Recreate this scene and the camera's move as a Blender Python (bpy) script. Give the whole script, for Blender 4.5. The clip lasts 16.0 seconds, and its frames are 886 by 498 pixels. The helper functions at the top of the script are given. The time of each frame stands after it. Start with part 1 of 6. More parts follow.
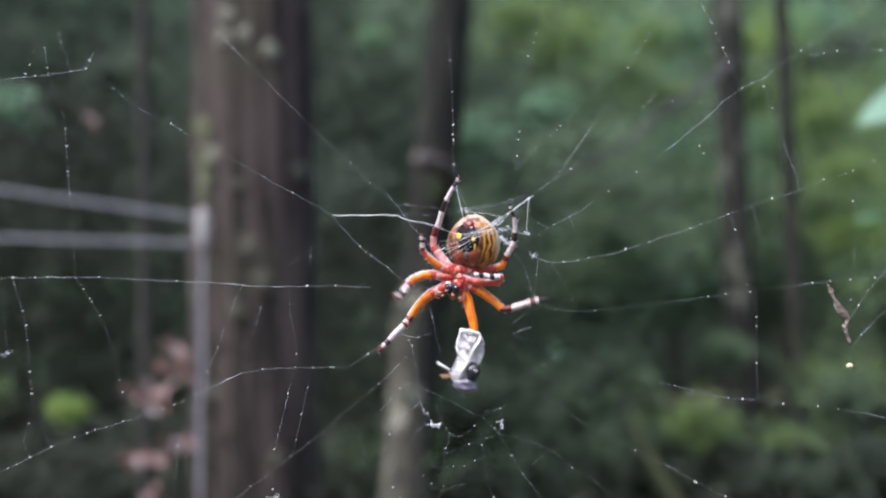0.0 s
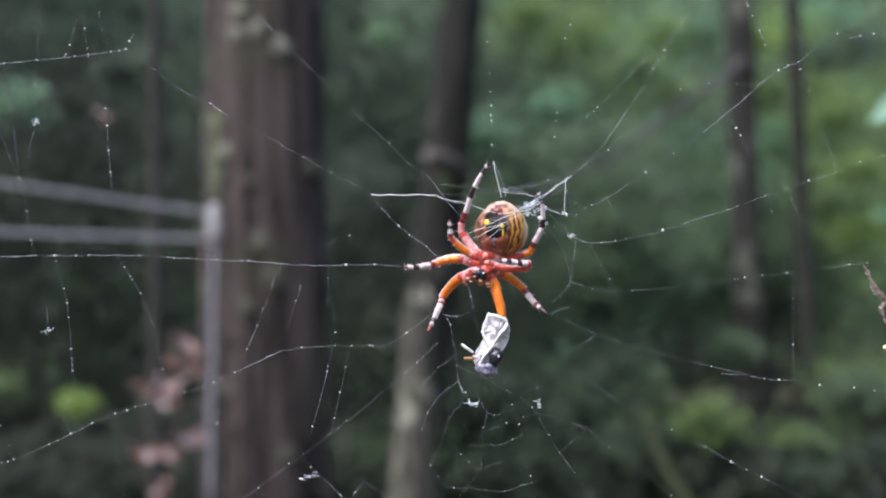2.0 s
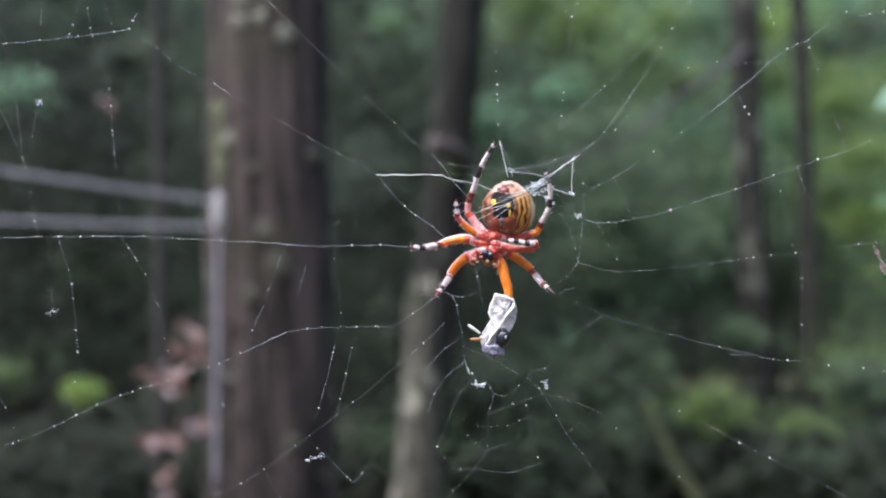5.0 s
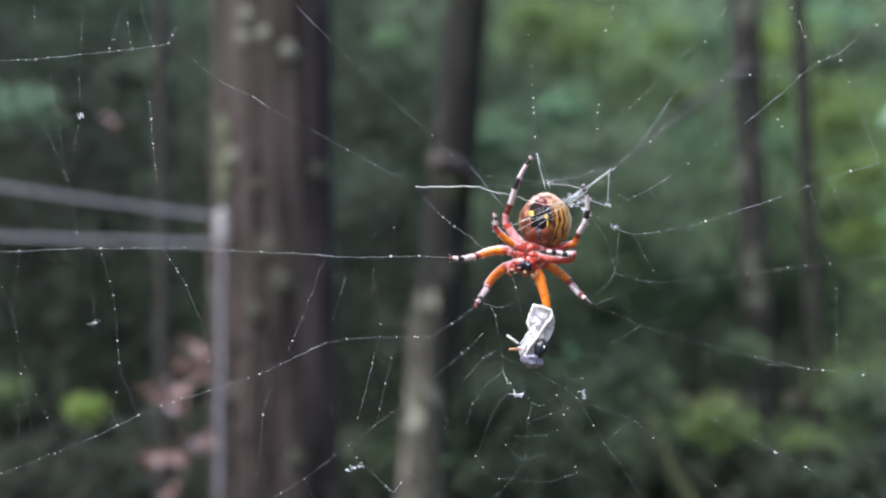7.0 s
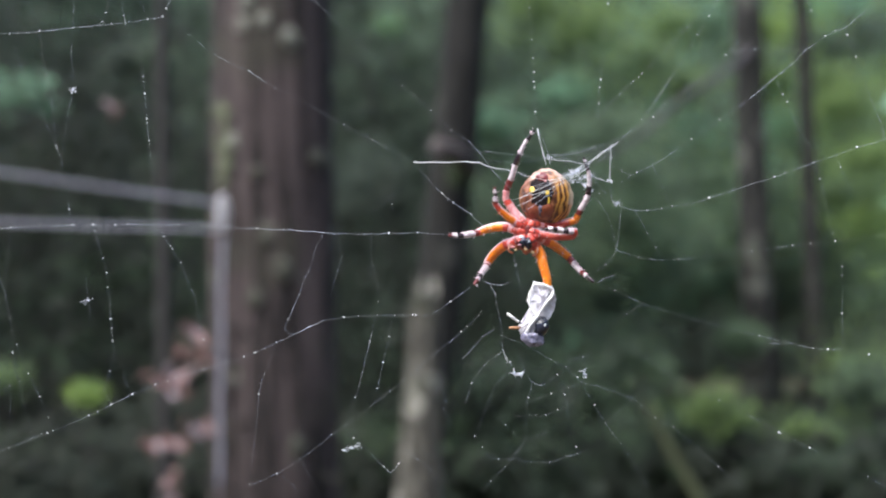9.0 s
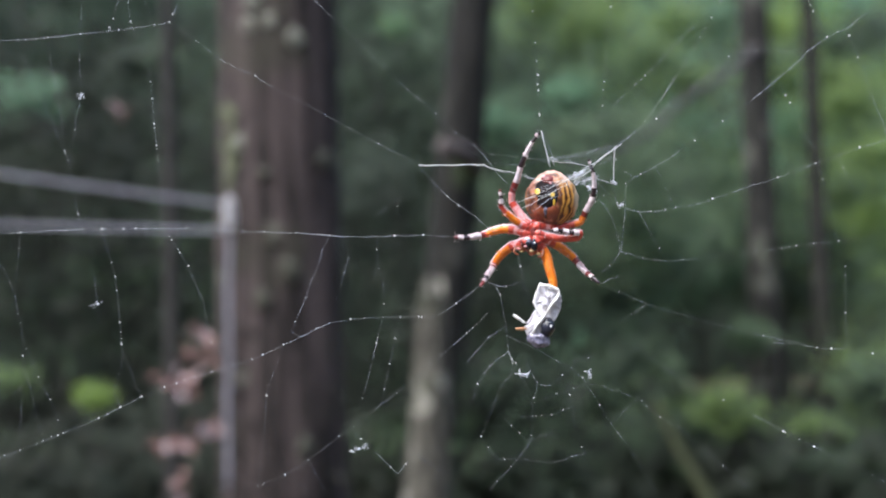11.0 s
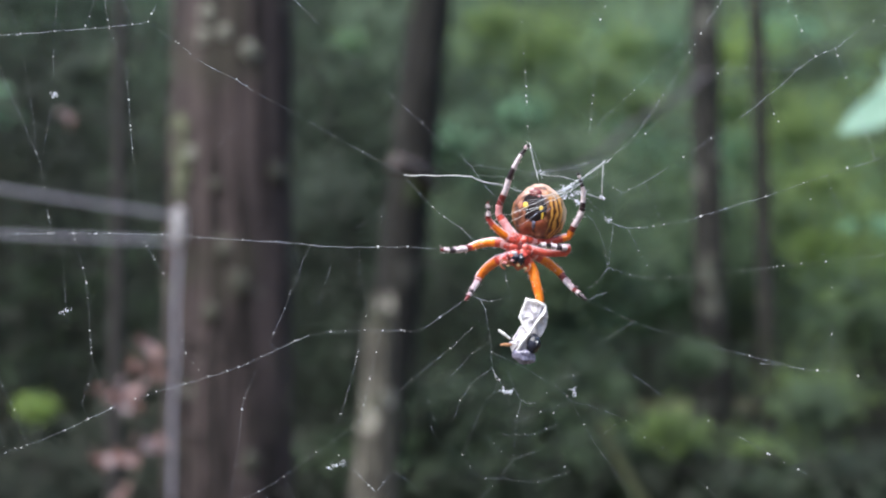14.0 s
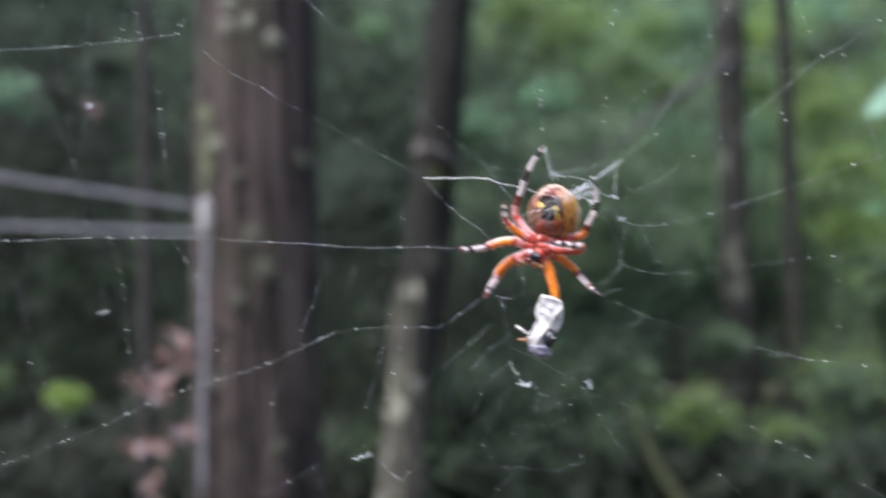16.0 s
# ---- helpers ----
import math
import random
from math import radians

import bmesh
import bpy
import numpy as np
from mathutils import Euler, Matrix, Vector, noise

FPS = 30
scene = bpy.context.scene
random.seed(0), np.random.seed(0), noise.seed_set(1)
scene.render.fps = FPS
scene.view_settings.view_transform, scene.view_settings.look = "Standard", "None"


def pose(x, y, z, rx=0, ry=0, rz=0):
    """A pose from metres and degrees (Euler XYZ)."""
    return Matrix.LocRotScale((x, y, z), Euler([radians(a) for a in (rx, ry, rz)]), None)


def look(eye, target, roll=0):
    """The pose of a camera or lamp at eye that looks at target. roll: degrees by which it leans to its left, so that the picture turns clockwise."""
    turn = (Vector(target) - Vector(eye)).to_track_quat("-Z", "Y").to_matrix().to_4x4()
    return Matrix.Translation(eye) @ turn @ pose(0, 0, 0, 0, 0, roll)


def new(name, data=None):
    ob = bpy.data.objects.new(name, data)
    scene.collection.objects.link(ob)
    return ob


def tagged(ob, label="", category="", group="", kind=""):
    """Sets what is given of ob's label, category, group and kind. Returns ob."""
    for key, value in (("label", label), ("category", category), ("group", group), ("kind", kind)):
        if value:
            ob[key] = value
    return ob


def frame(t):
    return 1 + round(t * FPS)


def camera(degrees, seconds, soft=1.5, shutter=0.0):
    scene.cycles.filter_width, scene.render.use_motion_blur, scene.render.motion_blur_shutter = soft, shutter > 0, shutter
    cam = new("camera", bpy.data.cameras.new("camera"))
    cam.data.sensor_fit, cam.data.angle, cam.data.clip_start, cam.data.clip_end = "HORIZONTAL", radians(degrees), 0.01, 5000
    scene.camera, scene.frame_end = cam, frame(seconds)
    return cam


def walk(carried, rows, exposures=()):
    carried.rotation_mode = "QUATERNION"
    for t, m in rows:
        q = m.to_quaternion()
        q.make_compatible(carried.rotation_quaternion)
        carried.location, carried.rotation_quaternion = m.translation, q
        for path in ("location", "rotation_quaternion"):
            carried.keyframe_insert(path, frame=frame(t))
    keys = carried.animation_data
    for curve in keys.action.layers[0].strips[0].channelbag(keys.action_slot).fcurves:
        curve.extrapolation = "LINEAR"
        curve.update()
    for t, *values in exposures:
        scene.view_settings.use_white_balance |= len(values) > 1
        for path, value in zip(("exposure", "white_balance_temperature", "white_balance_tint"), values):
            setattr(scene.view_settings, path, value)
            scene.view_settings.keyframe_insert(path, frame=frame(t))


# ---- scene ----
# A marbled orb-weaver on its web before a dim summer wood.
cam = camera(42.3, 16.0, soft=2.1, shutter=0.9)
cam.data.dof.use_dof = True
cam.data.dof.focus_distance = 0.2
cam.data.dof.aperture_fstop = 14.0
CAMERA_ROWS = [
    (0, pose(0.01198, 0.00109, 1.50524, 96.31, 1.29, -0.05)),
    (0.5, pose(0.01100, -0.00346, 1.50322, 96.34, 1.47, 0.18)),
    (1, pose(0.00950, -0.00408, 1.50386, 96.06, 1.35, 0.09)),
    (1.5, pose(0.00777, -0.00151, 1.50228, 96.14, 1.33, 0.25)),
    (2, pose(0.00680, 0.00044, 1.50214, 96.19, 1.00, 0.38)),
    (2.5, pose(0.00621, -0.00184, 1.50215, 96.34, 0.96, 0.44)),
    (3, pose(0.00683, -0.00178, 1.50238, 96.44, 1.17, 0.54)),
    (3.5, pose(0.00721, -0.00059, 1.50125, 96.20, 1.03, 0.49)),
    (5.8, pose(0.00429, 0.00204, 1.50069, 95.52, 1.28, 0.86)),
    (6, pose(0.00280, 0.00106, 1.50041, 95.60, 1.06, 1.18)),
    (6.5, pose(0.00204, 0.00103, 1.49959, 96.10, 1.07, 0.71)),
    (7, pose(0.00001, -0.00004, 1.49999, 96.40, 1.16, 0.70)),
    (7.5, pose(-0.00107, 0.00016, 1.49991, 95.90, 0.97, 1.14)),
    (8, pose(-0.00175, 0.00149, 1.49952, 95.69, 0.88, 1.17)),
    (8.5, pose(0.00156, 0.00376, 1.49883, 95.54, 1.09, 1.16)),
    (9, pose(0.00031, 0.00361, 1.49864, 95.74, 1.11, 0.74)),
    (9.2, pose(-0.00015, 0.00415, 1.49805, 95.63, 1.18, 0.92)),
    (11.5, pose(0.00068, 0.00097, 1.49906, 95.84, 1.41, 1.11)),
    (12, pose(-0.00064, -0.00000, 1.49927, 96.20, 1.22, 1.00)),
    (12.5, pose(-0.00222, -0.00110, 1.49989, 96.05, 1.16, 1.07)),
    (13, pose(-0.00356, -0.00268, 1.49987, 96.14, 1.10, 1.08)),
    (13.5, pose(-0.00547, -0.00126, 1.49963, 95.92, 0.78, 0.31)),
    (14, pose(-0.00542, 0.00691, 1.49869, 96.55, 0.47, -1.52)),
    (14.4, pose(-0.00569, 0.00530, 1.50160, 96.59, 0.60, -1.10)),
    (14.5, pose(-0.00559, 0.00496, 1.50128, 96.70, 0.60, -1.75)),
    (14.6, pose(-0.00440, 0.00430, 1.50040, 95.85, 0.75, -2.09)),
    (14.7, pose(-0.00460, 0.00370, 1.50010, 95.62, 0.90, -2.32)),
    (15, pose(-0.00360, 0.00250, 1.49993, 94.88, 1.32, -1.31)),
    (15.5, pose(-0.00246, 0.00168, 1.49887, 94.95, 1.25, -1.09)),
    (15.8, pose(-0.00210, 0.00030, 1.50040, 95.65, 1.10, -0.60)),
    (15.9, pose(-0.00310, -0.00070, 1.50040, 95.61, 1.05, -0.58)),
    (16, pose(-0.00448, -0.00166, 1.50008, 95.88, 1.01, -0.18)),
]
walk(cam, CAMERA_ROWS, [(0.0, 2.52, 6420, 10), (3.5, 2.50, 6420, 10), (6.0, 2.60, 6420, 10), (13.5, 2.60, 6420, 10), (14.5, 2.64, 6420, 10), (16.0, 2.62, 6420, 10)])

# where the web and the spider hang
WEB_POSE = pose(0.00962, 0.19969, 1.51966, 6.40, 1.30, 0.80)
SPIDER_POSE = pose(0.01190, 0.19930, 1.51915, 6.60, 1.25, 0.75)

# ---------------------------------------------------------------- light
world = bpy.data.worlds.new("sky")
scene.world = world
world.use_nodes = True
wn = world.node_tree.nodes
sky = wn.new("ShaderNodeTexSky")
sky.sky_type = 'NISHITA'
sky.sun_disc = False
sky.sun_elevation = radians(59)
sky.sun_rotation = radians(236)
wn["Background"].inputs["Strength"].default_value = 0.06
world.node_tree.links.new(sky.outputs["Color"], wn["Background"].inputs["Color"])
sun = new("sun", bpy.data.lights.new("sun", 'SUN'))
sun.data.energy = 1.5
sun.data.angle = radians(60)
sun.data.color = (1.0, 0.95, 0.87)
sun.matrix_world = look((-2.3, -2.4, 5.6), (0, 0, 0))


# ---------------------------------------------------------------- materials
def material(name):
    m = bpy.data.materials.new(name)
    m.use_nodes = True
    return m, m.node_tree.nodes, m.node_tree.links, m.node_tree.nodes["Principled BSDF"]


def ramp(nodes, stops):
    r = nodes.new("ShaderNodeValToRGB")
    els = r.color_ramp.elements
    while len(els) < len(stops):
        els.new(0.5)
    for e, (p, c) in zip(els, stops):
        e.position, e.color = p, (*c, 1)
    return r


def noisy(name, dark, light, scale, rough=0.8, bump=0.3, stretch=(1, 1, 1), detail=6, distance=0.01, low=0.35, high=0.65):
    """Two colours mixed by noise at two scales, with a bump."""
    m, n, l, p = material(name)
    co, mp = n.new("ShaderNodeTexCoord"), n.new("ShaderNodeMapping")
    mp.inputs["Scale"].default_value = stretch
    l.new(co.outputs["Object"], mp.inputs["Vector"])
    big, fine = n.new("ShaderNodeTexNoise"), n.new("ShaderNodeTexNoise")
    big.inputs["Scale"].default_value, big.inputs["Detail"].default_value = scale, detail
    fine.inputs["Scale"].default_value, fine.inputs["Detail"].default_value = scale * 6, 4
    add = n.new("ShaderNodeMath")
    add.operation = 'MULTIPLY_ADD'
    add.inputs[1].default_value = 0.35
    for t in (big, fine):
        l.new(mp.outputs["Vector"], t.inputs["Vector"])
    l.new(fine.outputs["Fac"], add.inputs[0])
    sub = n.new("ShaderNodeMath")
    sub.operation = 'MULTIPLY'
    sub.inputs[1].default_value = 0.65
    l.new(big.outputs["Fac"], sub.inputs[0])
    l.new(sub.outputs[0], add.inputs[2])
    r = ramp(n, [(low, dark), (high, light)])
    l.new(add.outputs[0], r.inputs["Fac"])
    l.new(r.outputs["Color"], p.inputs["Base Color"])
    p.inputs["Roughness"].default_value = rough
    b = n.new("ShaderNodeBump")
    b.inputs["Strength"].default_value, b.inputs["Distance"].default_value = bump, distance
    l.new(add.outputs[0], b.inputs["Height"])
    l.new(b.outputs["Normal"], p.inputs["Normal"])
    return m


def bark_material(name, dark, light, lichen, amount, moss=(0.05, 0.08, 0.02), moss_amount=0.0, grain=(2.4, 2.4, 0.4), patch_size=6):
    """Furrowed bark with pale lichen discs and moss patches."""
    m = noisy(name, dark, light, 7, 0.95, 0.9, grain, distance=0.02, low=0.45, high=0.57)
    n, l = m.node_tree.nodes, m.node_tree.links
    p = n["Principled BSDF"]
    base = p.inputs["Base Color"].links[0].from_socket
    co = n.new("ShaderNodeTexCoord")
    spots = n.new("ShaderNodeTexNoise")
    spots.inputs["Scale"].default_value, spots.inputs["Detail"].default_value = patch_size, 3
    l.new(co.outputs["Object"], spots.inputs["Vector"])
    r = ramp(n, [(0.66 - amount, (0, 0, 0)), (0.72 - amount, (1, 1, 1))])
    l.new(spots.outputs["Fac"], r.inputs["Fac"])
    mix = n.new("ShaderNodeMix")
    mix.data_type = 'RGBA'
    l.new(r.outputs["Color"], mix.inputs["Factor"])
    l.new(base, mix.inputs["A"])
    mix.inputs["B"].default_value = (*lichen, 1)
    patch = n.new("ShaderNodeTexNoise")
    patch.inputs["Scale"].default_value = 1.7
    l.new(co.outputs["Object"], patch.inputs["Vector"])
    r2 = ramp(n, [(0.62 - moss_amount, (0, 0, 0)), (0.75 - moss_amount, (1, 1, 1))])
    l.new(patch.outputs["Fac"], r2.inputs["Fac"])
    mix2 = n.new("ShaderNodeMix")
    mix2.data_type = 'RGBA'
    l.new(r2.outputs["Color"], mix2.inputs["Factor"])
    l.new(mix.outputs["Result"], mix2.inputs["A"])
    mix2.inputs["B"].default_value = (*moss, 1)
    l.new(mix2.outputs["Result"], p.inputs["Base Color"])
    return m


def leaf_material(name, cols, glow=0.25):
    """Thin leaf: colour varies leaf by leaf, some light passes through."""
    m, n, l, p = material(name)
    g = n.new("ShaderNodeNewGeometry")
    r = ramp(n, [(i / (len(cols) - 1), c) for i, c in enumerate(cols)])
    l.new(g.outputs["Random Per Island"], r.inputs["Fac"])
    t = n.new("ShaderNodeTexNoise")
    t.inputs["Scale"].default_value = 60
    mix = n.new("ShaderNodeMix")
    mix.data_type, mix.blend_type = 'RGBA', 'MULTIPLY'
    mix.inputs["Factor"].default_value = 0.4
    l.new(r.outputs["Color"], mix.inputs["A"])
    l.new(t.outputs["Color"], mix.inputs["B"])
    l.new(mix.outputs["Result"], p.inputs["Base Color"])
    p.inputs["Roughness"].default_value = 0.55
    p.inputs["Specular IOR Level"].default_value = 0.25
    tr = n.new("ShaderNodeBsdfTranslucent")
    l.new(r.outputs["Color"], tr.inputs["Color"])
    ms = n.new("ShaderNodeMixShader")
    ms.inputs[0].default_value = glow
    l.new(p.outputs[0], ms.inputs[1])
    l.new(tr.outputs[0], ms.inputs[2])
    l.new(ms.outputs[0], n["Material Output"].inputs["Surface"])
    return m


def silk_material(name, density, colour=(0.8, 0.87, 1.0)):
    """Silk: uneven, half clear along its length; denser stretches imitate its glints."""
    m, n, l, p = material(name)
    p.inputs["Base Color"].default_value = (*colour, 1)
    p.inputs["Roughness"].default_value = 0.3
    p.inputs["Specular IOR Level"].default_value = 0.8
    co = n.new("ShaderNodeTexCoord")
    t = n.new("ShaderNodeTexNoise")
    t.inputs["Scale"].default_value, t.inputs["Detail"].default_value = 420, 2
    wide = n.new("ShaderNodeTexNoise")
    wide.inputs["Scale"].default_value, wide.inputs["Detail"].default_value = 75, 2
    half = n.new("ShaderNodeMix")
    half.inputs["Factor"].default_value = 0.6
    l.new(t.outputs["Fac"], half.inputs["A"])
    l.new(wide.outputs["Fac"], half.inputs["B"])
    l.new(co.outputs["Object"], t.inputs["Vector"])
    l.new(co.outputs["Object"], wide.inputs["Vector"])
    r = ramp(n, [(0.36, (max(density * 0.4, density - 0.25),) * 3), (0.52, (density,) * 3), (0.66, (min(1, density * 2.0 + 0.2),) * 3)])
    l.new(half.outputs["Result"], r.inputs["Fac"])
    clear = n.new("ShaderNodeBsdfTransparent")
    glow = n.new("ShaderNodeBsdfTranslucent")
    glow.inputs["Color"].default_value = (*colour, 1)
    half = n.new("ShaderNodeMixShader")
    half.inputs[0].default_value = 0.35
    l.new(p.outputs[0], half.inputs[1])
    l.new(glow.outputs[0], half.inputs[2])
    ms = n.new("ShaderNodeMixShader")
    l.new(r.outputs["Color"], ms.inputs[0])
    l.new(clear.outputs[0], ms.inputs[1])
    l.new(half.outputs[0], ms.inputs[2])
    l.new(ms.outputs[0], n["Material Output"].inputs["Surface"])
    return m


def chitin(name, dark, light, rough=0.35, scale=900, sub=0.0, down=0.0):
    m = noisy(name, dark, light, scale, rough, 0.55, distance=0.0003)
    p = m.node_tree.nodes["Principled BSDF"]
    p.inputs["Subsurface Weight"].default_value = sub
    p.inputs["Subsurface Radius"].default_value = (0.0008, 0.0003, 0.0002)
    p.inputs["Coat Weight"].default_value = 0.25 if down == 0 else 0.45
    p.inputs["Coat IOR"].default_value = 1.5 if down == 0 else 1.6
    p.inputs["Specular IOR Level"].default_value = 0.5
    p.inputs["Coat Roughness"].default_value = 0.16 if down == 0 else 0.2
    p.inputs["Sheen Weight"].default_value = down
    if down > 0.12:
        # pale speckle mixed into the colour to imitate grainy highlights
        n, l = m.node_tree.nodes, m.node_tree.links
        base = p.inputs["Base Color"].links[0].from_socket
        co, t = n.new("ShaderNodeTexCoord"), n.new("ShaderNodeTexNoise")
        t.inputs["Scale"].default_value, t.inputs["Detail"].default_value = 2300, 2
        l.new(co.outputs["Object"], t.inputs["Vector"])
        r = ramp(n, [(0.56, (0, 0, 0)), (0.7, (0.25, 0.25, 0.25))])
        l.new(t.outputs["Fac"], r.inputs["Fac"])
        mix = n.new("ShaderNodeMix")
        mix.data_type = 'RGBA'
        l.new(r.outputs["Color"], mix.inputs["Factor"])
        l.new(base, mix.inputs["A"])
        mix.inputs["B"].default_value = (0.92, 0.66, 0.64, 1)
        l.new(mix.outputs["Result"], p.inputs["Base Color"])
    p.inputs["Sheen Roughness"].default_value = 0.35
    p.inputs["Sheen Tint"].default_value = (1.0, 0.9, 0.9, 1)
    return m


SILK = silk_material("silk", 0.24)
SILK_MAIN = silk_material("radial_silk", 0.42)
SILK_FAINT = silk_material("fine_silk", 0.13)
SILK_BRIGHT = silk_material("thick_silk", 1.0, (0.93, 0.97, 1.0))
TUFT = noisy("matted_silk", (0.6, 0.65, 0.78), (0.86, 0.91, 1.0), 1500, 0.5, 0.6, distance=0.0003)
DROP = noisy("silk_droplet", (0.62, 0.66, 0.68), (0.92, 0.95, 0.96), 900, 0.2, 0.1, distance=0.0001)
WRAP = noisy("swathing_silk", (0.4, 0.38, 0.46), (0.86, 0.85, 0.9), 800, 0.45, 0.6, (1, 1, 0.45), distance=0.0003, low=0.36, high=0.58)
FOLD = noisy("white_silk_edge", (0.78, 0.78, 0.82), (0.97, 0.97, 0.98), 1200, 0.4, 0.4, distance=0.0002)
INSECT_BLACK = chitin("black_insect_shell", (0.006, 0.007, 0.012), (0.03, 0.035, 0.06), 0.2)
INSECT_BROWN = chitin("brown_gnat_shell", (0.08, 0.055, 0.055), (0.2, 0.15, 0.15), 0.4)
INSECT_BLUE = chitin("grey_blue_insect_shell", (0.008, 0.008, 0.018), (0.34, 0.33, 0.48), 0.2, 800)
ORANGE = chitin("orange_leg", (0.7, 0.12, 0.006), (0.95, 0.3, 0.012), 0.4, 700, 0.15, 0.1)
RED = chitin("red_orange_leg", (0.3, 0.018, 0.022), (0.74, 0.1, 0.062), 0.35, 700, 0.1, 0.1)
WHITE = chitin("white_leg_band", (0.4, 0.31, 0.36), (0.9, 0.84, 0.9), 0.4, 1100)
BLACK = chitin("black_leg_band", (0.009, 0.005, 0.008), (0.03, 0.014, 0.022), 0.35, 900)
MAROON = chitin("maroon_leg_band", (0.10, 0.012, 0.012), (0.22, 0.03, 0.03), 0.35, 900)
MAROON_RED = chitin("rusty_plate", (0.14, 0.03, 0.015), (0.34, 0.09, 0.04), 0.4, 900)
YELLOW = chitin("yellow_spot", (0.66, 0.4, 0.02), (0.9, 0.68, 0.12), 0.4, 900)
ORANGE_TAN = chitin("tan_insect_leg", (0.2, 0.08, 0.03), (0.55, 0.3, 0.16), 0.4, 600)
# pink skin, also the pale highlights coloured onto hips and thighs
PINK = chitin("pink_skin_and_highlight", (0.6, 0.16, 0.17), (0.9, 0.55, 0.6), 0.35, 1100, 0.0, 0.2)
# colour of pale leg bristles and of the added highlights on upper edges
HAIR_GLINT = chitin("pale_leg_hair_and_glint", (0.8, 0.6, 0.66), (0.95, 0.85, 0.92), 0.3, 900)
BELLY_BLACK = noisy("velvety_black_belly", (0.006, 0.006, 0.008), (0.028, 0.018, 0.02), 900, 0.8, 0.3, distance=0.0002)
BELLY_BLACK.node_tree.nodes["Principled BSDF"].inputs["Specular IOR Level"].default_value = 0.12
CREAM = chitin("pale_flank", (0.45, 0.3, 0.12), (0.7, 0.52, 0.3), 0.45, 600)
BARK = bark_material("grey_brown_bark", (0.005, 0.0032, 0.0034), (0.067, 0.051, 0.052), (0.115, 0.112, 0.098), 0.0, (0.04, 0.039, 0.028), 0.05, (2.9, 2.9, 0.2))
BARK_PALE = bark_material("pale_grey_bark", (0.024, 0.023, 0.019), (0.105, 0.1, 0.084), (0.25, 0.245, 0.215), 0.09, (0.032, 0.042, 0.022), 0.06, patch_size=4)
BARK_DARK = bark_material("dark_bark", (0.006, 0.006, 0.0052), (0.03, 0.0305, 0.0265), (0.0768, 0.0768, 0.064), 0.02, (0.0192, 0.032, 0.0128), 0.03)
BARK_DIM = bark_material("dim_brown_bark", (0.0022, 0.0022, 0.002), (0.0105, 0.0103, 0.0095), (0.034, 0.035, 0.031), 0.04, (0.024, 0.04, 0.017), 0.04, patch_size=2.2)
BARK_GREY = bark_material("mottled_grey_bark", (0.006, 0.006, 0.0054), (0.03, 0.0295, 0.0265), (0.09, 0.094, 0.08), 0.1, (0.024, 0.034, 0.016), 0.03, patch_size=1.9)
LICHEN = noisy("pale_lichen", (0.07, 0.075, 0.062), (0.22, 0.225, 0.195), 60, 0.95, 0.5)
MOSS = noisy("grey_green_lichen", (0.05, 0.06, 0.035), (0.14, 0.16, 0.1), 60, 0.95, 0.5)
MOSSY_STEM = noisy("mossy_bark", (0.006, 0.0085, 0.0024), (0.022, 0.03, 0.0065), 20, 0.95, 0.5)
LICHEN_DULL = noisy("dull_lichen", (0.032, 0.034, 0.026), (0.075, 0.076, 0.062), 60, 0.95, 0.5)
DIM_WOOD = noisy("dim_grey_bark", (0.012, 0.0113, 0.0117), (0.04, 0.038, 0.039), 24, 0.95, 0.5)
GREY_WOOD = noisy("grey_dead_wood", (0.034, 0.031, 0.036), (0.08, 0.074, 0.083), 30, 0.9, 0.5)
KNOT = noisy("pale_knot", (0.24, 0.24, 0.26), (0.42, 0.42, 0.45), 300, 0.6, 0.3, distance=0.001)
SCRAP = noisy("shrivelled_leaf", (0.05, 0.035, 0.03), (0.34, 0.28, 0.27), 500, 0.8, 0.5, distance=0.0003)
SEED = noisy("pale_seed", (0.45, 0.38, 0.2), (0.8, 0.74, 0.55), 600, 0.5, 0.3, distance=0.0002)
CORD = noisy("grey_cord", (0.185, 0.19, 0.24), (0.315, 0.32, 0.395), 300, 0.6, 0.3, distance=0.001)
GROUND = bark_material("leaf_litter", (0.02, 0.016, 0.0115), (0.088, 0.068, 0.044), (0.12, 0.085, 0.05), 0.05, (0.028, 0.04, 0.015), 0.08, (1.3, 1.3, 1.3), patch_size=4)
DEAD = leaf_material("dead_leaf", [(0.12, 0.06, 0.055), (0.24, 0.135, 0.125), (0.34, 0.22, 0.215), (0.46, 0.38, 0.43)], 0.2)
pick = DEAD.node_tree.nodes.new("ShaderNodeObjectInfo")
for node in DEAD.node_tree.nodes:
    if node.bl_idname == "ShaderNodeValToRGB":
        DEAD.node_tree.links.new(pick.outputs["Random"], node.inputs["Fac"])
# very dark leaves: the wood's shade is put into this colour
LEAF_DARK = leaf_material("leaf_shade_in_colour", [(0.0112, 0.0174, 0.011), (0.0188, 0.0268, 0.0172), (0.0272, 0.0378, 0.0228)], 0.2)
LEAF_MID = leaf_material("green_leaf", [(0.046, 0.078, 0.045), (0.08, 0.136, 0.071), (0.122, 0.188, 0.096)], 0.32)
LEAF_TEAL = leaf_material("blue_green_leaf", [(0.019, 0.0318, 0.0208), (0.0325, 0.052, 0.0335), (0.0475, 0.073, 0.0465)], 0.25)
LEAF_MINT = leaf_material("mint_green_leaf", [(0.25, 0.42, 0.33), (0.29, 0.47, 0.37)], 0.35)
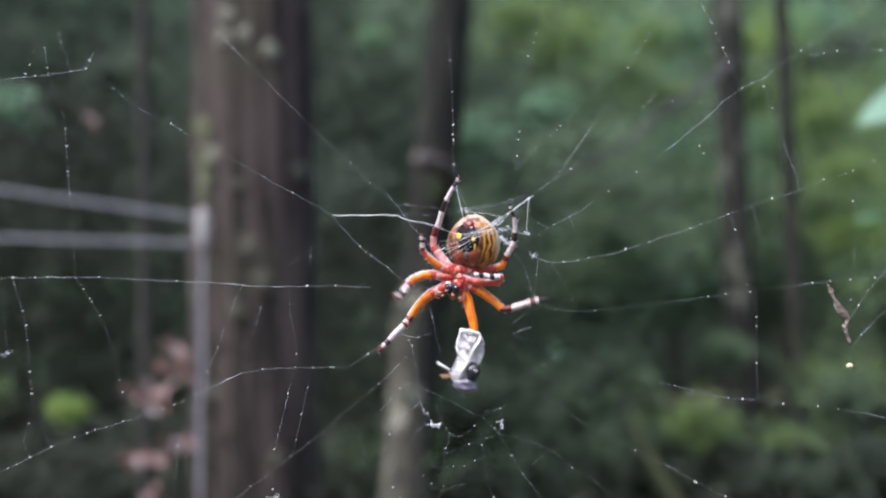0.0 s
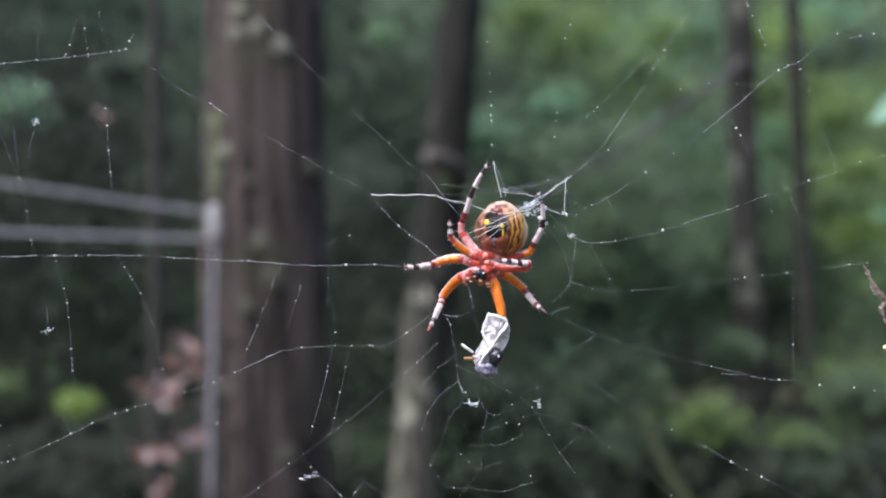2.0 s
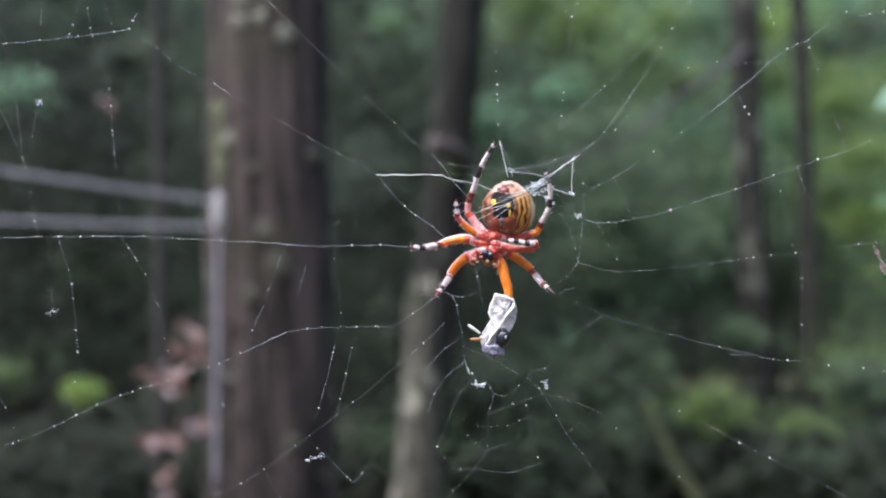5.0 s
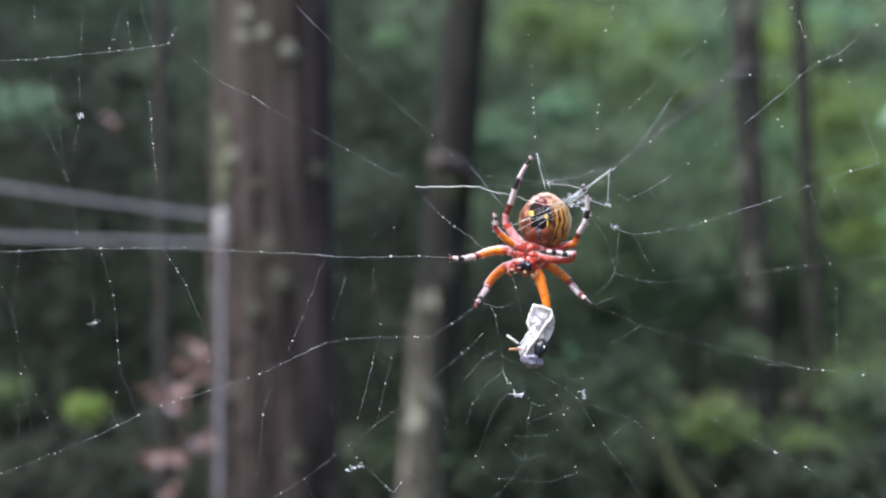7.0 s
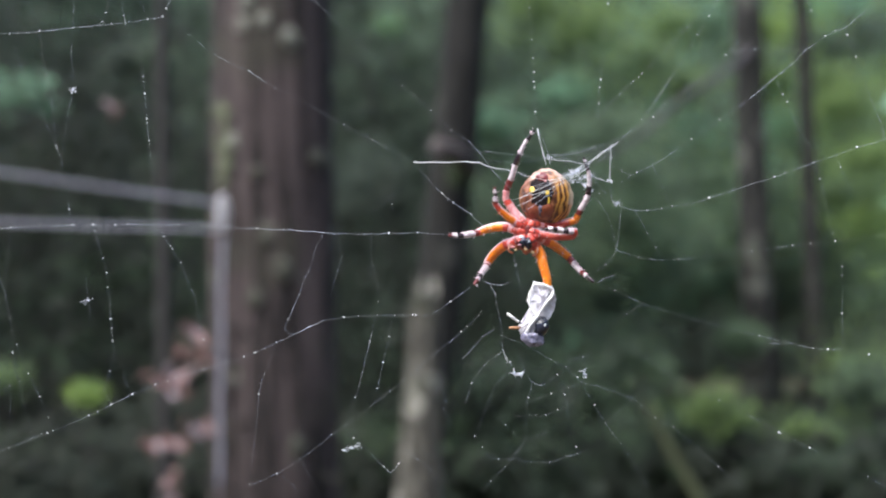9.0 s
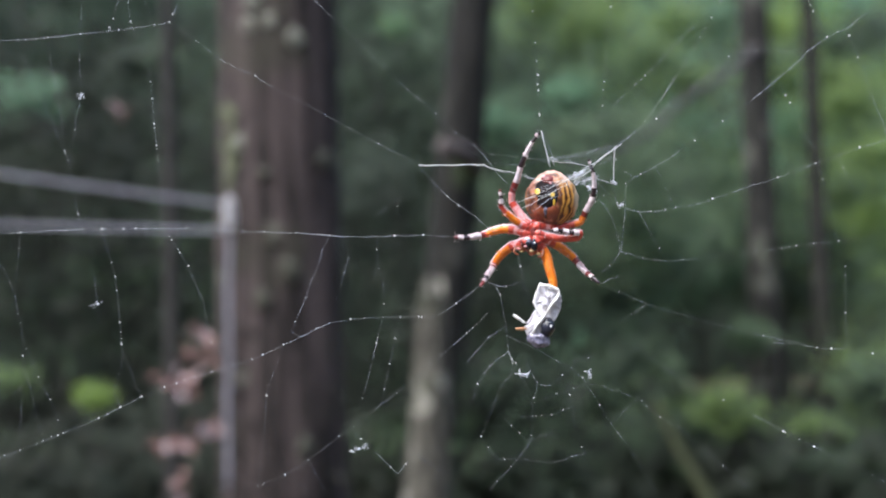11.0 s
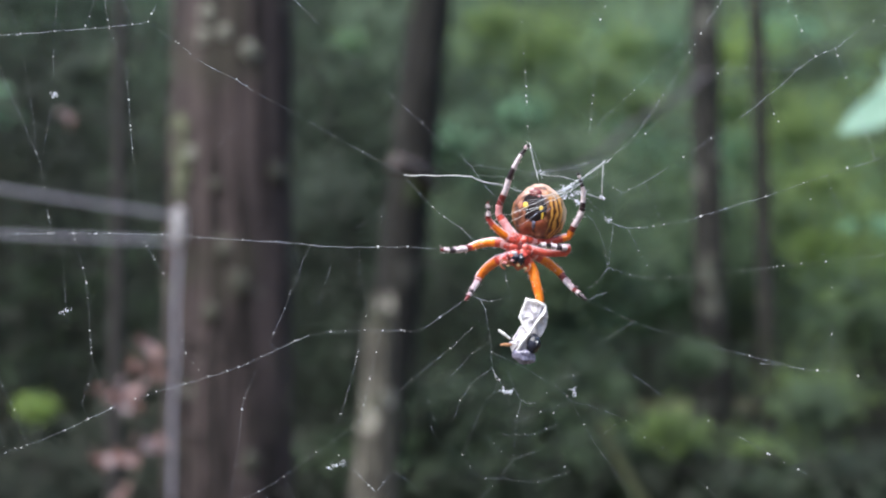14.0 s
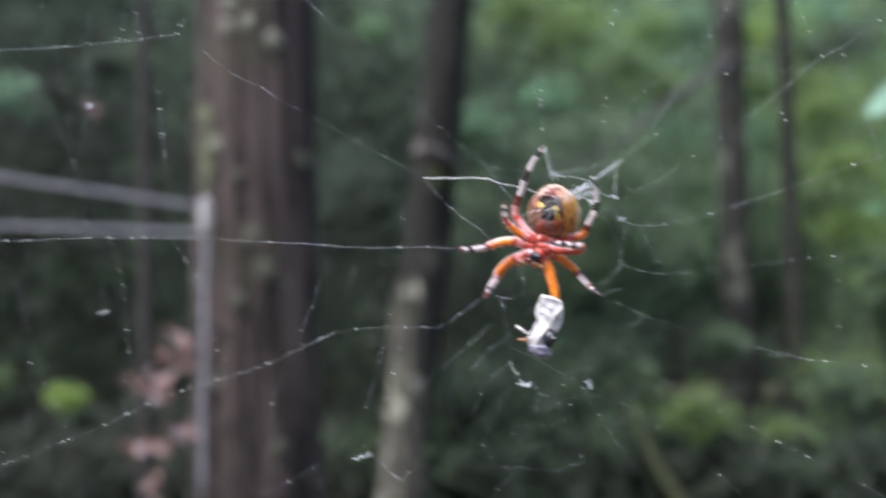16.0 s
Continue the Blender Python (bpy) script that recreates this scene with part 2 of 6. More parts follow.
LEAF_LIME = leaf_material("lime_green_leaf", [(0.15, 0.24, 0.04), (0.22, 0.34, 0.06), (0.26, 0.4, 0.09)], 0.35)
LEAF_LIGHT = leaf_material("yellow_green_leaf", [(0.096, 0.158, 0.046), (0.15, 0.238, 0.068), (0.215, 0.32, 0.105)], 0.42)
LEAF_PALE = leaf_material("pale_leaf", [(0.13, 0.27, 0.16), (0.165, 0.32, 0.2)], 0.38)


# ---------------------------------------------------------------- helpers
def mesh_of(verts, faces, mats, slots=None, smooth=True, name="mesh"):
    me = bpy.data.meshes.new(name)
    me.from_pydata([tuple(v) for v in verts], [], faces)
    for m in mats:
        me.materials.append(m)
    if slots:
        me.polygons.foreach_set("material_index", slots)
    if smooth:
        me.polygons.foreach_set("use_smooth", [True] * len(me.polygons))
    me.update()
    return me


def part(name, me, parent, label="", at=(0, 0, 0)):
    ob = new(name, me)
    ob.parent = parent
    ob.location = at
    if label:
        tagged(ob, label)
    return ob


def tube(points, radii, sides=8, cap=True):
    """Rings round a line of points; returns verts and faces."""
    pts = [Vector(p) for p in points]
    verts, faces = [], []
    side = None
    for i, p in enumerate(pts):
        way = (pts[min(i + 1, len(pts) - 1)] - pts[max(i - 1, 0)]).normalized()
        if side is None:
            side = way.orthogonal().normalized()
        side = (side - way * side.dot(way)).normalized()
        up = way.cross(side)
        r = radii[i] if hasattr(radii, "__len__") else radii
        for k in range(sides):
            a = 2 * math.pi * k / sides
            verts.append(p + (side * math.cos(a) + up * math.sin(a)) * r)
    for i in range(len(pts) - 1):
        for k in range(sides):
            a, b = i * sides + k, i * sides + (k + 1) % sides
            faces.append((a, b, b + sides, a + sides))
    if cap:
        faces.append(tuple(range(sides - 1, -1, -1)))
        faces.append(tuple(range((len(pts) - 1) * sides, len(pts) * sides)))
    return verts, faces


def ball(centre, r, rings=6, sides=8, squash=(1, 1, 1)):
    c = Vector(centre)
    verts, faces = [c + Vector((0, 0, r * squash[2]))], []
    for i in range(1, rings):
        th = math.pi * i / rings
        for k in range(sides):
            a = 2 * math.pi * k / sides
            verts.append(c + Vector((r * squash[0] * math.sin(th) * math.cos(a), r * squash[1] * math.sin(th) * math.sin(a), r * squash[2] * math.cos(th))))
    verts.append(c - Vector((0, 0, r * squash[2])))
    last = len(verts) - 1
    for k in range(sides):
        faces.append((0, 1 + k, 1 + (k + 1) % sides))
        faces.append((last, last - sides + (k + 1) % sides, last - sides + k))
    for i in range(rings - 2):
        for k in range(sides):
            a, b = 1 + i * sides + k, 1 + i * sides + (k + 1) % sides
            faces.append((a, a + sides, b + sides, b))
    return verts, faces


def join(pieces):
    """Pieces of (verts, faces) into one."""
    verts, faces = [], []
    for v, f in pieces:
        o = len(verts)
        verts += v
        faces += [tuple(i + o for i in q) for q in f]
    return verts, faces


def glide(points, step):
    """A smooth line through points, at even steps."""
    pts = [Vector(p) for p in points]
    out = []
    for i in range(len(pts) - 1):
        p0, p1, p2, p3 = pts[max(i - 1, 0)], pts[i], pts[i + 1], pts[min(i + 2, len(pts) - 1)]
        n = max(1, int((p2 - p1).length / step))
        for k in range(n):
            t = k / n
            out.append(0.5 * ((2 * p1) + (p2 - p0) * t + (2 * p0 - 5 * p1 + 4 * p2 - p3) * t * t + (3 * p1 - p0 - 3 * p2 + p3) * t ** 3))
    return out + [pts[-1]]


# ---------------------------------------------------------------- ground and distance
def ground():
    verts, faces = [], []
    n = 90
    size = [-200, -80, -40] + [-30 + 60 * i / (n - 7) for i in range(n - 6)] + [40, 80, 200]
    for y in size:
        for x in size:
            h = 0.12 * noise.noise((x * 0.3, y * 0.3, 0)) + 0.04 * noise.noise((x * 1.4, y * 1.4, 3))
            verts.append((x, y, h))
    for j in range(n - 1):
        for i in range(n - 1):
            a = j * n + i
            faces.append((a, a + 1, a + n + 1, a + n))
    tagged(new("ground", mesh_of(verts, faces, [GROUND])), "brown woodland floor covered with leaf litter", "ground", kind="structure")


def distance():
    m, n, l, p = material("far_wood")
    co = n.new("ShaderNodeTexCoord")
    t, t2 = n.new("ShaderNodeTexNoise"), n.new("ShaderNodeTexNoise")
    t.inputs["Scale"].default_value, t.inputs["Detail"].default_value = 0.3, 8
    t2.inputs["Scale"].default_value, t2.inputs["Detail"].default_value = 0.05, 3
    l.new(co.outputs["Object"], t.inputs["Vector"])
    l.new(co.outputs["Object"], t2.inputs["Vector"])
    mul = n.new("ShaderNodeMath")
    mul.operation = 'ADD'
    l.new(t.outputs["Fac"], mul.inputs[0])
    l.new(t2.outputs["Fac"], mul.inputs[1])
    r = ramp(n, [(0.38, (0.012, 0.019, 0.014)), (0.5, (0.033, 0.052, 0.031)), (0.62, (0.1, 0.145, 0.088))])
    half = n.new("ShaderNodeMath")
    half.operation = 'MULTIPLY'
    half.inputs[1].default_value = 0.5
    l.new(mul.outputs[0], half.inputs[0])
    l.new(half.outputs[0], r.inputs["Fac"])
    l.new(r.outputs["Color"], p.inputs["Base Color"])
    p.inputs["Roughness"].default_value = 1.0
    verts, faces = [], []
    k, rows = 96, 8
    for j in range(rows):
        for i in range(k):
            a = 2 * math.pi * i / k
            rad = 76 + 3.5 * noise.noise((math.cos(a) * 6, math.sin(a) * 6, j * 0.7)) + (2 if j == 0 else 0)
            top = 38 + 6 * noise.noise((math.cos(a) * 9, math.sin(a) * 9, 5))
            verts.append((rad * math.cos(a), rad * math.sin(a), -0.3 + (top + 0.3) * j / (rows - 1)))
    for j in range(rows - 1):
        for i in range(k):
            a, b = j * k + i, j * k + (i + 1) % k
            faces.append((b, a, a + k, b + k))
    tagged(new("backdrop", mesh_of(verts, faces, [m])), "dim green wall of distant trees", "backdrop", kind="structure")


# ---------------------------------------------------------------- leaves, trees and shrubs
def leaf_shape(centre, way, normal, length, width):
    """A folded, pointed leaf of six faces."""
    w = Vector(way).normalized()
    nrm = Vector(normal)
    nrm = (nrm - w * nrm.dot(w)).normalized()
    s = w.cross(nrm)
    c = Vector(centre)
    p = [c, c + w * length * 0.35 + s * width * 0.5 + nrm * width * 0.14, c + w * length * 0.7 + s * width * 0.38 + nrm * width * 0.08,
         c + w * length - nrm * length * 0.12,
         c + w * length * 0.7 - s * width * 0.38 + nrm * width * 0.08, c + w * length * 0.35 - s * width * 0.5 + nrm * width * 0.14,
         c + w * length * 0.35, c + w * length * 0.7 - nrm * length * 0.03]
    return p, [(0, 6, 1), (1, 6, 7, 2), (2, 7, 3), (0, 5, 6), (5, 4, 7, 6), (4, 3, 7)]


def small_leaf(centre, way, normal, length, width):
    """A leaf folded along its midrib, for foliage at a distance."""
    w = Vector(way).normalized()
    nrm = Vector(normal)
    nrm = (nrm - w * nrm.dot(w)).normalized()
    s = w.cross(nrm)
    c = Vector(centre)
    tip = c + w * length - nrm * length * 0.1
    mid = c + w * length * 0.45
    return [c, mid + s * width * 0.5 + nrm * width * 0.12, tip, mid - s * width * 0.5 + nrm * width * 0.12], [(0, 1, 2), (0, 2, 3)]


def crown(centre, spread, count, size, rng, droop=0.25):
    """Leaves in flat sprays about a centre, thinner outwards."""
    pieces = []
    c = Vector(centre)
    sprays = max(3, count // 14)
    for _ in range(sprays):
        a, rr = rng.uniform(0, 2 * math.pi), math.sqrt(rng.random())
        q = c + Vector((math.cos(a) * rr * spread[0], math.sin(a) * rr * spread[1], rng.uniform(-1, 1) * spread[2] * (1 - 0.5 * rr)))
        b = rng.uniform(0, 2 * math.pi)
        out = Vector((math.cos(b), math.sin(b), rng.uniform(-0.3, 0.1)))
        for k in range(14):
            side = Vector((-out.y, out.x, 0)) * (1 if k % 2 else -1)
            way = out * 0.7 + side + Vector((rng.uniform(-.4, .4), rng.uniform(-.4, .4), rng.uniform(-.5, 0.15) - droop))
            nrm = Vector((rng.uniform(-.5, .5), rng.uniform(-.6, .3), 1))
            s = size * rng.uniform(0.6, 1.25)
            pieces.append(small_leaf(q + out * (k * size * 0.42) + Vector((0, 0, -0.01 * k * k * size)), way, nrm, s, s * rng.uniform(0.5, 0.75)))
    return join(pieces)


def trunk_mesh(base, top, r0, r1, mat, sides=28, rows=60, rough=0.05, seed=0, flare=0.5):
    """A furrowed, slightly crooked, tapered trunk, in its own space from its base."""
    axis = Vector(top) - Vector(base)
    verts, faces = [], []
    for j in range(rows + 1):
        t = j / rows
        c = axis * t + Vector((noise.noise((seed, t * 3, 0)), noise.noise((seed, t * 3, 7)), 0)) * r0 * 0.35 * math.sin(math.pi * min(1, t * 1.5))
        r = (r0 + (r1 - r0) * t) * (1 + flare * math.exp(-t * axis.length / 0.25))
        for k in range(sides):
            a = 2 * math.pi * k / sides
            d = 1 + rough * (noise.noise((math.cos(a) * 5 + seed, math.sin(a) * 5, t * axis.length * 1.2)) + 0.6 * noise.noise((math.cos(a) * 14, math.sin(a) * 14 + seed, t * axis.length * 4)))
            verts.append(c + Vector((math.cos(a), math.sin(a), 0)) * r * d)
    for j in range(rows):
        for k in range(sides):
            a, b = j * sides + k, j * sides + (k + 1) % sides
            faces.append((a, b, b + sides, a + sides))
    faces.append(tuple(range(rows * sides, (rows + 1) * sides)))
    return mesh_of(verts, faces, [mat])


def tree(name, label, base, top, r0, r1, mat, leaf=None, seed=1, sides=28, rows=60, rough=0.05, limbs=5, height=9.0, crown_size=1.7):
    """A tree: trunk, limbs and a thin high crown. base and top give the trunk's line where it is seen."""
    rng = random.Random(seed)
    b, t = Vector(base), Vector(top)
    way = (t - b) / (t.z - b.z)
    foot = b - way * b.z
    end = foot + way * height
    thing = tagged(new(name), label, "tree")
    thing.location = foot - Vector((0, 0, 0.1))
    rt = r1
    part("trunk", trunk_mesh((0, 0, 0), end - foot, r0, rt, mat, sides, rows, rough, seed, 0.35), thing)
    leaves = []
    for i in range(limbs):
        f = 0.62 + 0.36 * i / max(1, limbs - 1)
        p = (end - foot) * f
        a = rng.uniform(0, 2 * math.pi)
        out = Vector((math.cos(a), math.sin(a), rng.uniform(0.3, 0.8))) * crown_size * rng.uniform(0.6, 1.0) * (1.2 - 0.6 * (f - 0.6))
        v, fc = tube(glide([p, p + out * 0.4 + Vector((0, 0, -0.05)), p + out], 0.3), [rt * 0.7 * (1 - 0.12 * k) for k in range(len(glide([p, p + out * 0.4 + Vector((0, 0, -0.05)), p + out], 0.3)))][:99], 6)
        part("limb", mesh_of(v, fc, [mat]), thing)
        leaves.append(crown(p + out, (crown_size * 0.5, crown_size * 0.5, 0.5), 80, 0.13, rng))
    v, fc = join(leaves)
    part("crown", mesh_of(v, fc, [leaf or LEAF_MID], smooth=False), thing, "thin crown of green leaves")
    return thing


def shrub(name, label, foot, height, spread, count, size, mats, seed, low=0.0, lean=(0, 0)):
    """A sapling or bush: thin stems and layered sprays of leaves."""
    rng = random.Random(seed)
    thing = tagged(new(name), label, "shrub", group="understory shrubs")
    thing.location = (foot[0], foot[1], -0.02)
    for i in range(3):
        a = rng.uniform(0, 6.28)
        end = Vector((math.cos(a) * spread * 0.5 + lean[0], math.sin(a) * spread * 0.5 + lean[1], height * rng.uniform(0.75, 0.97)))
        line = glide([(0, 0, 0), end * 0.5 + Vector((rng.uniform(-.2, .2), rng.uniform(-.2, .2), 0.2)), end], 0.5)
        v, f = tube(line, [0.032 * (1 - 0.8 * k / len(line)) for k in range(len(line))], 6)
        part("stem", mesh_of(v, f, [BARK_DARK]), thing)
    per = count // len(mats)
    for m in mats:
        v, f = crown((lean[0] * 0.6, lean[1] * 0.6, low + (height - low) * 0.55), (spread, spread, (height - low) * 0.5), per, size, rng)
        part("foliage", mesh_of(v, f, [m], smooth=False), thing)
    return thing


def spray(name, label, place, way, count, size, mats, seed, spread=0.12):
    """A leafy twig end: a curved twig with leaves on it."""
    rng = random.Random(seed)
    thing = tagged(new(name), label, "twig")
    thing.location = place
    w = Vector(way) * 2.5
    line = glide([w * -1.0 + Vector((0, 0, -0.15)), w * -0.4, (0, 0, 0), w * 0.25], 0.12)
    v, f = tube(line, [0.011 * (1 - 0.7 * k / len(line)) for k in range(len(line))], 5)
    part("twig", mesh_of(v, f, [BARK_DARK]), thing)
    for m in mats:
        pieces = []
        for _ in range(int(2.6 * count) // len(mats)):
            p = Vector((rng.gauss(0, spread), rng.gauss(0, spread), rng.gauss(0, spread * 0.7)))
            pieces.append(leaf_shape(p, (rng.uniform(-1, 1), rng.uniform(-.8, .2), rng.uniform(-.6, .1)), (rng.uniform(-.5, .3), rng.uniform(-1.2, -.3), 1), 0.62 * size * rng.uniform(.7, 1.2), 0.62 * size * rng.uniform(.45, .7)))
        v, f = join(pieces)
        part("foliage", mesh_of(v, f, [m], smooth=False), thing)
    return thing


ground()
distance()

# the near tree with its lichen and the tied cords
MAIN = tree("lichened_tree", "grey-brown tree trunk with pale lichen patches beside the web", (-0.710, 4.500, 1.050), (-0.705, 4.500, 3.038), 0.247, 0.19, BARK, LEAF_MID, 3, 64, 240, 0.06, height=16.0, crown_size=3.4)


def lichen_patches():
    spots = ((-0.780, 4.250, 2.893), (-0.790, 4.250, 2.808), (-0.712, 4.250, 2.815), (-0.617, 4.250, 2.752), (-0.643, 4.250, 1.865), (-0.752, 4.250, 1.757), (-0.840, 4.275, 2.355),
             (-0.600, 4.250, 1.210), (-0.705, 4.250, 1.983), (-0.515, 4.275, 2.295), (-0.737, 4.250, 2.230))
    sizes = (0.033, 0.029, 0.026, 0.031, 0.037, 0.032, 0.027, 0.032, 0.025, 0.03, 0.022)
    skins = (LICHEN, LICHEN, LICHEN, LICHEN, LICHEN_DULL, LICHEN_DULL, LICHEN, LICHEN_DULL, LICHEN_DULL, LICHEN_DULL, LICHEN_DULL)
    for c, r, skin in zip(spots, sizes, skins):
        ring, n = [], 18
        for k in range(n):
            a = 2 * math.pi * k / n
            d = r * (1 + 0.5 * noise.noise((math.cos(a) * 2.5, math.sin(a) * 2.5, r * 360)))
            ring.append((c[0] + d * math.cos(a), c[2] + d * 1.25 * math.sin(a)))
        verts, faces = [], []
        axis = MAIN.location
        for s, push in ((1.0, 0.002), (0.6, 0.012)):
            for x, z in ring:
                x, z = c[0] + (x - c[0]) * s, c[2] + (z - c[2]) * s
                dx = x - axis.x
                y = axis.y - math.sqrt(max(0.0, 0.252 ** 2 - dx * dx)) - push
                verts.append((dx, y - axis.y, z - axis.z))
        for k in range(n):
            faces.append((k, (k + 1) % n, n + (k + 1) % n, n + k))
        faces.append(tuple(range(n, 2 * n)))
        part("lichen", mesh_of(verts, faces, [skin]), MAIN, "pale crusty lichen patch")


lichen_patches()


def moss_strip():
    """A ragged strip of yellow-green lichen up one side of the trunk."""
    rng = random.Random(4)
    pieces = []
    axis = MAIN.location
    for i in range(38):
        z = 2.19 + rng.random() * 0.32
        a = math.radians(rng.gauss(226, 6))
        v, f = ball((0.248 * math.cos(a), 0.248 * math.sin(a), z - axis.z), rng.uniform(0.008, 0.022), 4, 6, (1, 0.6, 1.4))
        pieces.append((v, f))
    v, f = join(pieces)
    part("lichen", mesh_of(v, f, [MOSS]), MAIN, "ragged strip of grey-green lichen")


moss_strip()


def cords():
    """Two taut cords run to a knot on the trunk's side and one hangs down from it."""
    knot = Vector((-0.865, 4.225, 2.068))
    thing = tagged(new("tied_cord"), "pale grey cords knotted at the side of a tree trunk", "cord")
    thing.location = knot
    ends = ((-2.465, 3.750, 2.337), (-2.450, 3.750, 2.060))
    for e, dz in zip(ends, (0.04, -0.055)):
        e = Vector(e) - knot
        line = [Vector((0, 0, dz)) + (e - Vector((0, 0, dz))) * (k / 20) + Vector((0, 0, -0.008 * math.sin(math.pi * k / 20))) for k in range(21)]
        v, f = tube(line, 0.0065, 8)
        part("cord", mesh_of(v, f, [CORD]), thing)
    low = Vector((-0.877, 4.225, 1.045)) - knot
    line = [low * (k / 16) * 1.0 + Vector((0.0025 * math.sin(k), 0, 0)) for k in range(17)]
    v, f = tube(line, 0.008, 8)
    part("hanging_cord", mesh_of(v, f, [CORD]), thing)
    pieces = []
    for k in range(5):
        a = [Vector((0.015 * math.cos(q * 0.785 + k), 0.015 * math.sin(q * 0.785 + k), -0.05 + 0.025 * k + 0.005 * math.sin(q))) for q in range(9)]
        pieces.append(tube(a, 0.0085, 6))
    pieces.append(ball((0, 0, 0), 0.029, 8, 10, (0.9, 0.8, 2.8)))
    v, f = join(pieces)
    part("knot", mesh_of(v, f, [KNOT]), thing, "pale wound knot")


cords()

# trunks behind
tree("dark_tree", "dark slender tree trunk leaning slightly in the wood", (-0.365, 10.500, 0.422), (0.138, 10.500, 5.042), 0.222, 0.14, BARK_DIM, LEAF_DARK, 11, 28, 120, 0.08, height=20.0, crown_size=3.6)
SLIM = tree("slim_tree", "slim dark tree trunk with mottled bark", (3.887, 14.950, -0.119), (3.972, 14.950, 6.452), 0.21, 0.147, BARK_GREY, LEAF_MID, 12, 24, 100, 0.08, height=22.0, crown_size=3.8)
tree("young_tree", "thin dark young tree trunk", (4.622, 15.000, -0.140), (4.698, 15.000, 6.450), 0.112, 0.08, BARK_DARK, LEAF_MID, 13, 18, 80, 0.06, height=21.0, crown_size=3.2)
tree("sapling_tree", "thin grey sapling trunk behind the lichened tree", (-2.045, 8.000, 0.715), (-2.080, 8.000, 4.255), 0.054, 0.02, DIM_WOOD, LEAF_DARK, 14, 12, 60, 0.06, height=13.0, crown_size=2.0)


def snag():
    """The dark tree's pale lower trunk, added as a separate broken stem, and a stub."""
    thing = tagged(new("pale_lower_trunk"), "pale mossy lower trunk of the dark tree, built as a broken stump", "stump")
    foot = Vector((-0.323, 9.250, 0.552))
    top = Vector((-0.250, 9.250, 1.995))
    way = (top - foot) / (top.z - foot.z)
    base = foot - way * foot.z
    thing.location = base - Vector((0, 0, 0.05))
    part("trunk", trunk_mesh((0, 0, 0), top - base, 0.2, 0.125, BARK_PALE, 24, 60, 0.1, 21, 0.3), thing)
    rng = random.Random(2)
    for k in range(7):
        a = k * 0.9
        b = (top - base) + Vector((0.088 * math.cos(a), 0.088 * math.sin(a), -0.08))
        v, f = tube([b, b + Vector((0, 0, 0.12)), b + Vector((0.012, 0, rng.uniform(0.2, 0.4)))], [0.04, 0.03, 0.005], 5)
        part("splinter", mesh_of(v, f, [BARK_PALE]), thing)
    stub = tagged(new("branch_stub"), "pale brown broken branch stub on a dark trunk", "branch")
    stub.location = (0.038, 10.050, 3.354)
    v, f = tube(glide([(0.12, 0.3, -0.08), (0.0, 0.0, 0), (-0.15, -0.15, 0.025), (-0.19, -0.2, 0.03)], 0.05), 0.08, 10)
    part("wood", mesh_of(v, f, [DEAD_WOOD]), stub)


DEAD_WOOD = noisy("dead_wood", (0.042, 0.036, 0.038), (0.1, 0.085, 0.087), 30, 0.9, 0.5)
snag()


def dead_branch(name, label, line, r0, r1, mat):
    thing = tagged(new(name), label, "branch")
    p0 = Vector(line[0])
    thing.location = p0
    g = glide([Vector(p) - p0 for p in line], 0.12)
    v, f = tube(g, [r0 + (r1 - r0) * k / len(g) + 0.004 * noise.noise((k * 0.7, 0, 1)) for k in range(len(g))], 8)
    part("wood", mesh_of(v, f, [mat]), thing)
    return thing


limb_line = [Vector(p) for p in ((3.951, 14.835, 5.548), (3.329, 13.800, 4.982), (2.521, 12.880, 4.393), (2.013, 11.960, 3.885), (1.525, 11.500, 3.587), (1.121, 11.270, 3.450))]
v, f = tube([p - SLIM.location for p in glide(limb_line, 0.25)], [0.046 * (1 - 0.6 * k / len(glide(limb_line, 0.25))) for k in range(len(glide(limb_line, 0.25)))], 7)
part("dead_limb", mesh_of(v, f, [GREY_WOOD]), SLIM, "grey dead limb slanting down")
dead_branch("mossy_stem", "mossy green leaning sapling stem", [(1.751, 10.700, 1.101), (1.834, 10.500, 0.828), (1.951, 10.200, 0.527), (2.171, 9.800, 0.025)], 0.04, 0.075, MOSSY_STEM)


def dead_leaves(place, count, spread, seed):
    rng = random.Random(seed)
    thing = tagged(new("withered_twig"), "withered pinkish-brown leaves on a twig by the trunk", "twig")
    thing.location = place
    line = glide([(0.5, 0.12, -0.25), (0.12, 0, 0.02), (-0.1, 0, 0.0)], 0.05)
    v, f = tube(line, 0.006, 5)
    part("twig", mesh_of(v, f, [BARK_DARK]), thing)
    for _ in range(count):
        p = Vector((rng.gauss(0, spread[0]), rng.gauss(0, 0.05), rng.gauss(0, spread[1])))
        v, f = leaf_shape(p, (rng.uniform(-1, 1), rng.uniform(-1, .2), rng.uniform(-1.2, .3)), (rng.uniform(-.8, .8), -1, rng.uniform(-.2, .8)), rng.uniform(.04, .07), rng.uniform(.025, .04))
        part("dead_leaf", mesh_of(v, f, [DEAD], smooth=False), thing)


dead_leaves((-1.07, 4.25, 1.46), 13, (0.03, 0.035), 1)
dead_leaves((-1.03, 4.25, 1.54), 12, (0.03, 0.04), 2)
dead_leaves((-0.97, 4.25, 1.64), 8, (0.03, 0.02), 3)
dead_leaves((-1.07, 4.25, 1.24), 15, (0.062, 0.01), 4)
dead_leaves((-0.93, 4.25, 1.29), 6, (0.03, 0.02), 5)
dead_leaves((-1.02, 4.25, 1.07), 5, (0.02, 0.03), 6)
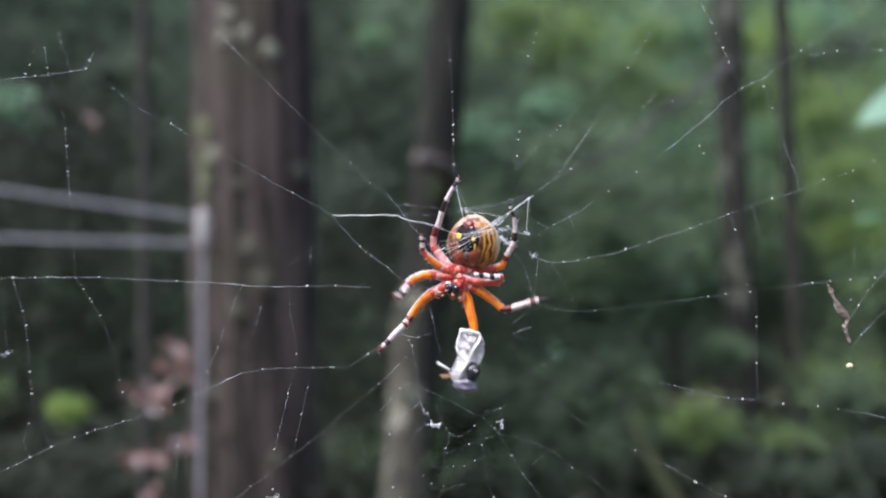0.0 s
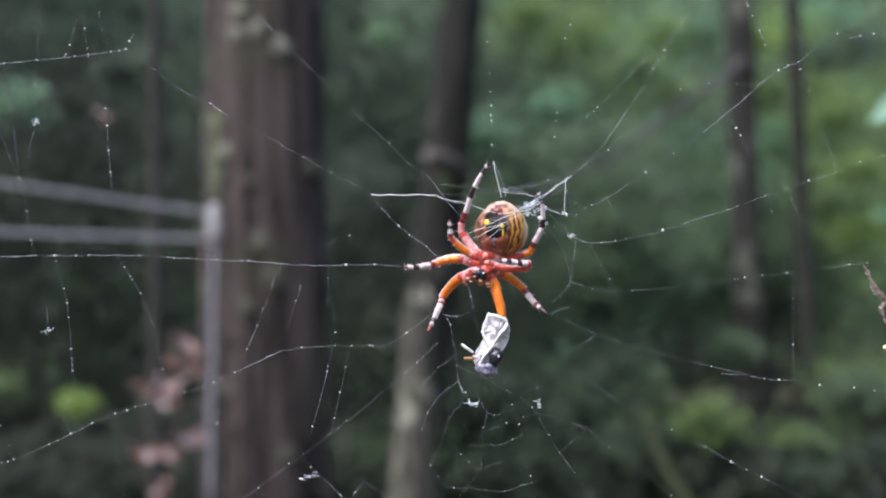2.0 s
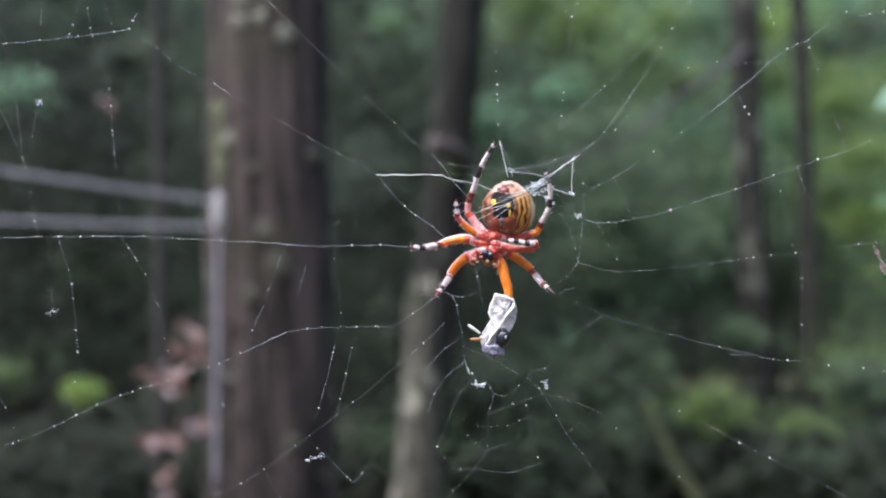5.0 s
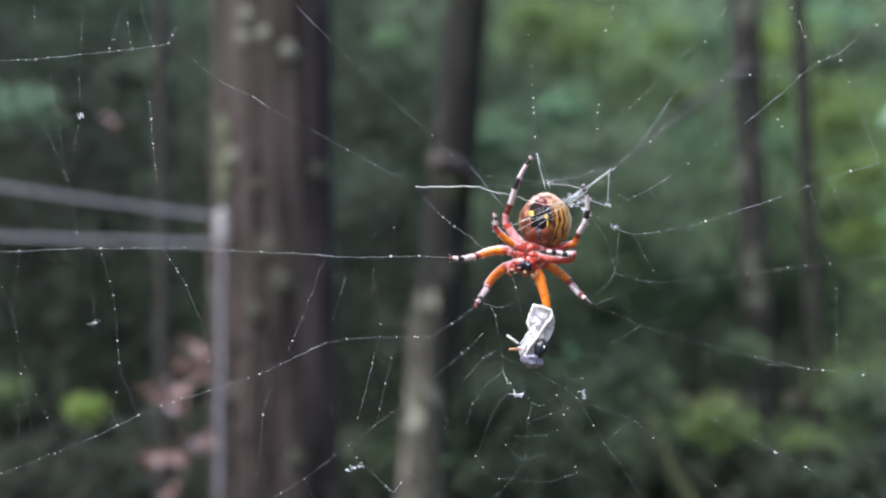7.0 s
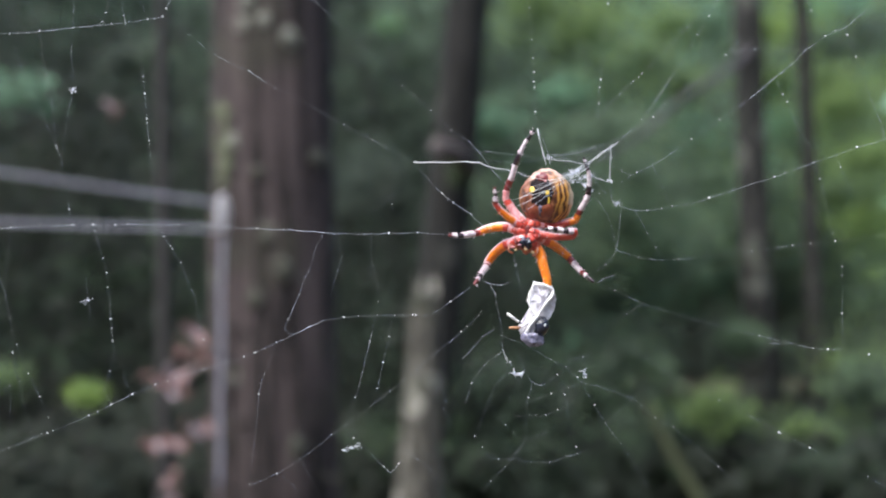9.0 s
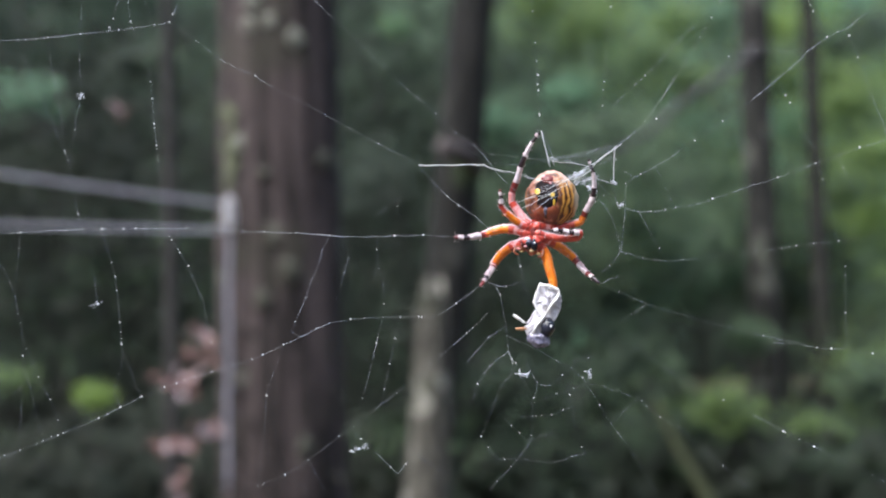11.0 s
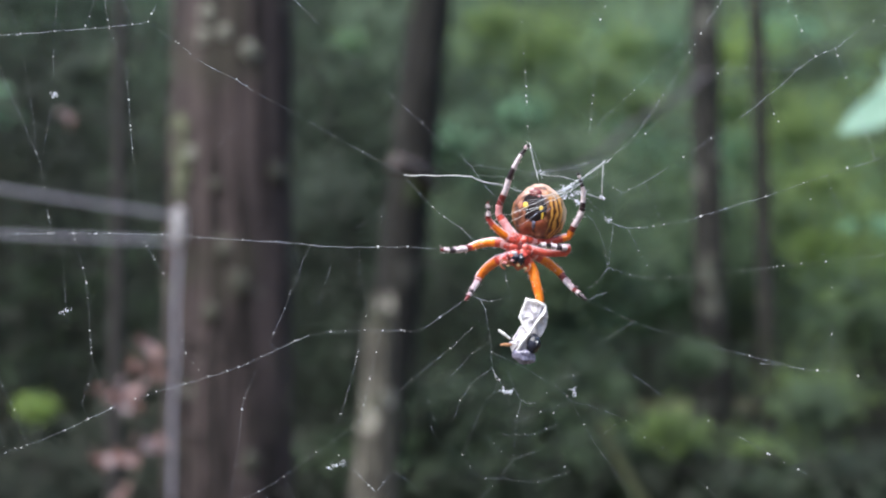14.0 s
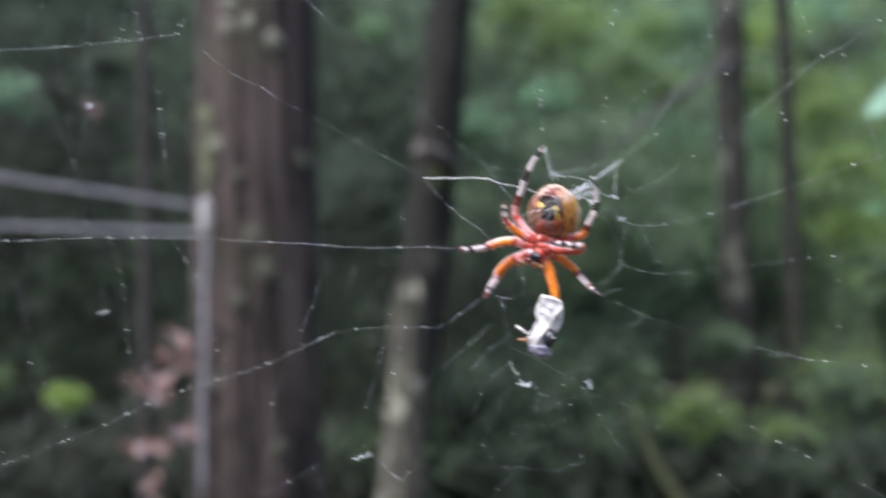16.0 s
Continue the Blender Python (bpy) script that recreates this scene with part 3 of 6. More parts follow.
dead_leaves((-1.959, 6.500, 3.009), 4, (0.03, 0.04), 7)

# leafy twigs that stand out
spray("leafy_twig", "bright yellow-green leaves on a low twig", (-3.240, 10.000, 1.303), (0.3, 0.2, 0.2), 150, 0.072, [LEAF_LIME, LEAF_LIGHT], 1, 0.075)
spray("leafy_twig", "yellow-green leaves on a low twig", (-3.958, 10.000, 1.475), (0.3, 0.2, 0.2), 90, 0.080, [LEAF_LIGHT, LEAF_MID], 2, 0.09)
spray("leafy_twig", "light green leaves high on a twig", (-0.670, 12.500, 5.295), (0.2, 0.3, 0.2), 106, 0.088, [LEAF_LIGHT, LEAF_PALE], 3, 0.100)
spray("leafy_twig", "light green leaves behind a trunk", (0.505, 12.500, 4.158), (0.3, 0.2, -0.1), 96, 0.144, [LEAF_PALE, LEAF_MID], 4, 0.200)
spray("leafy_twig", "clump of yellow-green leaves on a bush", (2.46, 11.0, 1.02), (0.3, 0.4, -0.4), 360, 0.11, [LEAF_LIGHT, LEAF_LIGHT, LEAF_TEAL], 5, 0.15)
spray("leafy_twig", "clump of yellow-green leaves on a bush", (4.055, 13.750, 0.537), (0.3, 0.4, -0.4), 168, 0.128, [LEAF_MID, LEAF_TEAL, LEAF_LIGHT], 6, 0.350)
spray("leafy_twig", "teal leaves in the shade", (-4.315, 11.250, 4.293), (-0.3, 0.4, -0.1), 96, 0.144, [LEAF_PALE, LEAF_PALE, LEAF_TEAL], 7, 0.175)
spray("leafy_twig", "yellow-green leaves between two trunks", (7.062, 20.150, 5.738), (0.3, 0.4, -0.1), 216, 0.176, [LEAF_LIGHT, LEAF_MID], 8, 0.550)
spray("leafy_twig", "bright leaves high in the understory", (4.222, 21.700, 8.045), (0.3, 0.4, -0.1), 360, 0.176, [LEAF_LIGHT, LEAF_PALE], 9, 0.750)


for spot, way, count, size, mats, spread in (
        ((2.015, 18.600, 7.006), (0.3, 0.3, -0.1), 168, 0.144, [LEAF_LIGHT], 0.325), ((2.685, 19.220, 6.330), (0.3, 0.3, -0.1), 144, 0.144, [LEAF_LIGHT, LEAF_MID], 0.300),
        ((4.288, 18.600, 4.379), (0.3, 0.3, -0.1), 144, 0.144, [LEAF_LIGHT, LEAF_MID], 0.275), ((6.377, 18.600, 4.565), (0.3, 0.3, -0.1), 192, 0.144, [LEAF_LIGHT], 0.325),
        ((6.508, 17.980, 3.555), (0.3, 0.3, -0.1), 120, 0.144, [LEAF_LIME, LEAF_LIGHT], 0.225), ((6.250, 20.460, 7.616), (0.3, 0.3, -0.1), 144, 0.144, [LEAF_LIME, LEAF_LIGHT], 0.300),
        ((6.138, 21.080, 5.214), (0.3, 0.3, -0.1), 144, 0.144, [LEAF_PALE, LEAF_PALE, LEAF_TEAL], 0.300), ((3.646, 20.460, 7.043), (0.3, 0.3, -0.1), 144, 0.144, [LEAF_PALE, LEAF_MID], 0.350),
        ((4.201, 20.460, 5.666), (0.3, 0.3, -0.1), 144, 0.144, [LEAF_MID, LEAF_PALE], 0.350), ((1.265, 18.600, 7.071), (0.3, 0.3, -0.1), 144, 0.144, [LEAF_LIGHT, LEAF_MID], 0.300),
        ((1.482, 12.500, 1.670), (0.3, 0.3, -0.3), 264, 0.128, [LEAF_TEAL, LEAF_PALE, LEAF_TEAL], 0.325), ((1.194, 16.740, 2.690), (0.3, 0.3, -0.3), 216, 0.128, [LEAF_TEAL], 0.400),
        ((4.748, 13.500, 1.320), (0.3, 0.3, -0.3), 192, 0.128, [LEAF_LIGHT, LEAF_MID], 0.325), ((4.157, 12.500, 0.438), (0.3, 0.3, -0.3), 216, 0.128, [LEAF_MID, LEAF_LIGHT], 0.325),
        ((1.835, 18.600, 4.389), (0.3, 0.3, -0.3), 221, 0.128, [LEAF_MID, LEAF_PALE], 0.400), ((0.660, 13.750, 3.167), (0.3, 0.3, -0.3), 197, 0.128, [LEAF_TEAL, LEAF_MID], 0.300),
        ((0.432, 12.500, 1.418), (0.3, 0.3, -0.3), 226, 0.112, [LEAF_TEAL, LEAF_MID], 0.325), ((2.954, 18.600, 4.553), (0.3, 0.3, -0.3), 202, 0.128, [LEAF_MID], 0.375),
        ((-1.130, 14.000, 3.875), (0.3, 0.3, -0.2), 216, 0.128, [LEAF_TEAL], 0.325), ((2.910, 17.980, 3.637), (0.3, 0.3, -0.3), 216, 0.128, [LEAF_MID, LEAF_TEAL], 0.400)):
    spray("leafy_twig", "spray of soft green leaves in the understory", spot, way, count, size * spot[1] / 14, mats, 40 + count, spread * spot[1] / 14)


for i, (spot, count, mats, spread) in enumerate((
        ((1.759, 12.000, 3.063), 133, [LEAF_MID], 0.192),
        ((2.076, 12.200, 2.748), 135, [LEAF_MID], 0.206),
        ((1.987, 12.300, 3.469), 130, [LEAF_MID], 0.186),
        ((1.623, 12.100, 2.567), 130, [LEAF_MID], 0.183),
        ((0.457, 12.000, 3.123), 110, [LEAF_MID, LEAF_TEAL], 0.2),
        ((1.639, 13.400, 3.826), 98, [LEAF_MID], 0.212),
        ((2.756, 16.400, 4.744), 100, [LEAF_MID], 0.272),
        ((2.661, 14.000, 3.310), 100, [LEAF_MID], 0.232),
        ((3.759, 16.200, 3.579), 102, [LEAF_MID], 0.281),
        ((4.932, 17.000, 4.127), 98, [LEAF_MID], 0.269),
        ((4.890, 17.000, 3.321), 98, [LEAF_MID], 0.269),
        ((3.040, 14.400, 2.960), 98, [LEAF_MID], 0.227),
        ((1.445, 14.000, 4.291), 93, [LEAF_MID], 0.199),
        ((0.149, 11.400, 1.302), 121, [LEAF_TEAL, LEAF_TEAL, LEAF_MID], 0.210),
        ((0.644, 11.000, 0.926), 124, [LEAF_TEAL, LEAF_TEAL, LEAF_MID], 0.212),
        ((1.285, 11.600, 1.276), 124, [LEAF_TEAL, LEAF_TEAL, LEAF_MID], 0.224),
        ((0.890, 10.600, 0.484), 121, [LEAF_TEAL, LEAF_TEAL, LEAF_MID], 0.196),
        ((1.754, 12.000, 1.669), 121, [LEAF_TEAL, LEAF_TEAL, LEAF_MID], 0.222),
        ((1.627, 11.000, 0.749), 121, [LEAF_TEAL, LEAF_TEAL, LEAF_MID], 0.203),
        ((0.274, 10.600, 0.546), 116, [LEAF_TEAL, LEAF_TEAL, LEAF_MID], 0.178),
        ((1.542, 12.400, 3.495), 140, [LEAF_MID, LEAF_TEAL, LEAF_MID], 0.229),
        ((1.950, 12.800, 2.942), 143, [LEAF_MID, LEAF_TEAL, LEAF_MID], 0.247),
        ((1.334, 12.200, 2.522), 140, [LEAF_MID, LEAF_TEAL, LEAF_MID], 0.225),
        ((1.794, 12.600, 2.049), 143, [LEAF_MID, LEAF_TEAL, LEAF_MID], 0.243),
        ((2.381, 13.000, 2.568), 140, [LEAF_MID, LEAF_TEAL, LEAF_MID], 0.240),
        ((0.916, 12.600, 3.766), 134, [LEAF_MID, LEAF_TEAL, LEAF_MID], 0.211),
        ((1.765, 13.000, 4.115), 127, [LEAF_MID, LEAF_TEAL, LEAF_MID], 0.196),
        ((2.328, 13.200, 3.575), 134, [LEAF_MID, LEAF_TEAL, LEAF_MID], 0.222),
        ((0.521, 12.400, 3.394), 118, [LEAF_MID, LEAF_TEAL, LEAF_MID], 0.156),
        ((2.205, 18.104, 7.008), 178, [LEAF_LIGHT], 0.311),
        ((1.364, 18.352, 7.392), 133, [LEAF_LIGHT], 0.184),
        ((2.990, 17.608, 6.224), 145, [LEAF_LIGHT, LEAF_MID], 0.212),
        ((1.793, 17.856, 5.699), 134, [LEAF_PALE], 0.184),
        ((4.371, 18.600, 7.104), 151, [LEAF_PALE, LEAF_MID], 0.240),
        ((3.761, 18.848, 7.049), 134, [LEAF_LIGHT], 0.194),
        ((3.513, 17.360, 5.716), 131, [LEAF_LIGHT, LEAF_MID], 0.169),
        ((6.106, 21.328, 7.731), 116, [LEAF_LIGHT], 0.159),
        ((5.945, 21.328, 5.825), 131, [LEAF_PALE], 0.208),
        ((6.021, 21.452, 6.668), 109, [LEAF_LIGHT], 0.135),
        ((7.383, 21.824, 8.242), 151, [LEAF_PALE], 0.281),
        ((6.573, 19.840, 6.916), 142, [LEAF_MID, LEAF_TEAL], 0.227),
        ((6.388, 18.600, 5.668), 156, [LEAF_LIGHT], 0.256),
        ((6.455, 19.344, 6.233), 131, [LEAF_LIGHT, LEAF_MID], 0.189),
        ((7.462, 20.336, 7.295), 142, [LEAF_TEAL], 0.233),
        ((5.385, 16.120, 3.854), 145, [LEAF_LIGHT, LEAF_MID], 0.194),
        ((3.817, 17.360, 4.167), 142, [LEAF_MID], 0.199),
        ((6.298, 17.360, 4.502), 138, [LEAF_LIGHT], 0.189),
        ((0.359, 12.600, 4.131), 113, [LEAF_PALE], 0.107),
        ((3.053, 16.864, 4.022), 142, [LEAF_TEAL], 0.193),
        ((1.401, 16.616, 4.022), 131, [LEAF_TEAL], 0.162),
        ((3.427, 11.500, 0.764), 124, [LEAF_LIGHT, LEAF_TEAL], 0.123),
        ((4.183, 12.000, 1.212), 142, [LEAF_TEAL, LEAF_MID], 0.171),
        ((3.411, 10.500, 0.447), 151, [LEAF_TEAL, LEAF_MID], 0.168),
        ((2.993, 10.800, 0.478), 142, [LEAF_MID, LEAF_TEAL], 0.154),
        ((3.450, 14.000, 1.736), 124, [LEAF_MID], 0.149),
        ((1.456, 12.500, 1.561), 160, [LEAF_TEAL], 0.222),
        ((-3.036, 11.500, 4.677), 124, [LEAF_TEAL, LEAF_MID], 0.123),
        ((-3.387, 11.500, 4.662), 113, [LEAF_TEAL], 0.098))):
    words = "light green leaves in a gap of the wood" if mats[0] in (LEAF_LIGHT, LEAF_PALE) else "dull green leaves in the understory"
    spray("leafy_twig", words, spot, (0.3, 0.35, -0.15), count, 0.011 * spot[1], mats, 300 + i, spread * max(1.0, spot[1] / 15))


def lobed_leaf(place, lobes, mat, label, cup=0.06, lean=1.1):
    """A palmate leaf: lobes are (bearing in degrees, length, half spread in degrees)."""
    thing = tagged(new("broad_leaf"), label, "leaf")
    thing.location = place
    steps, rings = 72, 5
    verts, faces = [Vector((0, 0, 0))], []
    for j in range(1, rings + 1):
        for i in range(steps):
            deg = 360 * i / steps
            reach = 0.0
            for bearing, length, half in lobes:
                off = abs((deg - bearing + 180) % 360 - 180) / half
                reach = max(reach, length * (0.3 + 0.7 * max(0.0, 1 - off) ** 2.4) if off < 1 else 0.0)
            reach = max(reach, 0.22 * lobes[0][1])
            q = reach * j / rings
            fold = 0.012 * math.cos(math.radians(deg) * len(lobes)) * j / rings
            verts.append(Vector((math.cos(math.radians(deg)) * q, fold - cup * (q / lobes[0][1]) ** 2 * lobes[0][1] + lean * math.sin(math.radians(deg)) * q, math.sin(math.radians(deg)) * q)))
    for i in range(steps):
        k = (i + 1) % steps
        faces.append((0, 1 + i, 1 + k))
        for j in range(rings - 1):
            o, u = 1 + j * steps, 1 + (j + 1) * steps
            faces.append((o + i, u + i, u + k, o + k))
    part("blade", mesh_of(verts, faces, [mat]), thing)
    v, f = tube(glide([(0, 0.004, 0), (0.12, 0.05, -0.03), (0.32, 0.12, -0.2), (0.4, 0.16, -0.55)], 0.05), 0.0022, 6)
    part("stalk", mesh_of(v, f, [LEAF_MID]), thing)


lobed_leaf((0.975, 2.204, 2.055), [(210, 0.215, 40), (262, 0.1, 30), (80, 0.12, 40), (30, 0.15, 36), (325, 0.12, 40)], LEAF_MINT, "single broad lobed pale green leaf on a thin stalk")
lobed_leaf((0.872, 2.25, 1.80), [(190, 0.032, 60), (265, 0.028, 50), (110, 0.03, 60), (30, 0.03, 60)], LEAF_PALE, "small dim green leaf on a thin stalk")
lobed_leaf((0.945, 2.26, 1.795), [(185, 0.044, 50), (255, 0.036, 50), (120, 0.04, 50), (40, 0.05, 60), (330, 0.04, 50)], LEAF_PALE, "small dim green leaf on a thin stalk")


def understory():
    rng = random.Random(77)
    words = "leafy green understory shrub among tree trunks"

    def plant(x, d, h, low, spread, count, mats, seed, label=words):
        # the plan's x, d, h and low are two fifths of the distances in the wood
        if 0.15 < x / d < 0.38 and 4.6 < d < 6.6:
            h = min(h, 1.2)
        top, foot = max(0.9, 2.5 * h - 2.25), max(0.1, 2.5 * low - 2.25)
        shrub("understory_shrub", label, (2.5 * x, 2.5 * d), top, 2.5 * spread, int(count * 5.2), 0.08 + d * 0.0022, mats, seed, low=min(foot, 0.6 * top))

    # dim side of the wood: its shade is put into dark leaf colours
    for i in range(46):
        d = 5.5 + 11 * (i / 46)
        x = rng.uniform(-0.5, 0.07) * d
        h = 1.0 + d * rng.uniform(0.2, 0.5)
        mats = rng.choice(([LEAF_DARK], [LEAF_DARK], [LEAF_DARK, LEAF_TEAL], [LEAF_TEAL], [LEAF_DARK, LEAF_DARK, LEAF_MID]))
        # tall shrubs get only the darkest leaves, in place of shade from above
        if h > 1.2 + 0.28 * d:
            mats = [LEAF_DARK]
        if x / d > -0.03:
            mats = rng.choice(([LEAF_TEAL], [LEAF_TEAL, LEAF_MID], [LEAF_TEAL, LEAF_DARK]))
        plant(x, d, h, h * rng.uniform(0.1, 0.5), rng.uniform(0.4, 0.8) + d * 0.03, 900, mats, 100 + i, "dark green understory shrub with shade put into its leaf colour")
    # brighter side: its light is put into paler leaf colours
    for i in range(52):
        d = 8.0 + 17 * (i / 52)
        x = rng.uniform(0.03, 0.52) * d
        h = 1.2 + d * rng.uniform(0.15, 0.42)
        mats = rng.choice(([LEAF_MID, LEAF_LIGHT], [LEAF_MID, LEAF_PALE], [LEAF_MID], [LEAF_TEAL, LEAF_MID], [LEAF_LIGHT], [LEAF_TEAL]))
        if x / d < 0.2:
            mats = rng.choice(([LEAF_MID, LEAF_LIGHT], [LEAF_MID, LEAF_PALE], [LEAF_MID], [LEAF_TEAL, LEAF_MID]))
        plant(x, d, h, max(1.4 + 0.02 * d, h * rng.uniform(0.3, 0.6)), rng.uniform(0.3, 0.7) + d * 0.03, 900, mats, 200 + i)
    # low growth
    for i in range(40):
        d = 4.9 + 9 * (i / 40)
        x = rng.uniform(-0.48, 0.48) * d
        mats = rng.choice(([LEAF_DARK], [LEAF_DARK, LEAF_TEAL], [LEAF_DARK], [LEAF_MID, LEAF_DARK]))
        if 0.0 < x / d < 0.2:
            mats = rng.choice(([LEAF_TEAL], [LEAF_TEAL, LEAF_MID], [LEAF_TEAL, LEAF_DARK]))
        plant(x, d, rng.uniform(0.7, 1.5), 0.1, rng.uniform(0.4, 0.8), 600, mats, 300 + i, "low dark green shrub on the woodland floor")
    # soft green bushes below the gap between the trunks
    for i in range(16):
        d = 4.4 + 2.6 * (i / 16)
        mats = rng.choice(([LEAF_TEAL, LEAF_MID], [LEAF_TEAL, LEAF_DARK], [LEAF_TEAL], [LEAF_MID, LEAF_DARK]))
        plant(rng.uniform(0.0, 0.2) * d, d, rng.uniform(1.2, 1.7), 0.5, rng.uniform(0.25, 0.4), 300, mats, 400 + i, "low soft green bush on the woodland floor")

    for x, d, h, mats in ((2.3, 5.6, 2.1, [LEAF_MID, LEAF_TEAL]), (2.5, 6.0, 2.2, [LEAF_MID, LEAF_LIGHT]), (2.6, 6.4, 2.3, [LEAF_MID])):
        plant(x, d, h, 1.6, 0.3, 260, mats, int(x * 100))
    # more tall shrubs whose dark leaf colour carries the shade
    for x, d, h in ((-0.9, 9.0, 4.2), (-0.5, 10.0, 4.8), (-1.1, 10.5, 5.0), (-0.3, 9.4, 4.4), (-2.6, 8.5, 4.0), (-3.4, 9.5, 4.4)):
        plant(x, d, h, 1.9, 0.6, 700, [LEAF_DARK, LEAF_TEAL] if x > -2 else [LEAF_DARK], int(-x * 70), "dark green understory shrub with shade put into its leaf colour")
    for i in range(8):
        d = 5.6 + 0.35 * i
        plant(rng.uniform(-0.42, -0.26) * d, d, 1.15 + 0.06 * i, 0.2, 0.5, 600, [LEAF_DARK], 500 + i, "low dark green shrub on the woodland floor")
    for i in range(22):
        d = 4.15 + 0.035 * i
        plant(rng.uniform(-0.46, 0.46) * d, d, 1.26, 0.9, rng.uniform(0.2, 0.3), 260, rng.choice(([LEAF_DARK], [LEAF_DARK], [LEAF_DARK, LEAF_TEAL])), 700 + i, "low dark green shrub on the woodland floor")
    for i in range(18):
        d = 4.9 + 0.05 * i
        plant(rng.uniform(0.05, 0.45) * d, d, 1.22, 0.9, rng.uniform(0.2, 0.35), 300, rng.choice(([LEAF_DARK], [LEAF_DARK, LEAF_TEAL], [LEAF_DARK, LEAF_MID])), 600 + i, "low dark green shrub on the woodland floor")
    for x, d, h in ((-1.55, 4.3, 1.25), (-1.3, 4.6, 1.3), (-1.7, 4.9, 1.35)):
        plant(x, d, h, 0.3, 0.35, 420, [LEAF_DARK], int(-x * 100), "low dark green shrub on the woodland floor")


understory()


# ---------------------------------------------------------------- the web
MM = 0.001
web = tagged(new("spider_web"), "torn orb web of fine silk dotted with tiny droplets", "spider web")
WEB_RNG = random.Random(5)


def bulge(a, b):
    """How far the web lies behind its hub, at a millimetres to the side and b up: it leans back a little and the spider draws it forward."""
    return 2.4 + 0.145 * b + 0.052 * max(a, 0) + 0.0032 * b * b - 4.2 * math.exp(-((a + 2) ** 2 + (b - 6) ** 2) / 500)


def strand(nodes, width=0.055, mat=None, beads=6, size=0.2, sag=0.12, name="thread", lift=0.0, knots=0.4):
    """One silk line through its knots (millimetres from the hub), with droplets strung on it."""
    rng = WEB_RNG
    pts = []
    for (a, b), (c, d) in zip(nodes, nodes[1:]):
        n = max(2, int(math.hypot(c - a, d - b) / 2.5))
        for k in range(n):
            t = k / n
            x, z = a + (c - a) * t, b + (d - b) * t - sag * math.sin(math.pi * t)
            pts.append(Vector((x + rng.gauss(0, 0.008), bulge(x, z) - lift + rng.gauss(0, 0.02), z + rng.gauss(0, 0.008))) * MM)
    pts.append(Vector((nodes[-1][0], bulge(*nodes[-1]) - lift, nodes[-1][1])) * MM)
    rad = [width * (0.6 if mat is SILK_BRIGHT else 0.42) * MM * rng.uniform(0.7, 1.25) for _ in pts]
    v, f = tube(pts, rad, 5)
    faces = len(f)
    total = sum((q - p).length for p, q in zip(pts, pts[1:])) / MM
    pieces = [(v, f)]
    for _ in range(int(total * beads / 40)):
        i = rng.randrange(len(pts) - 1)
        q = pts[i].lerp(pts[i + 1], rng.random())
        r = 0.85 * size * MM * (0.15 + 0.7 * rng.random() ** 4)
        pieces.append(ball(q, r, 5, 7, (1, 1, 1.15)))
        if rng.random() < 0.3:
            way = (pts[i + 1] - pts[i]).normalized()
            for k in range(rng.randrange(2, 6)):
                pieces.append(ball(q + way * (k + 1) * rng.uniform(0.35, 0.7) * MM, size * MM * rng.uniform(0.15, 0.45), 4, 6))
    for a, b in nodes[1:-1]:
        if rng.random() < knots:
            pieces.append(ball(Vector((a, bulge(a, b) - lift, b)) * MM, size * MM * rng.uniform(0.25, 0.75), 5, 7))
    v, f = join(pieces)
    me = mesh_of(v, f, [mat or SILK, DROP], [0] * faces + [1] * (len(f) - faces))
    return part(name, me, web)


def tuft(nodes, count, spread, r, name="silk_tuft"):
    """A ragged wisp of matted silk about a line of nodes: short curled fibres and a few small clots."""
    rng = WEB_RNG
    pieces = []
    for (a, b), (c, d) in zip(nodes, nodes[1:]):
        for k in range(max(3, count // 4)):
            t = rng.random()
            x, z = a + (c - a) * t + rng.gauss(0, spread * 0.5), b + (d - b) * t + rng.gauss(0, spread * 0.5)
            v, f = ball((0, 0, 0), r * rng.uniform(1.2, 2.8), 6, 8, (rng.uniform(0.6, 1.8), 0.7, rng.uniform(0.5, 1.4)))
            o = Vector((x, bulge(x, z) - 0.1, z))
            pieces.append(([(o + p * (1 + 0.7 * noise.noise(p * 9 + o))) * MM for p in v], f))
        for _ in range(count):
            t = rng.random()
            p = Vector((a + (c - a) * t + rng.gauss(0, spread * 0.6), 0, b + (d - b) * t + rng.gauss(0, spread * 0.6)))
            q = p + Vector((rng.gauss(0, spread * 1.5), 0, rng.gauss(0, spread * 1.2)))
            p.y, q.y = bulge(p.x, p.z) - rng.random() * 0.5, bulge(q.x, q.z) - rng.random() * 0.5
            mid = (p + q) * 0.5 + Vector((rng.gauss(0, 0.25), rng.gauss(0, 0.2), rng.gauss(0, 0.25)))
            pieces.append(tube([w * MM for w in glide([p, mid, q], 0.25)], r * rng.uniform(0.3, 0.7) * MM, 4))
    v, f = join(pieces)
    return part(name, mesh_of(v, f, [TUFT]), web, "small white tangle of silk")


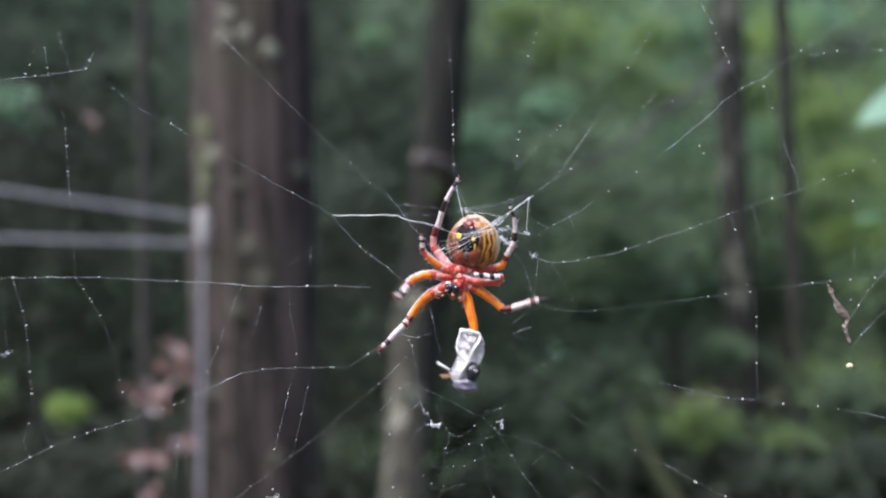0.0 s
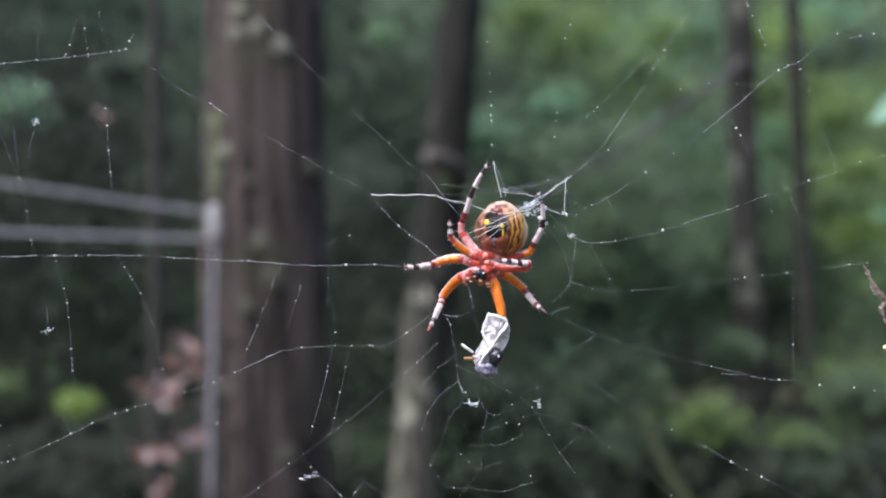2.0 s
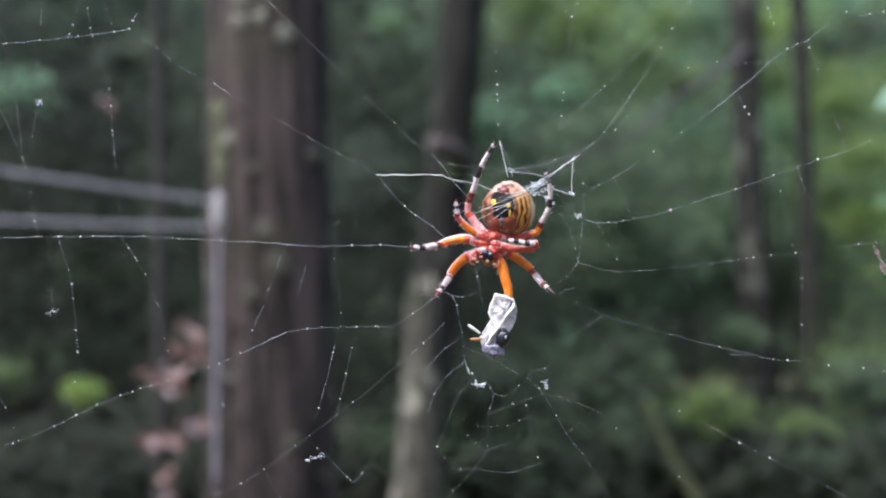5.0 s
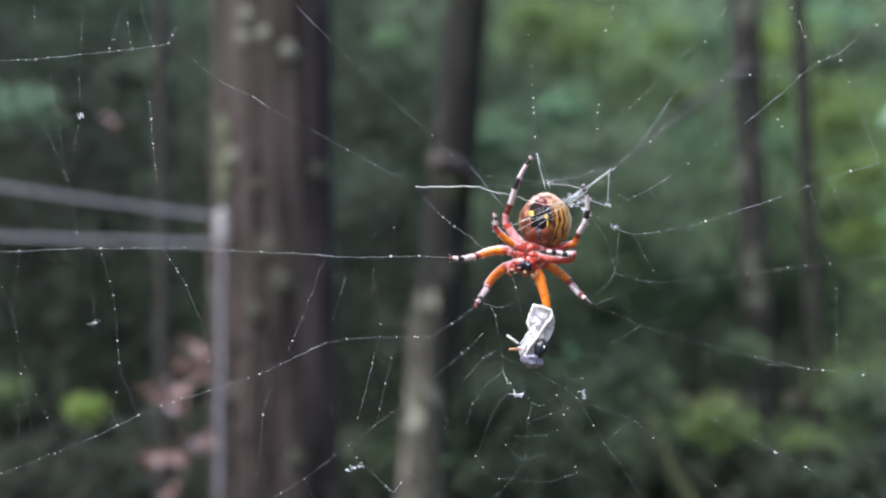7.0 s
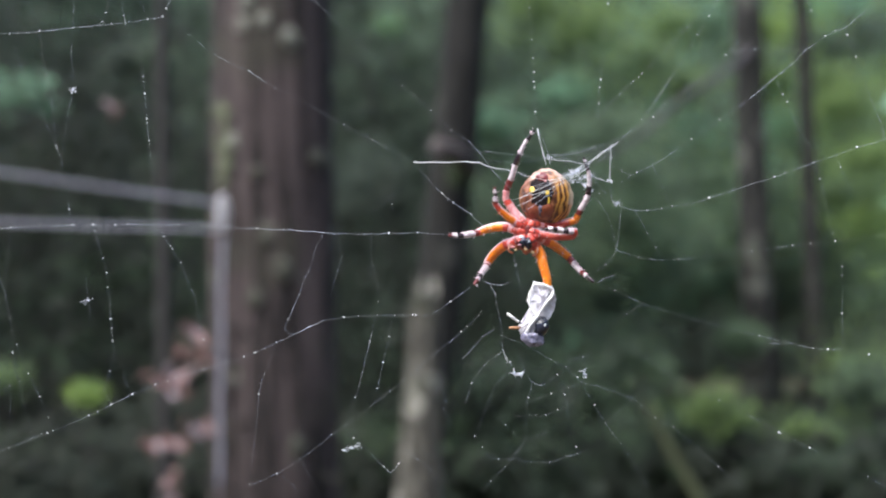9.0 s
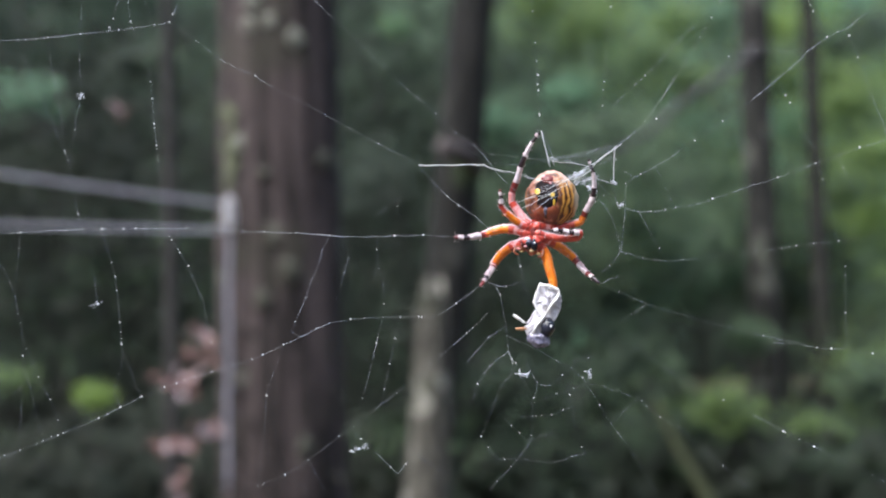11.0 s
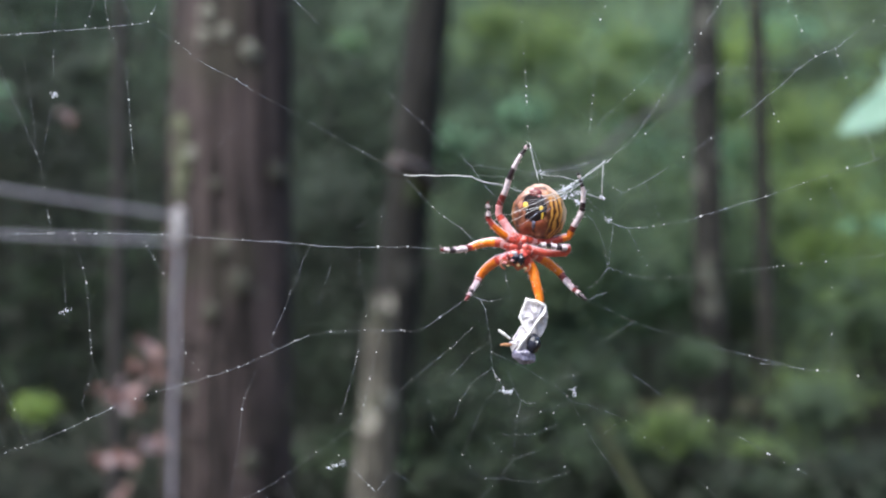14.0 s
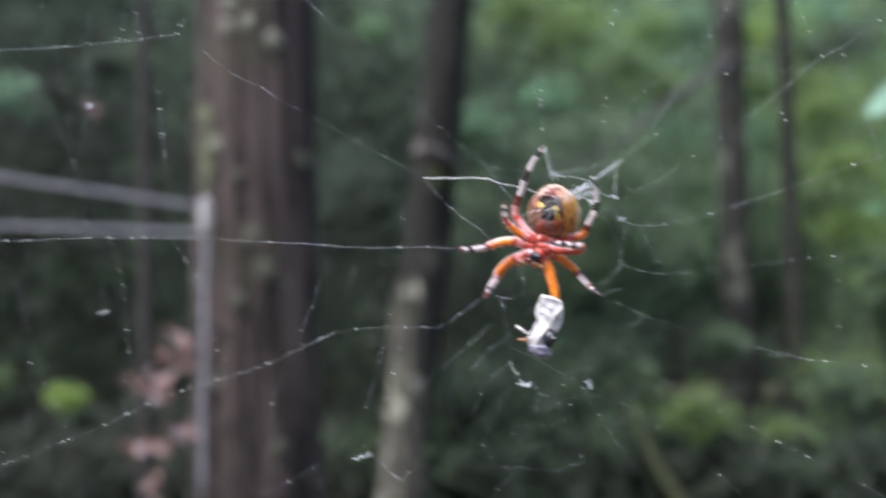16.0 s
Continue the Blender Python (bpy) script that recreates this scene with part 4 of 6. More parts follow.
# long lines across the near half
strand([(-104.37, 36.55), (-98.11, 37.12), (-90.95, 37.35), (-85.19, 37.81), (-79.23, 38.49), (-74.11, 39.06), (-72.22, 39.29), (-69.71, 39.64), (-65.73, 40.21), (-63.02, 40.78), (-62.54, 42.39), (-61.94, 44.01)], 0.055, SILK_MAIN, 9, 0.24, knots=0.85)
strand([(-100.45, 1.56), (-94.39, 1.77), (-90.54, 1.78), (-86.81, 1.89), (-81.77, 2.20), (-75.91, 2.41), (-72.47, 2.42), (-68.63, 2.43), (-66.41, 2.53), (-61.56, 2.54), (-57.51, 2.55), (-52.45, 2.26), (-48.90, 2.06), (-43.84, 1.87), (-39.79, 1.67), (-38.17, 1.68), (-33.71, 1.39), (-32.18, 1.19), (-28.04, 1.00), (-24.10, 1.01), (-20.79, 1.12), (-15.79, 1.23), (-9.45, 0.95)], 0.055, SILK_MAIN, 7, 0.26, knots=0.85)
strand([(-99.13, -41.04), (-93.99, -38.96), (-90.42, -37.72), (-86.65, -36.38), (-82.48, -34.63), (-78.93, -33.30), (-72.65, -30.65), (-68.82, -28.72), (-65.09, -26.89), (-61.08, -25.18), (-58.97, -24.57), (-57.57, -23.96), (-52.76, -22.55), (-48.96, -21.34), (-45.76, -20.33), (-43.86, -19.62), (-40.16, -17.82), (-37.36, -16.51)], 0.055, SILK_MAIN, 7, 0.22, knots=0.85)
strand([(-37.36, -16.51), (-34.56, -15.10), (-32.05, -13.99)], 0.09, SILK_MAIN, 5, 0.2, knots=0.85)
strand([(-32.1, -14.0), (-28.5, -13.4), (-26.0, -13.2), (-22.7, -13.0), (-19.7, -13.0), (-16.6, -12.9), (-13.8, -13.0)], 0.055, SILK, 6, 0.22, knots=0.85)
strand([(-13.8, -13.0), (-10.1, -10.6), (-5.7, -7.2)], 0.045, SILK, 3, 0.18)
strand([(-63.0, 40.8), (-57.4, 36.9), (-52.4, 33.0), (-46.5, 30.3), (-44.6, 29.0)], 0.06, SILK_FAINT, 3, 0.16)
strand([(-46.47, 30.31), (-44.63, 29.01), (-43.24, 28.14)], 0.07, SILK_MAIN, 7, 0.18)
strand([(-43.2, 28.1), (-39.5, 26.2), (-34.2, 23.3), (-29.0, 20.3), (-23.8, 17.5), (-19.2, 15.1), (-16.6, 13.5)], 0.075, SILK_FAINT, 2, 0.16)
strand([(-39.5, 48.5), (-35.0, 43.8), (-29.5, 38.3), (-24.1, 33.0), (-18.8, 27.5), (-16.2, 25.3), (-13.6, 22.9), (-10.1, 19.2), (-7.0, 17.3)], 0.085, SILK_FAINT, 2, 0.14)
strand([(-7.0, 17.3), (-5.2, 15.2), (-2.7, 11.7), (0.3, 8.7)], 0.06, SILK_MAIN, 2, 0.14)
strand([(-45.1, -43.2), (-43.7, -42.3), (-40.2, -40.8), (-36.1, -38.2), (-33.1, -35.9), (-30.6, -33.9), (-28.1, -32.2), (-23.2, -28.3)], 0.045, SILK, 3, 0.15, knots=0.85)
strand([(-23.2, -28.3), (-20.5, -26.2), (-17.5, -23.9), (-14.6, -21.2), (-11.6, -18.6), (-8.6, -16.1), (-5.2, -12.8)], 0.06, SILK_FAINT, 4, 0.16)
strand([(-8.1, -20.6), (-4.6, -16.6), (-1.7, -14.6)], 0.05, SILK_FAINT, 4, 0.16)

# spiral pieces between them
strand([(-89.5, 48.5), (-88.9, 46.1), (-88.3, 44.0)], 0.05, SILK, 6, 0.2)
strand([(-88.3, 44.0), (-87.2, 41.6), (-85.2, 37.8)], 0.04, SILK, 6, 0.2)
strand([(-85.2, 37.8), (-83.2, 30.3), (-81.6, 24.9), (-80.4, 19.6), (-79.9, 16.4), (-78.9, 14.3)], 0.05, SILK_FAINT, 3, 0.18)
strand([(-78.9, 14.3), (-77.9, 10.2), (-76.8, 5.1), (-75.9, 2.4)], 0.045, SILK, 7, 0.22, knots=0.85)
strand([(-80.1, 48.5), (-79.7, 43.8), (-79.2, 38.5)], 0.045, SILK, 6, 0.18)
strand([(-79.2, 38.5), (-78.9, 33.6), (-77.9, 27.6)], 0.04, SILK_FAINT, 3, 0.16)
strand([(-77.8, 25.9), (-78.3, 23.3), (-78.4, 20.1), (-78.6, 17.2), (-78.9, 14.3)], 0.04, SILK, 6, 0.2)
strand([(-89.4, 34.9), (-85.9, 27.5), (-82.9, 22.2), (-80.5, 17.5), (-78.9, 14.3)], 0.055, SILK_FAINT, 2, 0.14)
strand([(-72.9, 47.3), (-73.2, 44.0), (-73.5, 41.5), (-74.0, 39.7), (-74.1, 39.1)], 0.045, SILK, 6, 0.18)
strand([(-72.0, 47.9), (-71.2, 44.9), (-70.2, 40.9), (-69.7, 39.6)], 0.04, SILK, 5, 0.18)
strand([(-69.7, 39.6), (-68.4, 36.4), (-67.0, 33.6), (-66.0, 31.9)], 0.05, SILK_FAINT, 5, 0.16)
strand([(-66.0, 31.9), (-65.5, 29.2), (-64.9, 26.0), (-64.1, 20.6), (-63.5, 17.1)], 0.05, SILK, 8, 0.22, knots=0.85)
strand([(-63.5, 17.1), (-62.5, 11.3), (-61.9, 5.2), (-61.6, 2.5)], 0.045, SILK_FAINT, 4, 0.18)
strand([(-69.1, 48.5), (-68.1, 45.3), (-66.8, 42.6), (-65.7, 40.2)], 0.04, SILK, 6, 0.2)
strand([(-45.7, 22.9), (-46.1, 21.2), (-47.7, 19.8)], 0.03, SILK, 12, 0.2)
strand([(-47.7, 19.8), (-49.3, 17.5)], 0.04, SILK_FAINT, 4, 0.16)
strand([(-95.9, 1.6), (-93.8, -0.2), (-91.7, -1.9), (-89.5, -4.5), (-88.2, -7.0), (-87.3, -9.4)], 0.045, SILK, 5, 0.18)
strand([(-87.3, -9.4), (-86.7, -12.4), (-86.3, -13.9), (-85.9, -16.6)], 0.06, SILK, 8, 0.2, knots=0.85)
strand([(-85.9, -16.6), (-85.8, -19.9), (-85.4, -22.7), (-84.6, -24.9), (-83.9, -28.5), (-82.9, -33.0), (-82.5, -34.6)], 0.05, SILK_FAINT, 6, 0.18)
strand([(-85.9, -16.6), (-85.1, -18.4), (-84.1, -20.7)], 0.04, SILK, 6, 0.2)
strand([(-84.1, -20.7), (-83.1, -23.4), (-81.1, -27.4), (-79.7, -31.0), (-78.9, -33.3)], 0.05, SILK_FAINT, 4, 0.16)
strand([(-87.6, -26.3), (-86.2, -25.4), (-86.2, -29.2), (-86.5, -33.0), (-86.7, -36.3)], 0.05, SILK_FAINT, 4, 0.2)
strand([(-86.8, 1.8), (-86.9, -0.9), (-87.1, -4.9), (-87.4, -8.4)], 0.045, SILK_FAINT, 3, 0.16)
strand([(-72.5, 2.4), (-71.6, -0.4), (-70.5, -3.4), (-69.8, -5.9), (-69.5, -8.4), (-69.1, -10.9)], 0.05, SILK, 6, 0.2, knots=0.85)
strand([(-69.1, -10.9), (-68.9, -13.9), (-68.7, -15.6), (-68.6, -17.4), (-68.2, -19.5)], 0.05, SILK, 10, 0.22, knots=0.85)
strand([(-68.2, -19.5), (-69.0, -22.9), (-70.0, -26.1), (-68.8, -28.7)], 0.045, SILK_FAINT, 4, 0.18)
strand([(-68.2, -19.9), (-66.8, -22.4), (-65.9, -25.4), (-65.0, -26.9)], 0.045, SILK_FAINT, 4, 0.18)
strand([(-74.4, 2.1), (-73.6, -4.9), (-73.0, -10.1)], 0.04, SILK_FAINT, 3, 0.16)
strand([(-72.8, -11.1), (-72.4, -13.9)], 0.04, SILK_FAINT, 3, 0.16)
strand([(-61.6, 2.5), (-60.5, 1.1), (-58.9, -1.2), (-57.0, -4.1), (-55.4, -7.9), (-54.4, -9.9)], 0.05, SILK, 6, 0.18, knots=0.85)
strand([(-54.4, -9.9), (-53.8, -12.9), (-53.4, -15.3), (-52.8, -17.4), (-51.1, -19.3)], 0.045, SILK_FAINT, 5, 0.18)
strand([(-51.1, -19.3), (-49.0, -21.3)], 0.035, SILK, 3, 0.16)
strand([(-32.2, 1.2), (-33.5, -1.3), (-34.6, -5.3)], 0.045, SILK_FAINT, 4, 0.16)
strand([(-34.6, -5.3), (-35.4, -6.6), (-36.3, -9.6), (-37.3, -11.8)], 0.055, SILK, 12, 0.22, knots=0.85)
strand([(-37.3, -11.8), (-38.1, -13.8), (-38.9, -15.4), (-37.4, -16.5)], 0.05, SILK, 6, 0.18)
strand([(-40.2, -17.8), (-40.9, -19.8), (-42.0, -22.8)], 0.045, SILK_FAINT, 4, 0.16)
strand([(-42.0, -22.8), (-42.9, -24.9), (-43.2, -26.8), (-43.5, -30.5)], 0.05, SILK, 8, 0.2, knots=0.85)
strand([(-43.5, -30.5), (-44.0, -34.9), (-44.7, -40.1), (-45.1, -43.7)], 0.045, SILK_FAINT, 6, 0.18)
strand([(-28.8, -2.4), (-29.6, -5.3), (-30.4, -7.8)], 0.035, SILK, 6, 0.18)
strand([(-30.4, -7.8), (-31.0, -10.0)], 0.04, SILK_FAINT, 3, 0.16)
strand([(-23.9, 1.0), (-23.9, -1.3), (-23.8, -3.3), (-23.2, -5.8)], 0.035, SILK, 6, 0.24, knots=0.85)
strand([(-23.2, -5.8), (-22.7, -7.8), (-22.6, -10.7), (-22.7, -13.0)], 0.045, SILK_FAINT, 4, 0.16)
strand([(-23.7, -3.5), (-24.2, -6.0)], 0.03, SILK, 5, 0.16)
strand([(-23.0, -13.2), (-23.8, -16.7), (-24.5, -19.7), (-25.5, -23.8)], 0.04, SILK, 4, 0.16)
strand([(-25.5, -23.8), (-26.5, -27.3), (-27.2, -29.3)], 0.045, SILK_FAINT, 3, 0.16)
strand([(-20.0, -13.1), (-20.7, -16.7), (-21.7, -21.2), (-22.7, -25.7), (-23.3, -28.3)], 0.045, SILK_FAINT, 4, 0.16)
strand([(-93.2, -28.8), (-92.5, -30.5), (-91.6, -33.0), (-90.8, -35.6), (-90.4, -37.7)], 0.04, SILK, 5, 0.16)
strand([(-90.4, -37.7), (-90.8, -40.2), (-91.5, -43.8)], 0.05, SILK_FAINT, 4, 0.18)
strand([(-35.8, -38.5), (-34.6, -41.1), (-33.2, -43.5)], 0.035, SILK, 4, 0.16)
strand([(-39.2, -41.3), (-37.7, -42.6), (-36.2, -43.9)], 0.045, SILK_FAINT, 4, 0.16)
strand([(-25.6, -35.5), (-23.6, -37.4), (-21.6, -39.5), (-20.4, -40.6), (-19.0, -38.9), (-17.5, -36.9)], 0.05, SILK, 5, 0.2, knots=0.85)
strand([(-28.1, -33.0), (-26.8, -34.4), (-25.6, -35.5)], 0.045, SILK_FAINT, 3, 0.16)
strand([(-17.5, -36.9), (-14.5, -38.9), (-12.0, -41.5)], 0.045, SILK_FAINT, 3, 0.16)
strand([(-19.9, 7.9), (-20.3, 6.2), (-20.3, 4.7)], 0.03, SILK, 6, 0.2)
strand([(-19.9, 7.9), (-22.4, 5.9), (-24.6, 4.4)], 0.045, SILK_FAINT, 3, 0.16)
strand([(-16.64, 13.50), (-13.62, 10.03), (-11.62, 8.01), (-9.64, 6.41), (-6.68, 4.42), (-4.91, 2.74), (-3.24, 1.46)], 0.07, SILK_MAIN, 6, 0.2, knots=0.85)

# torn middle below the spider
strand([(-5.7, -6.3), (-3.4, -7.4), (-1.5, -7.7), (1.0, -6.8)], 0.05, SILK, 6, 0.14)
strand([(-3.4, -7.4), (-2.5, -9.1), (-2.1, -11.6), (-1.5, -14.1), (-1.3, -16.3), (-1.1, -18.8)], 0.055, SILK, 14, 0.18)
strand([(-1.1, -18.8), (-0.5, -20.3), (0.2, -21.0), (0.8, -22.4), (1.4, -23.1)], 0.055, SILK, 12, 0.2, knots=0.85)
strand([(0.6, -2.5), (1.2, -5.1), (1.7, -7.8), (2.5, -10.2)], 0.065, SILK, 14, 0.17)
strand([(-7.5, -28.2), (-6.4, -24.7), (-4.6, -21.8)], 0.055, SILK_FAINT, 4, 0.15)
strand([(-4.6, -21.8), (-3.1, -20.4), (-1.9, -19.7), (-1.1, -18.8)], 0.045, SILK, 6, 0.16)
strand([(-1.27, -16.29), (1.82, -17.60), (4.84, -19.12)], 0.04, SILK_MAIN, 4, 0.15)
strand([(4.84, -19.12), (7.36, -20.65), (9.89, -21.88), (11.93, -23.71), (12.75, -24.72)], 0.055, SILK_MAIN, 4, 0.16, knots=0.85)
strand([(12.7, -24.7), (15.0, -28.6), (16.9, -31.8), (19.7, -35.4), (21.8, -38.5)], 0.05, SILK, 5, 0.16, knots=0.85)
strand([(21.8, -38.5), (23.4, -41.1), (25.0, -43.8)], 0.06, SILK_FAINT, 3, 0.16)
strand([(1.8, -19.6), (2.4, -21.6), (3.4, -23.6), (4.0, -24.5)], 0.05, SILK, 7, 0.16)
strand([(3.99, -24.46), (5.40, -25.07), (6.41, -24.88)], 0.05, SILK_MAIN, 8, 0.16, knots=0.85)
strand([(6.4, -24.9), (8.4, -23.2), (10.0, -21.9)], 0.04, SILK, 4, 0.15)
strand([(4.0, -24.5), (3.8, -25.9), (3.4, -27.2), (2.9, -28.0)], 0.045, SILK, 9, 0.15)
strand([(1.2, -23.3), (1.9, -24.6), (2.1, -25.3)], 0.055, SILK, 8, 0.16)
strand([(-0.1, -21.1), (-0.4, -22.9), (-1.8, -24.3), (-2.9, -26.2), (-3.8, -28.9), (-4.8, -31.7)], 0.06, SILK_FAINT, 4, 0.15)
strand([(-4.8, -31.7), (-5.8, -34.0), (-4.5, -36.0), (-2.9, -38.0), (1.5, -38.0)], 0.045, SILK, 5, 0.16, knots=0.85)
strand([(1.5, -38.0), (4.0, -38.5), (7.3, -38.7), (10.1, -37.7), (12.8, -36.9)], 0.05, SILK, 5, 0.16, knots=0.85)
strand([(12.7, -24.7), (10.4, -25.5), (7.4, -26.5), (4.9, -27.5), (2.9, -28.1)], 0.04, SILK, 5, 0.14)
strand([(0.9, -30.4), (4.0, -30.4), (6.5, -30.3), (8.5, -29.4), (10.3, -28.7)], 0.045, SILK, 7, 0.15, knots=0.85)
strand([(-1.8, -30.7), (-0.5, -32.0), (0.9, -33.4), (2.0, -34.5)], 0.05, SILK, 7, 0.16, knots=0.85)
strand([(2.0, -34.5), (3.1, -34.6), (5.0, -33.9), (6.8, -33.4)], 0.045, SILK, 5, 0.14)
strand([(3.2, -28.2), (3.1, -31.2), (3.0, -34.6), (1.5, -36.8), (-0.5, -39.4), (-3.0, -42.0), (-4.5, -43.9)], 0.06, SILK_FAINT, 6, 0.15)
strand([(9.4, -24.7), (9.7, -26.7), (10.2, -28.7), (10.4, -31.0), (10.8, -33.8), (12.1, -36.4), (12.8, -37.1)], 0.06, SILK_FAINT, 8, 0.17)
strand([(14.2, -19.4), (12.9, -20.2), (10.4, -20.7)], 0.06, SILK, 6, 0.16, knots=0.85)
strand([(10.4, -20.5), (10.2, -21.2), (10.0, -21.9)], 0.055, SILK, 8, 0.2)
strand([(12.9, -20.2), (13.2, -21.5), (13.3, -22.7), (12.7, -24.7)], 0.05, SILK, 6, 0.16)
strand([(0.5, -28.2), (0.1, -26.7)], 0.03, SILK, 6, 0.2)
strand([(-10.6, -28.2), (-11.3, -26.5), (-11.8, -24.7)], 0.05, SILK_FAINT, 5, 0.15)
strand([(-9.7, -32.3), (-10.5, -30.7), (-11.3, -28.9)], 0.045, SILK_FAINT, 3, 0.15)

# far half
strand([(23.3, -10.9), (20.5, -12.7), (17.4, -14.5), (14.4, -16.1)], 0.045, SILK, 3, 0.16)
strand([(14.8, -7.2), (18.4, -8.7), (23.3, -10.9)], 0.045, SILK_FAINT, 4, 0.16)
strand([(15.15, -7.29), (16.58, -6.50), (18.42, -6.01)], 0.06, SILK_MAIN, 4, 0.16)
strand([(23.3, -10.9), (24.0, -11.2), (29.4, -12.8)], 0.06, SILK_FAINT, 3, 0.2)
strand([(29.4, -12.8), (36.8, -14.8), (44.0, -16.6), (50.1, -17.9)], 0.06, SILK_FAINT, 2, 0.2)
strand([(57.8, -0.2), (57.5, 1.3), (56.8, 5.4), (55.8, 11.1), (54.9, 14.2)], 0.06, SILK_FAINT, 2, 0.2)
strand([(12.7, -24.7), (15.5, -25.2), (18.5, -26.3), (21.8, -27.4)], 0.045, SILK, 3, 0.16, knots=0.85)
strand([(21.8, -27.4), (25.7, -30.9), (29.0, -32.6), (32.9, -36.1), (37.1, -39.7), (41.4, -43.4)], 0.07, SILK_FAINT, 3, 0.18, knots=0.85)
strand([(21.8, -27.4), (19.1, -29.8), (16.9, -31.8)], 0.04, SILK, 3, 0.16)
strand([(16.4, -15.9), (20.5, -18.2), (24.6, -20.8), (28.2, -23.3), (30.7, -24.5)], 0.07, SILK_FAINT, 2, 0.18)
strand([(30.7, -24.5), (36.9, -27.9), (44.1, -31.5), (49.3, -34.1)], 0.05, SILK_FAINT, 2, 0.18)
strand([(15.1, -5.3), (16.7, -4.2), (18.7, -1.7)], 0.055, SILK, 5, 0.16, knots=0.85)
strand([(18.7, -1.7), (19.1, 1.3), (19.6, 5.3), (19.9, 10.2)], 0.045, SILK, 5, 0.16)
strand([(14.3, 8.1), (16.0, 6.3), (17.2, 4.3), (18.0, 1.8), (18.7, -1.7)], 0.045, SILK, 5, 0.16)
strand([(17.69, 10.16), (17.84, 8.33), (18.20, 6.51), (19.33, 6.12), (21.49, 5.32)], 0.06, SILK_MAIN, 5, 0.16, knots=0.85)
strand([(21.5, 5.3), (24.3, 5.3), (26.9, 5.6), (28.8, 6.0), (35.0, 7.2)], 0.05, SILK, 4, 0.18, knots=0.85)
strand([(18.7, -1.7), (20.5, -2.2), (22.6, -2.9), (26.7, -3.4)], 0.05, SILK, 4, 0.18)
strand([(26.7, -3.4), (29.8, -3.2), (33.1, -2.9)], 0.05, SILK, 4, 0.18, knots=0.85)
strand([(26.7, -3.4), (25.7, -1.2), (24.2, 1.3), (23.2, 3.3), (22.2, 5.1)], 0.05, SILK_FAINT, 3, 0.16)
strand([(18.18, 16.86), (19.27, 17.61), (22.10, 19.64)], 0.085, SILK_MAIN, 3, 0.16)
strand([(22.1, 19.6), (24.0, 21.6), (26.3, 24.6), (29.8, 29.5), (33.4, 34.5)], 0.09, SILK_FAINT, 4, 0.2)
strand([(33.4, 34.5), (35.0, 37.4), (36.5, 39.6), (37.8, 41.7), (39.7, 44.9), (41.6, 47.3), (42.7, 49.1)], 0.05, SILK, 7, 0.22, knots=0.85)
strand([(22.1, 19.6), (26.1, 22.1), (28.4, 24.5), (33.4, 27.9), (38.0, 32.0), (40.3, 34.0), (42.9, 36.8)], 0.07, SILK_FAINT, 4, 0.2, knots=0.85)
strand([(40.9, 34.9), (45.8, 35.2), (51.1, 35.1), (55.5, 35.3)], 0.08, SILK_FAINT, 2, 0.18)
strand([(15.9, 21.8), (18.4, 24.5), (21.7, 27.8), (22.8, 28.7), (24.5, 30.2), (28.0, 33.7)], 0.045, SILK, 8, 0.22, knots=0.85)
strand([(28.0, 33.7), (33.2, 39.0), (37.9, 43.1), (40.9, 46.1)], 0.06, SILK_FAINT, 4, 0.2)
strand([(15.9, 21.8), (16.3, 24.4), (16.6, 27.4), (17.1, 30.4)], 0.055, SILK, 9, 0.24, knots=0.85)
strand([(17.1, 30.4), (17.7, 34.9), (18.4, 39.4)], 0.045, SILK, 6, 0.2)
strand([(18.4, 39.4), (19.0, 43.8), (20.1, 46.5), (20.8, 48.8)], 0.055, SILK, 7, 0.26, knots=0.85)
strand([(16.0, 47.5), (18.0, 44.9), (19.0, 43.8)], 0.035, SILK, 3, 0.16)
strand([(17.83, 13.65), (19.86, 12.23), (21.50, 11.42), (22.67, 11.95), (25.46, 13.32), (30.33, 16.37)], 0.055, SILK, 3, 0.18, knots=0.85)
strand([(30.3, 16.4), (33.4, 18.5), (38.2, 21.7), (43.9, 25.7)], 0.055, SILK, 3, 0.2, knots=0.85)
strand([(43.93, 25.72), (49.32, 30.02), (52.46, 32.48), (55.47, 35.30)], 0.08, SILK_MAIN, 3, 0.24, knots=0.85)
strand([(25.5, 13.3), (26.6, 11.0), (28.0, 7.4), (28.8, 6.0)], 0.05, SILK_FAINT, 3, 0.16)
strand([(21.5, 11.4), (19.9, 10.2), (17.7, 10.2)], 0.04, SILK, 4, 0.16)
strand([(4.8, 19.9), (4.8, 22.7), (4.7, 25.3), (4.8, 27.2), (4.7, 28.3), (4.8, 30.1), (4.7, 32.2)], 0.045, SILK, 10, 0.24, knots=0.85)
strand([(4.7, 32.2), (4.6, 36.4), (4.3, 42.7), (4.2, 44.4), (4.0, 48.6)], 0.05, SILK_FAINT, 7, 0.2, knots=0.85)

# hub above the spider
strand([(-16.64, 13.50), (-13.62, 13.48), (-7.61, 13.55), (-5.12, 13.45)], 0.13, SILK_BRIGHT, 1, 0.12)
strand([(-5.12, 13.45), (-3.63, 12.74), (-0.65, 12.23), (1.35, 11.74), (3.34, 10.94)], 0.07, SILK_BRIGHT, 2, 0.12)
strand([(-5.12, 13.35), (-3.14, 12.43), (-0.15, 11.93), (3.14, 10.84)], 0.05, SILK_MAIN, 1, 0.12)
strand([(-5.2, 15.2), (-3.8, 15.4), (1.4, 14.8), (6.5, 14.3)], 0.05, SILK, 2, 0.12)
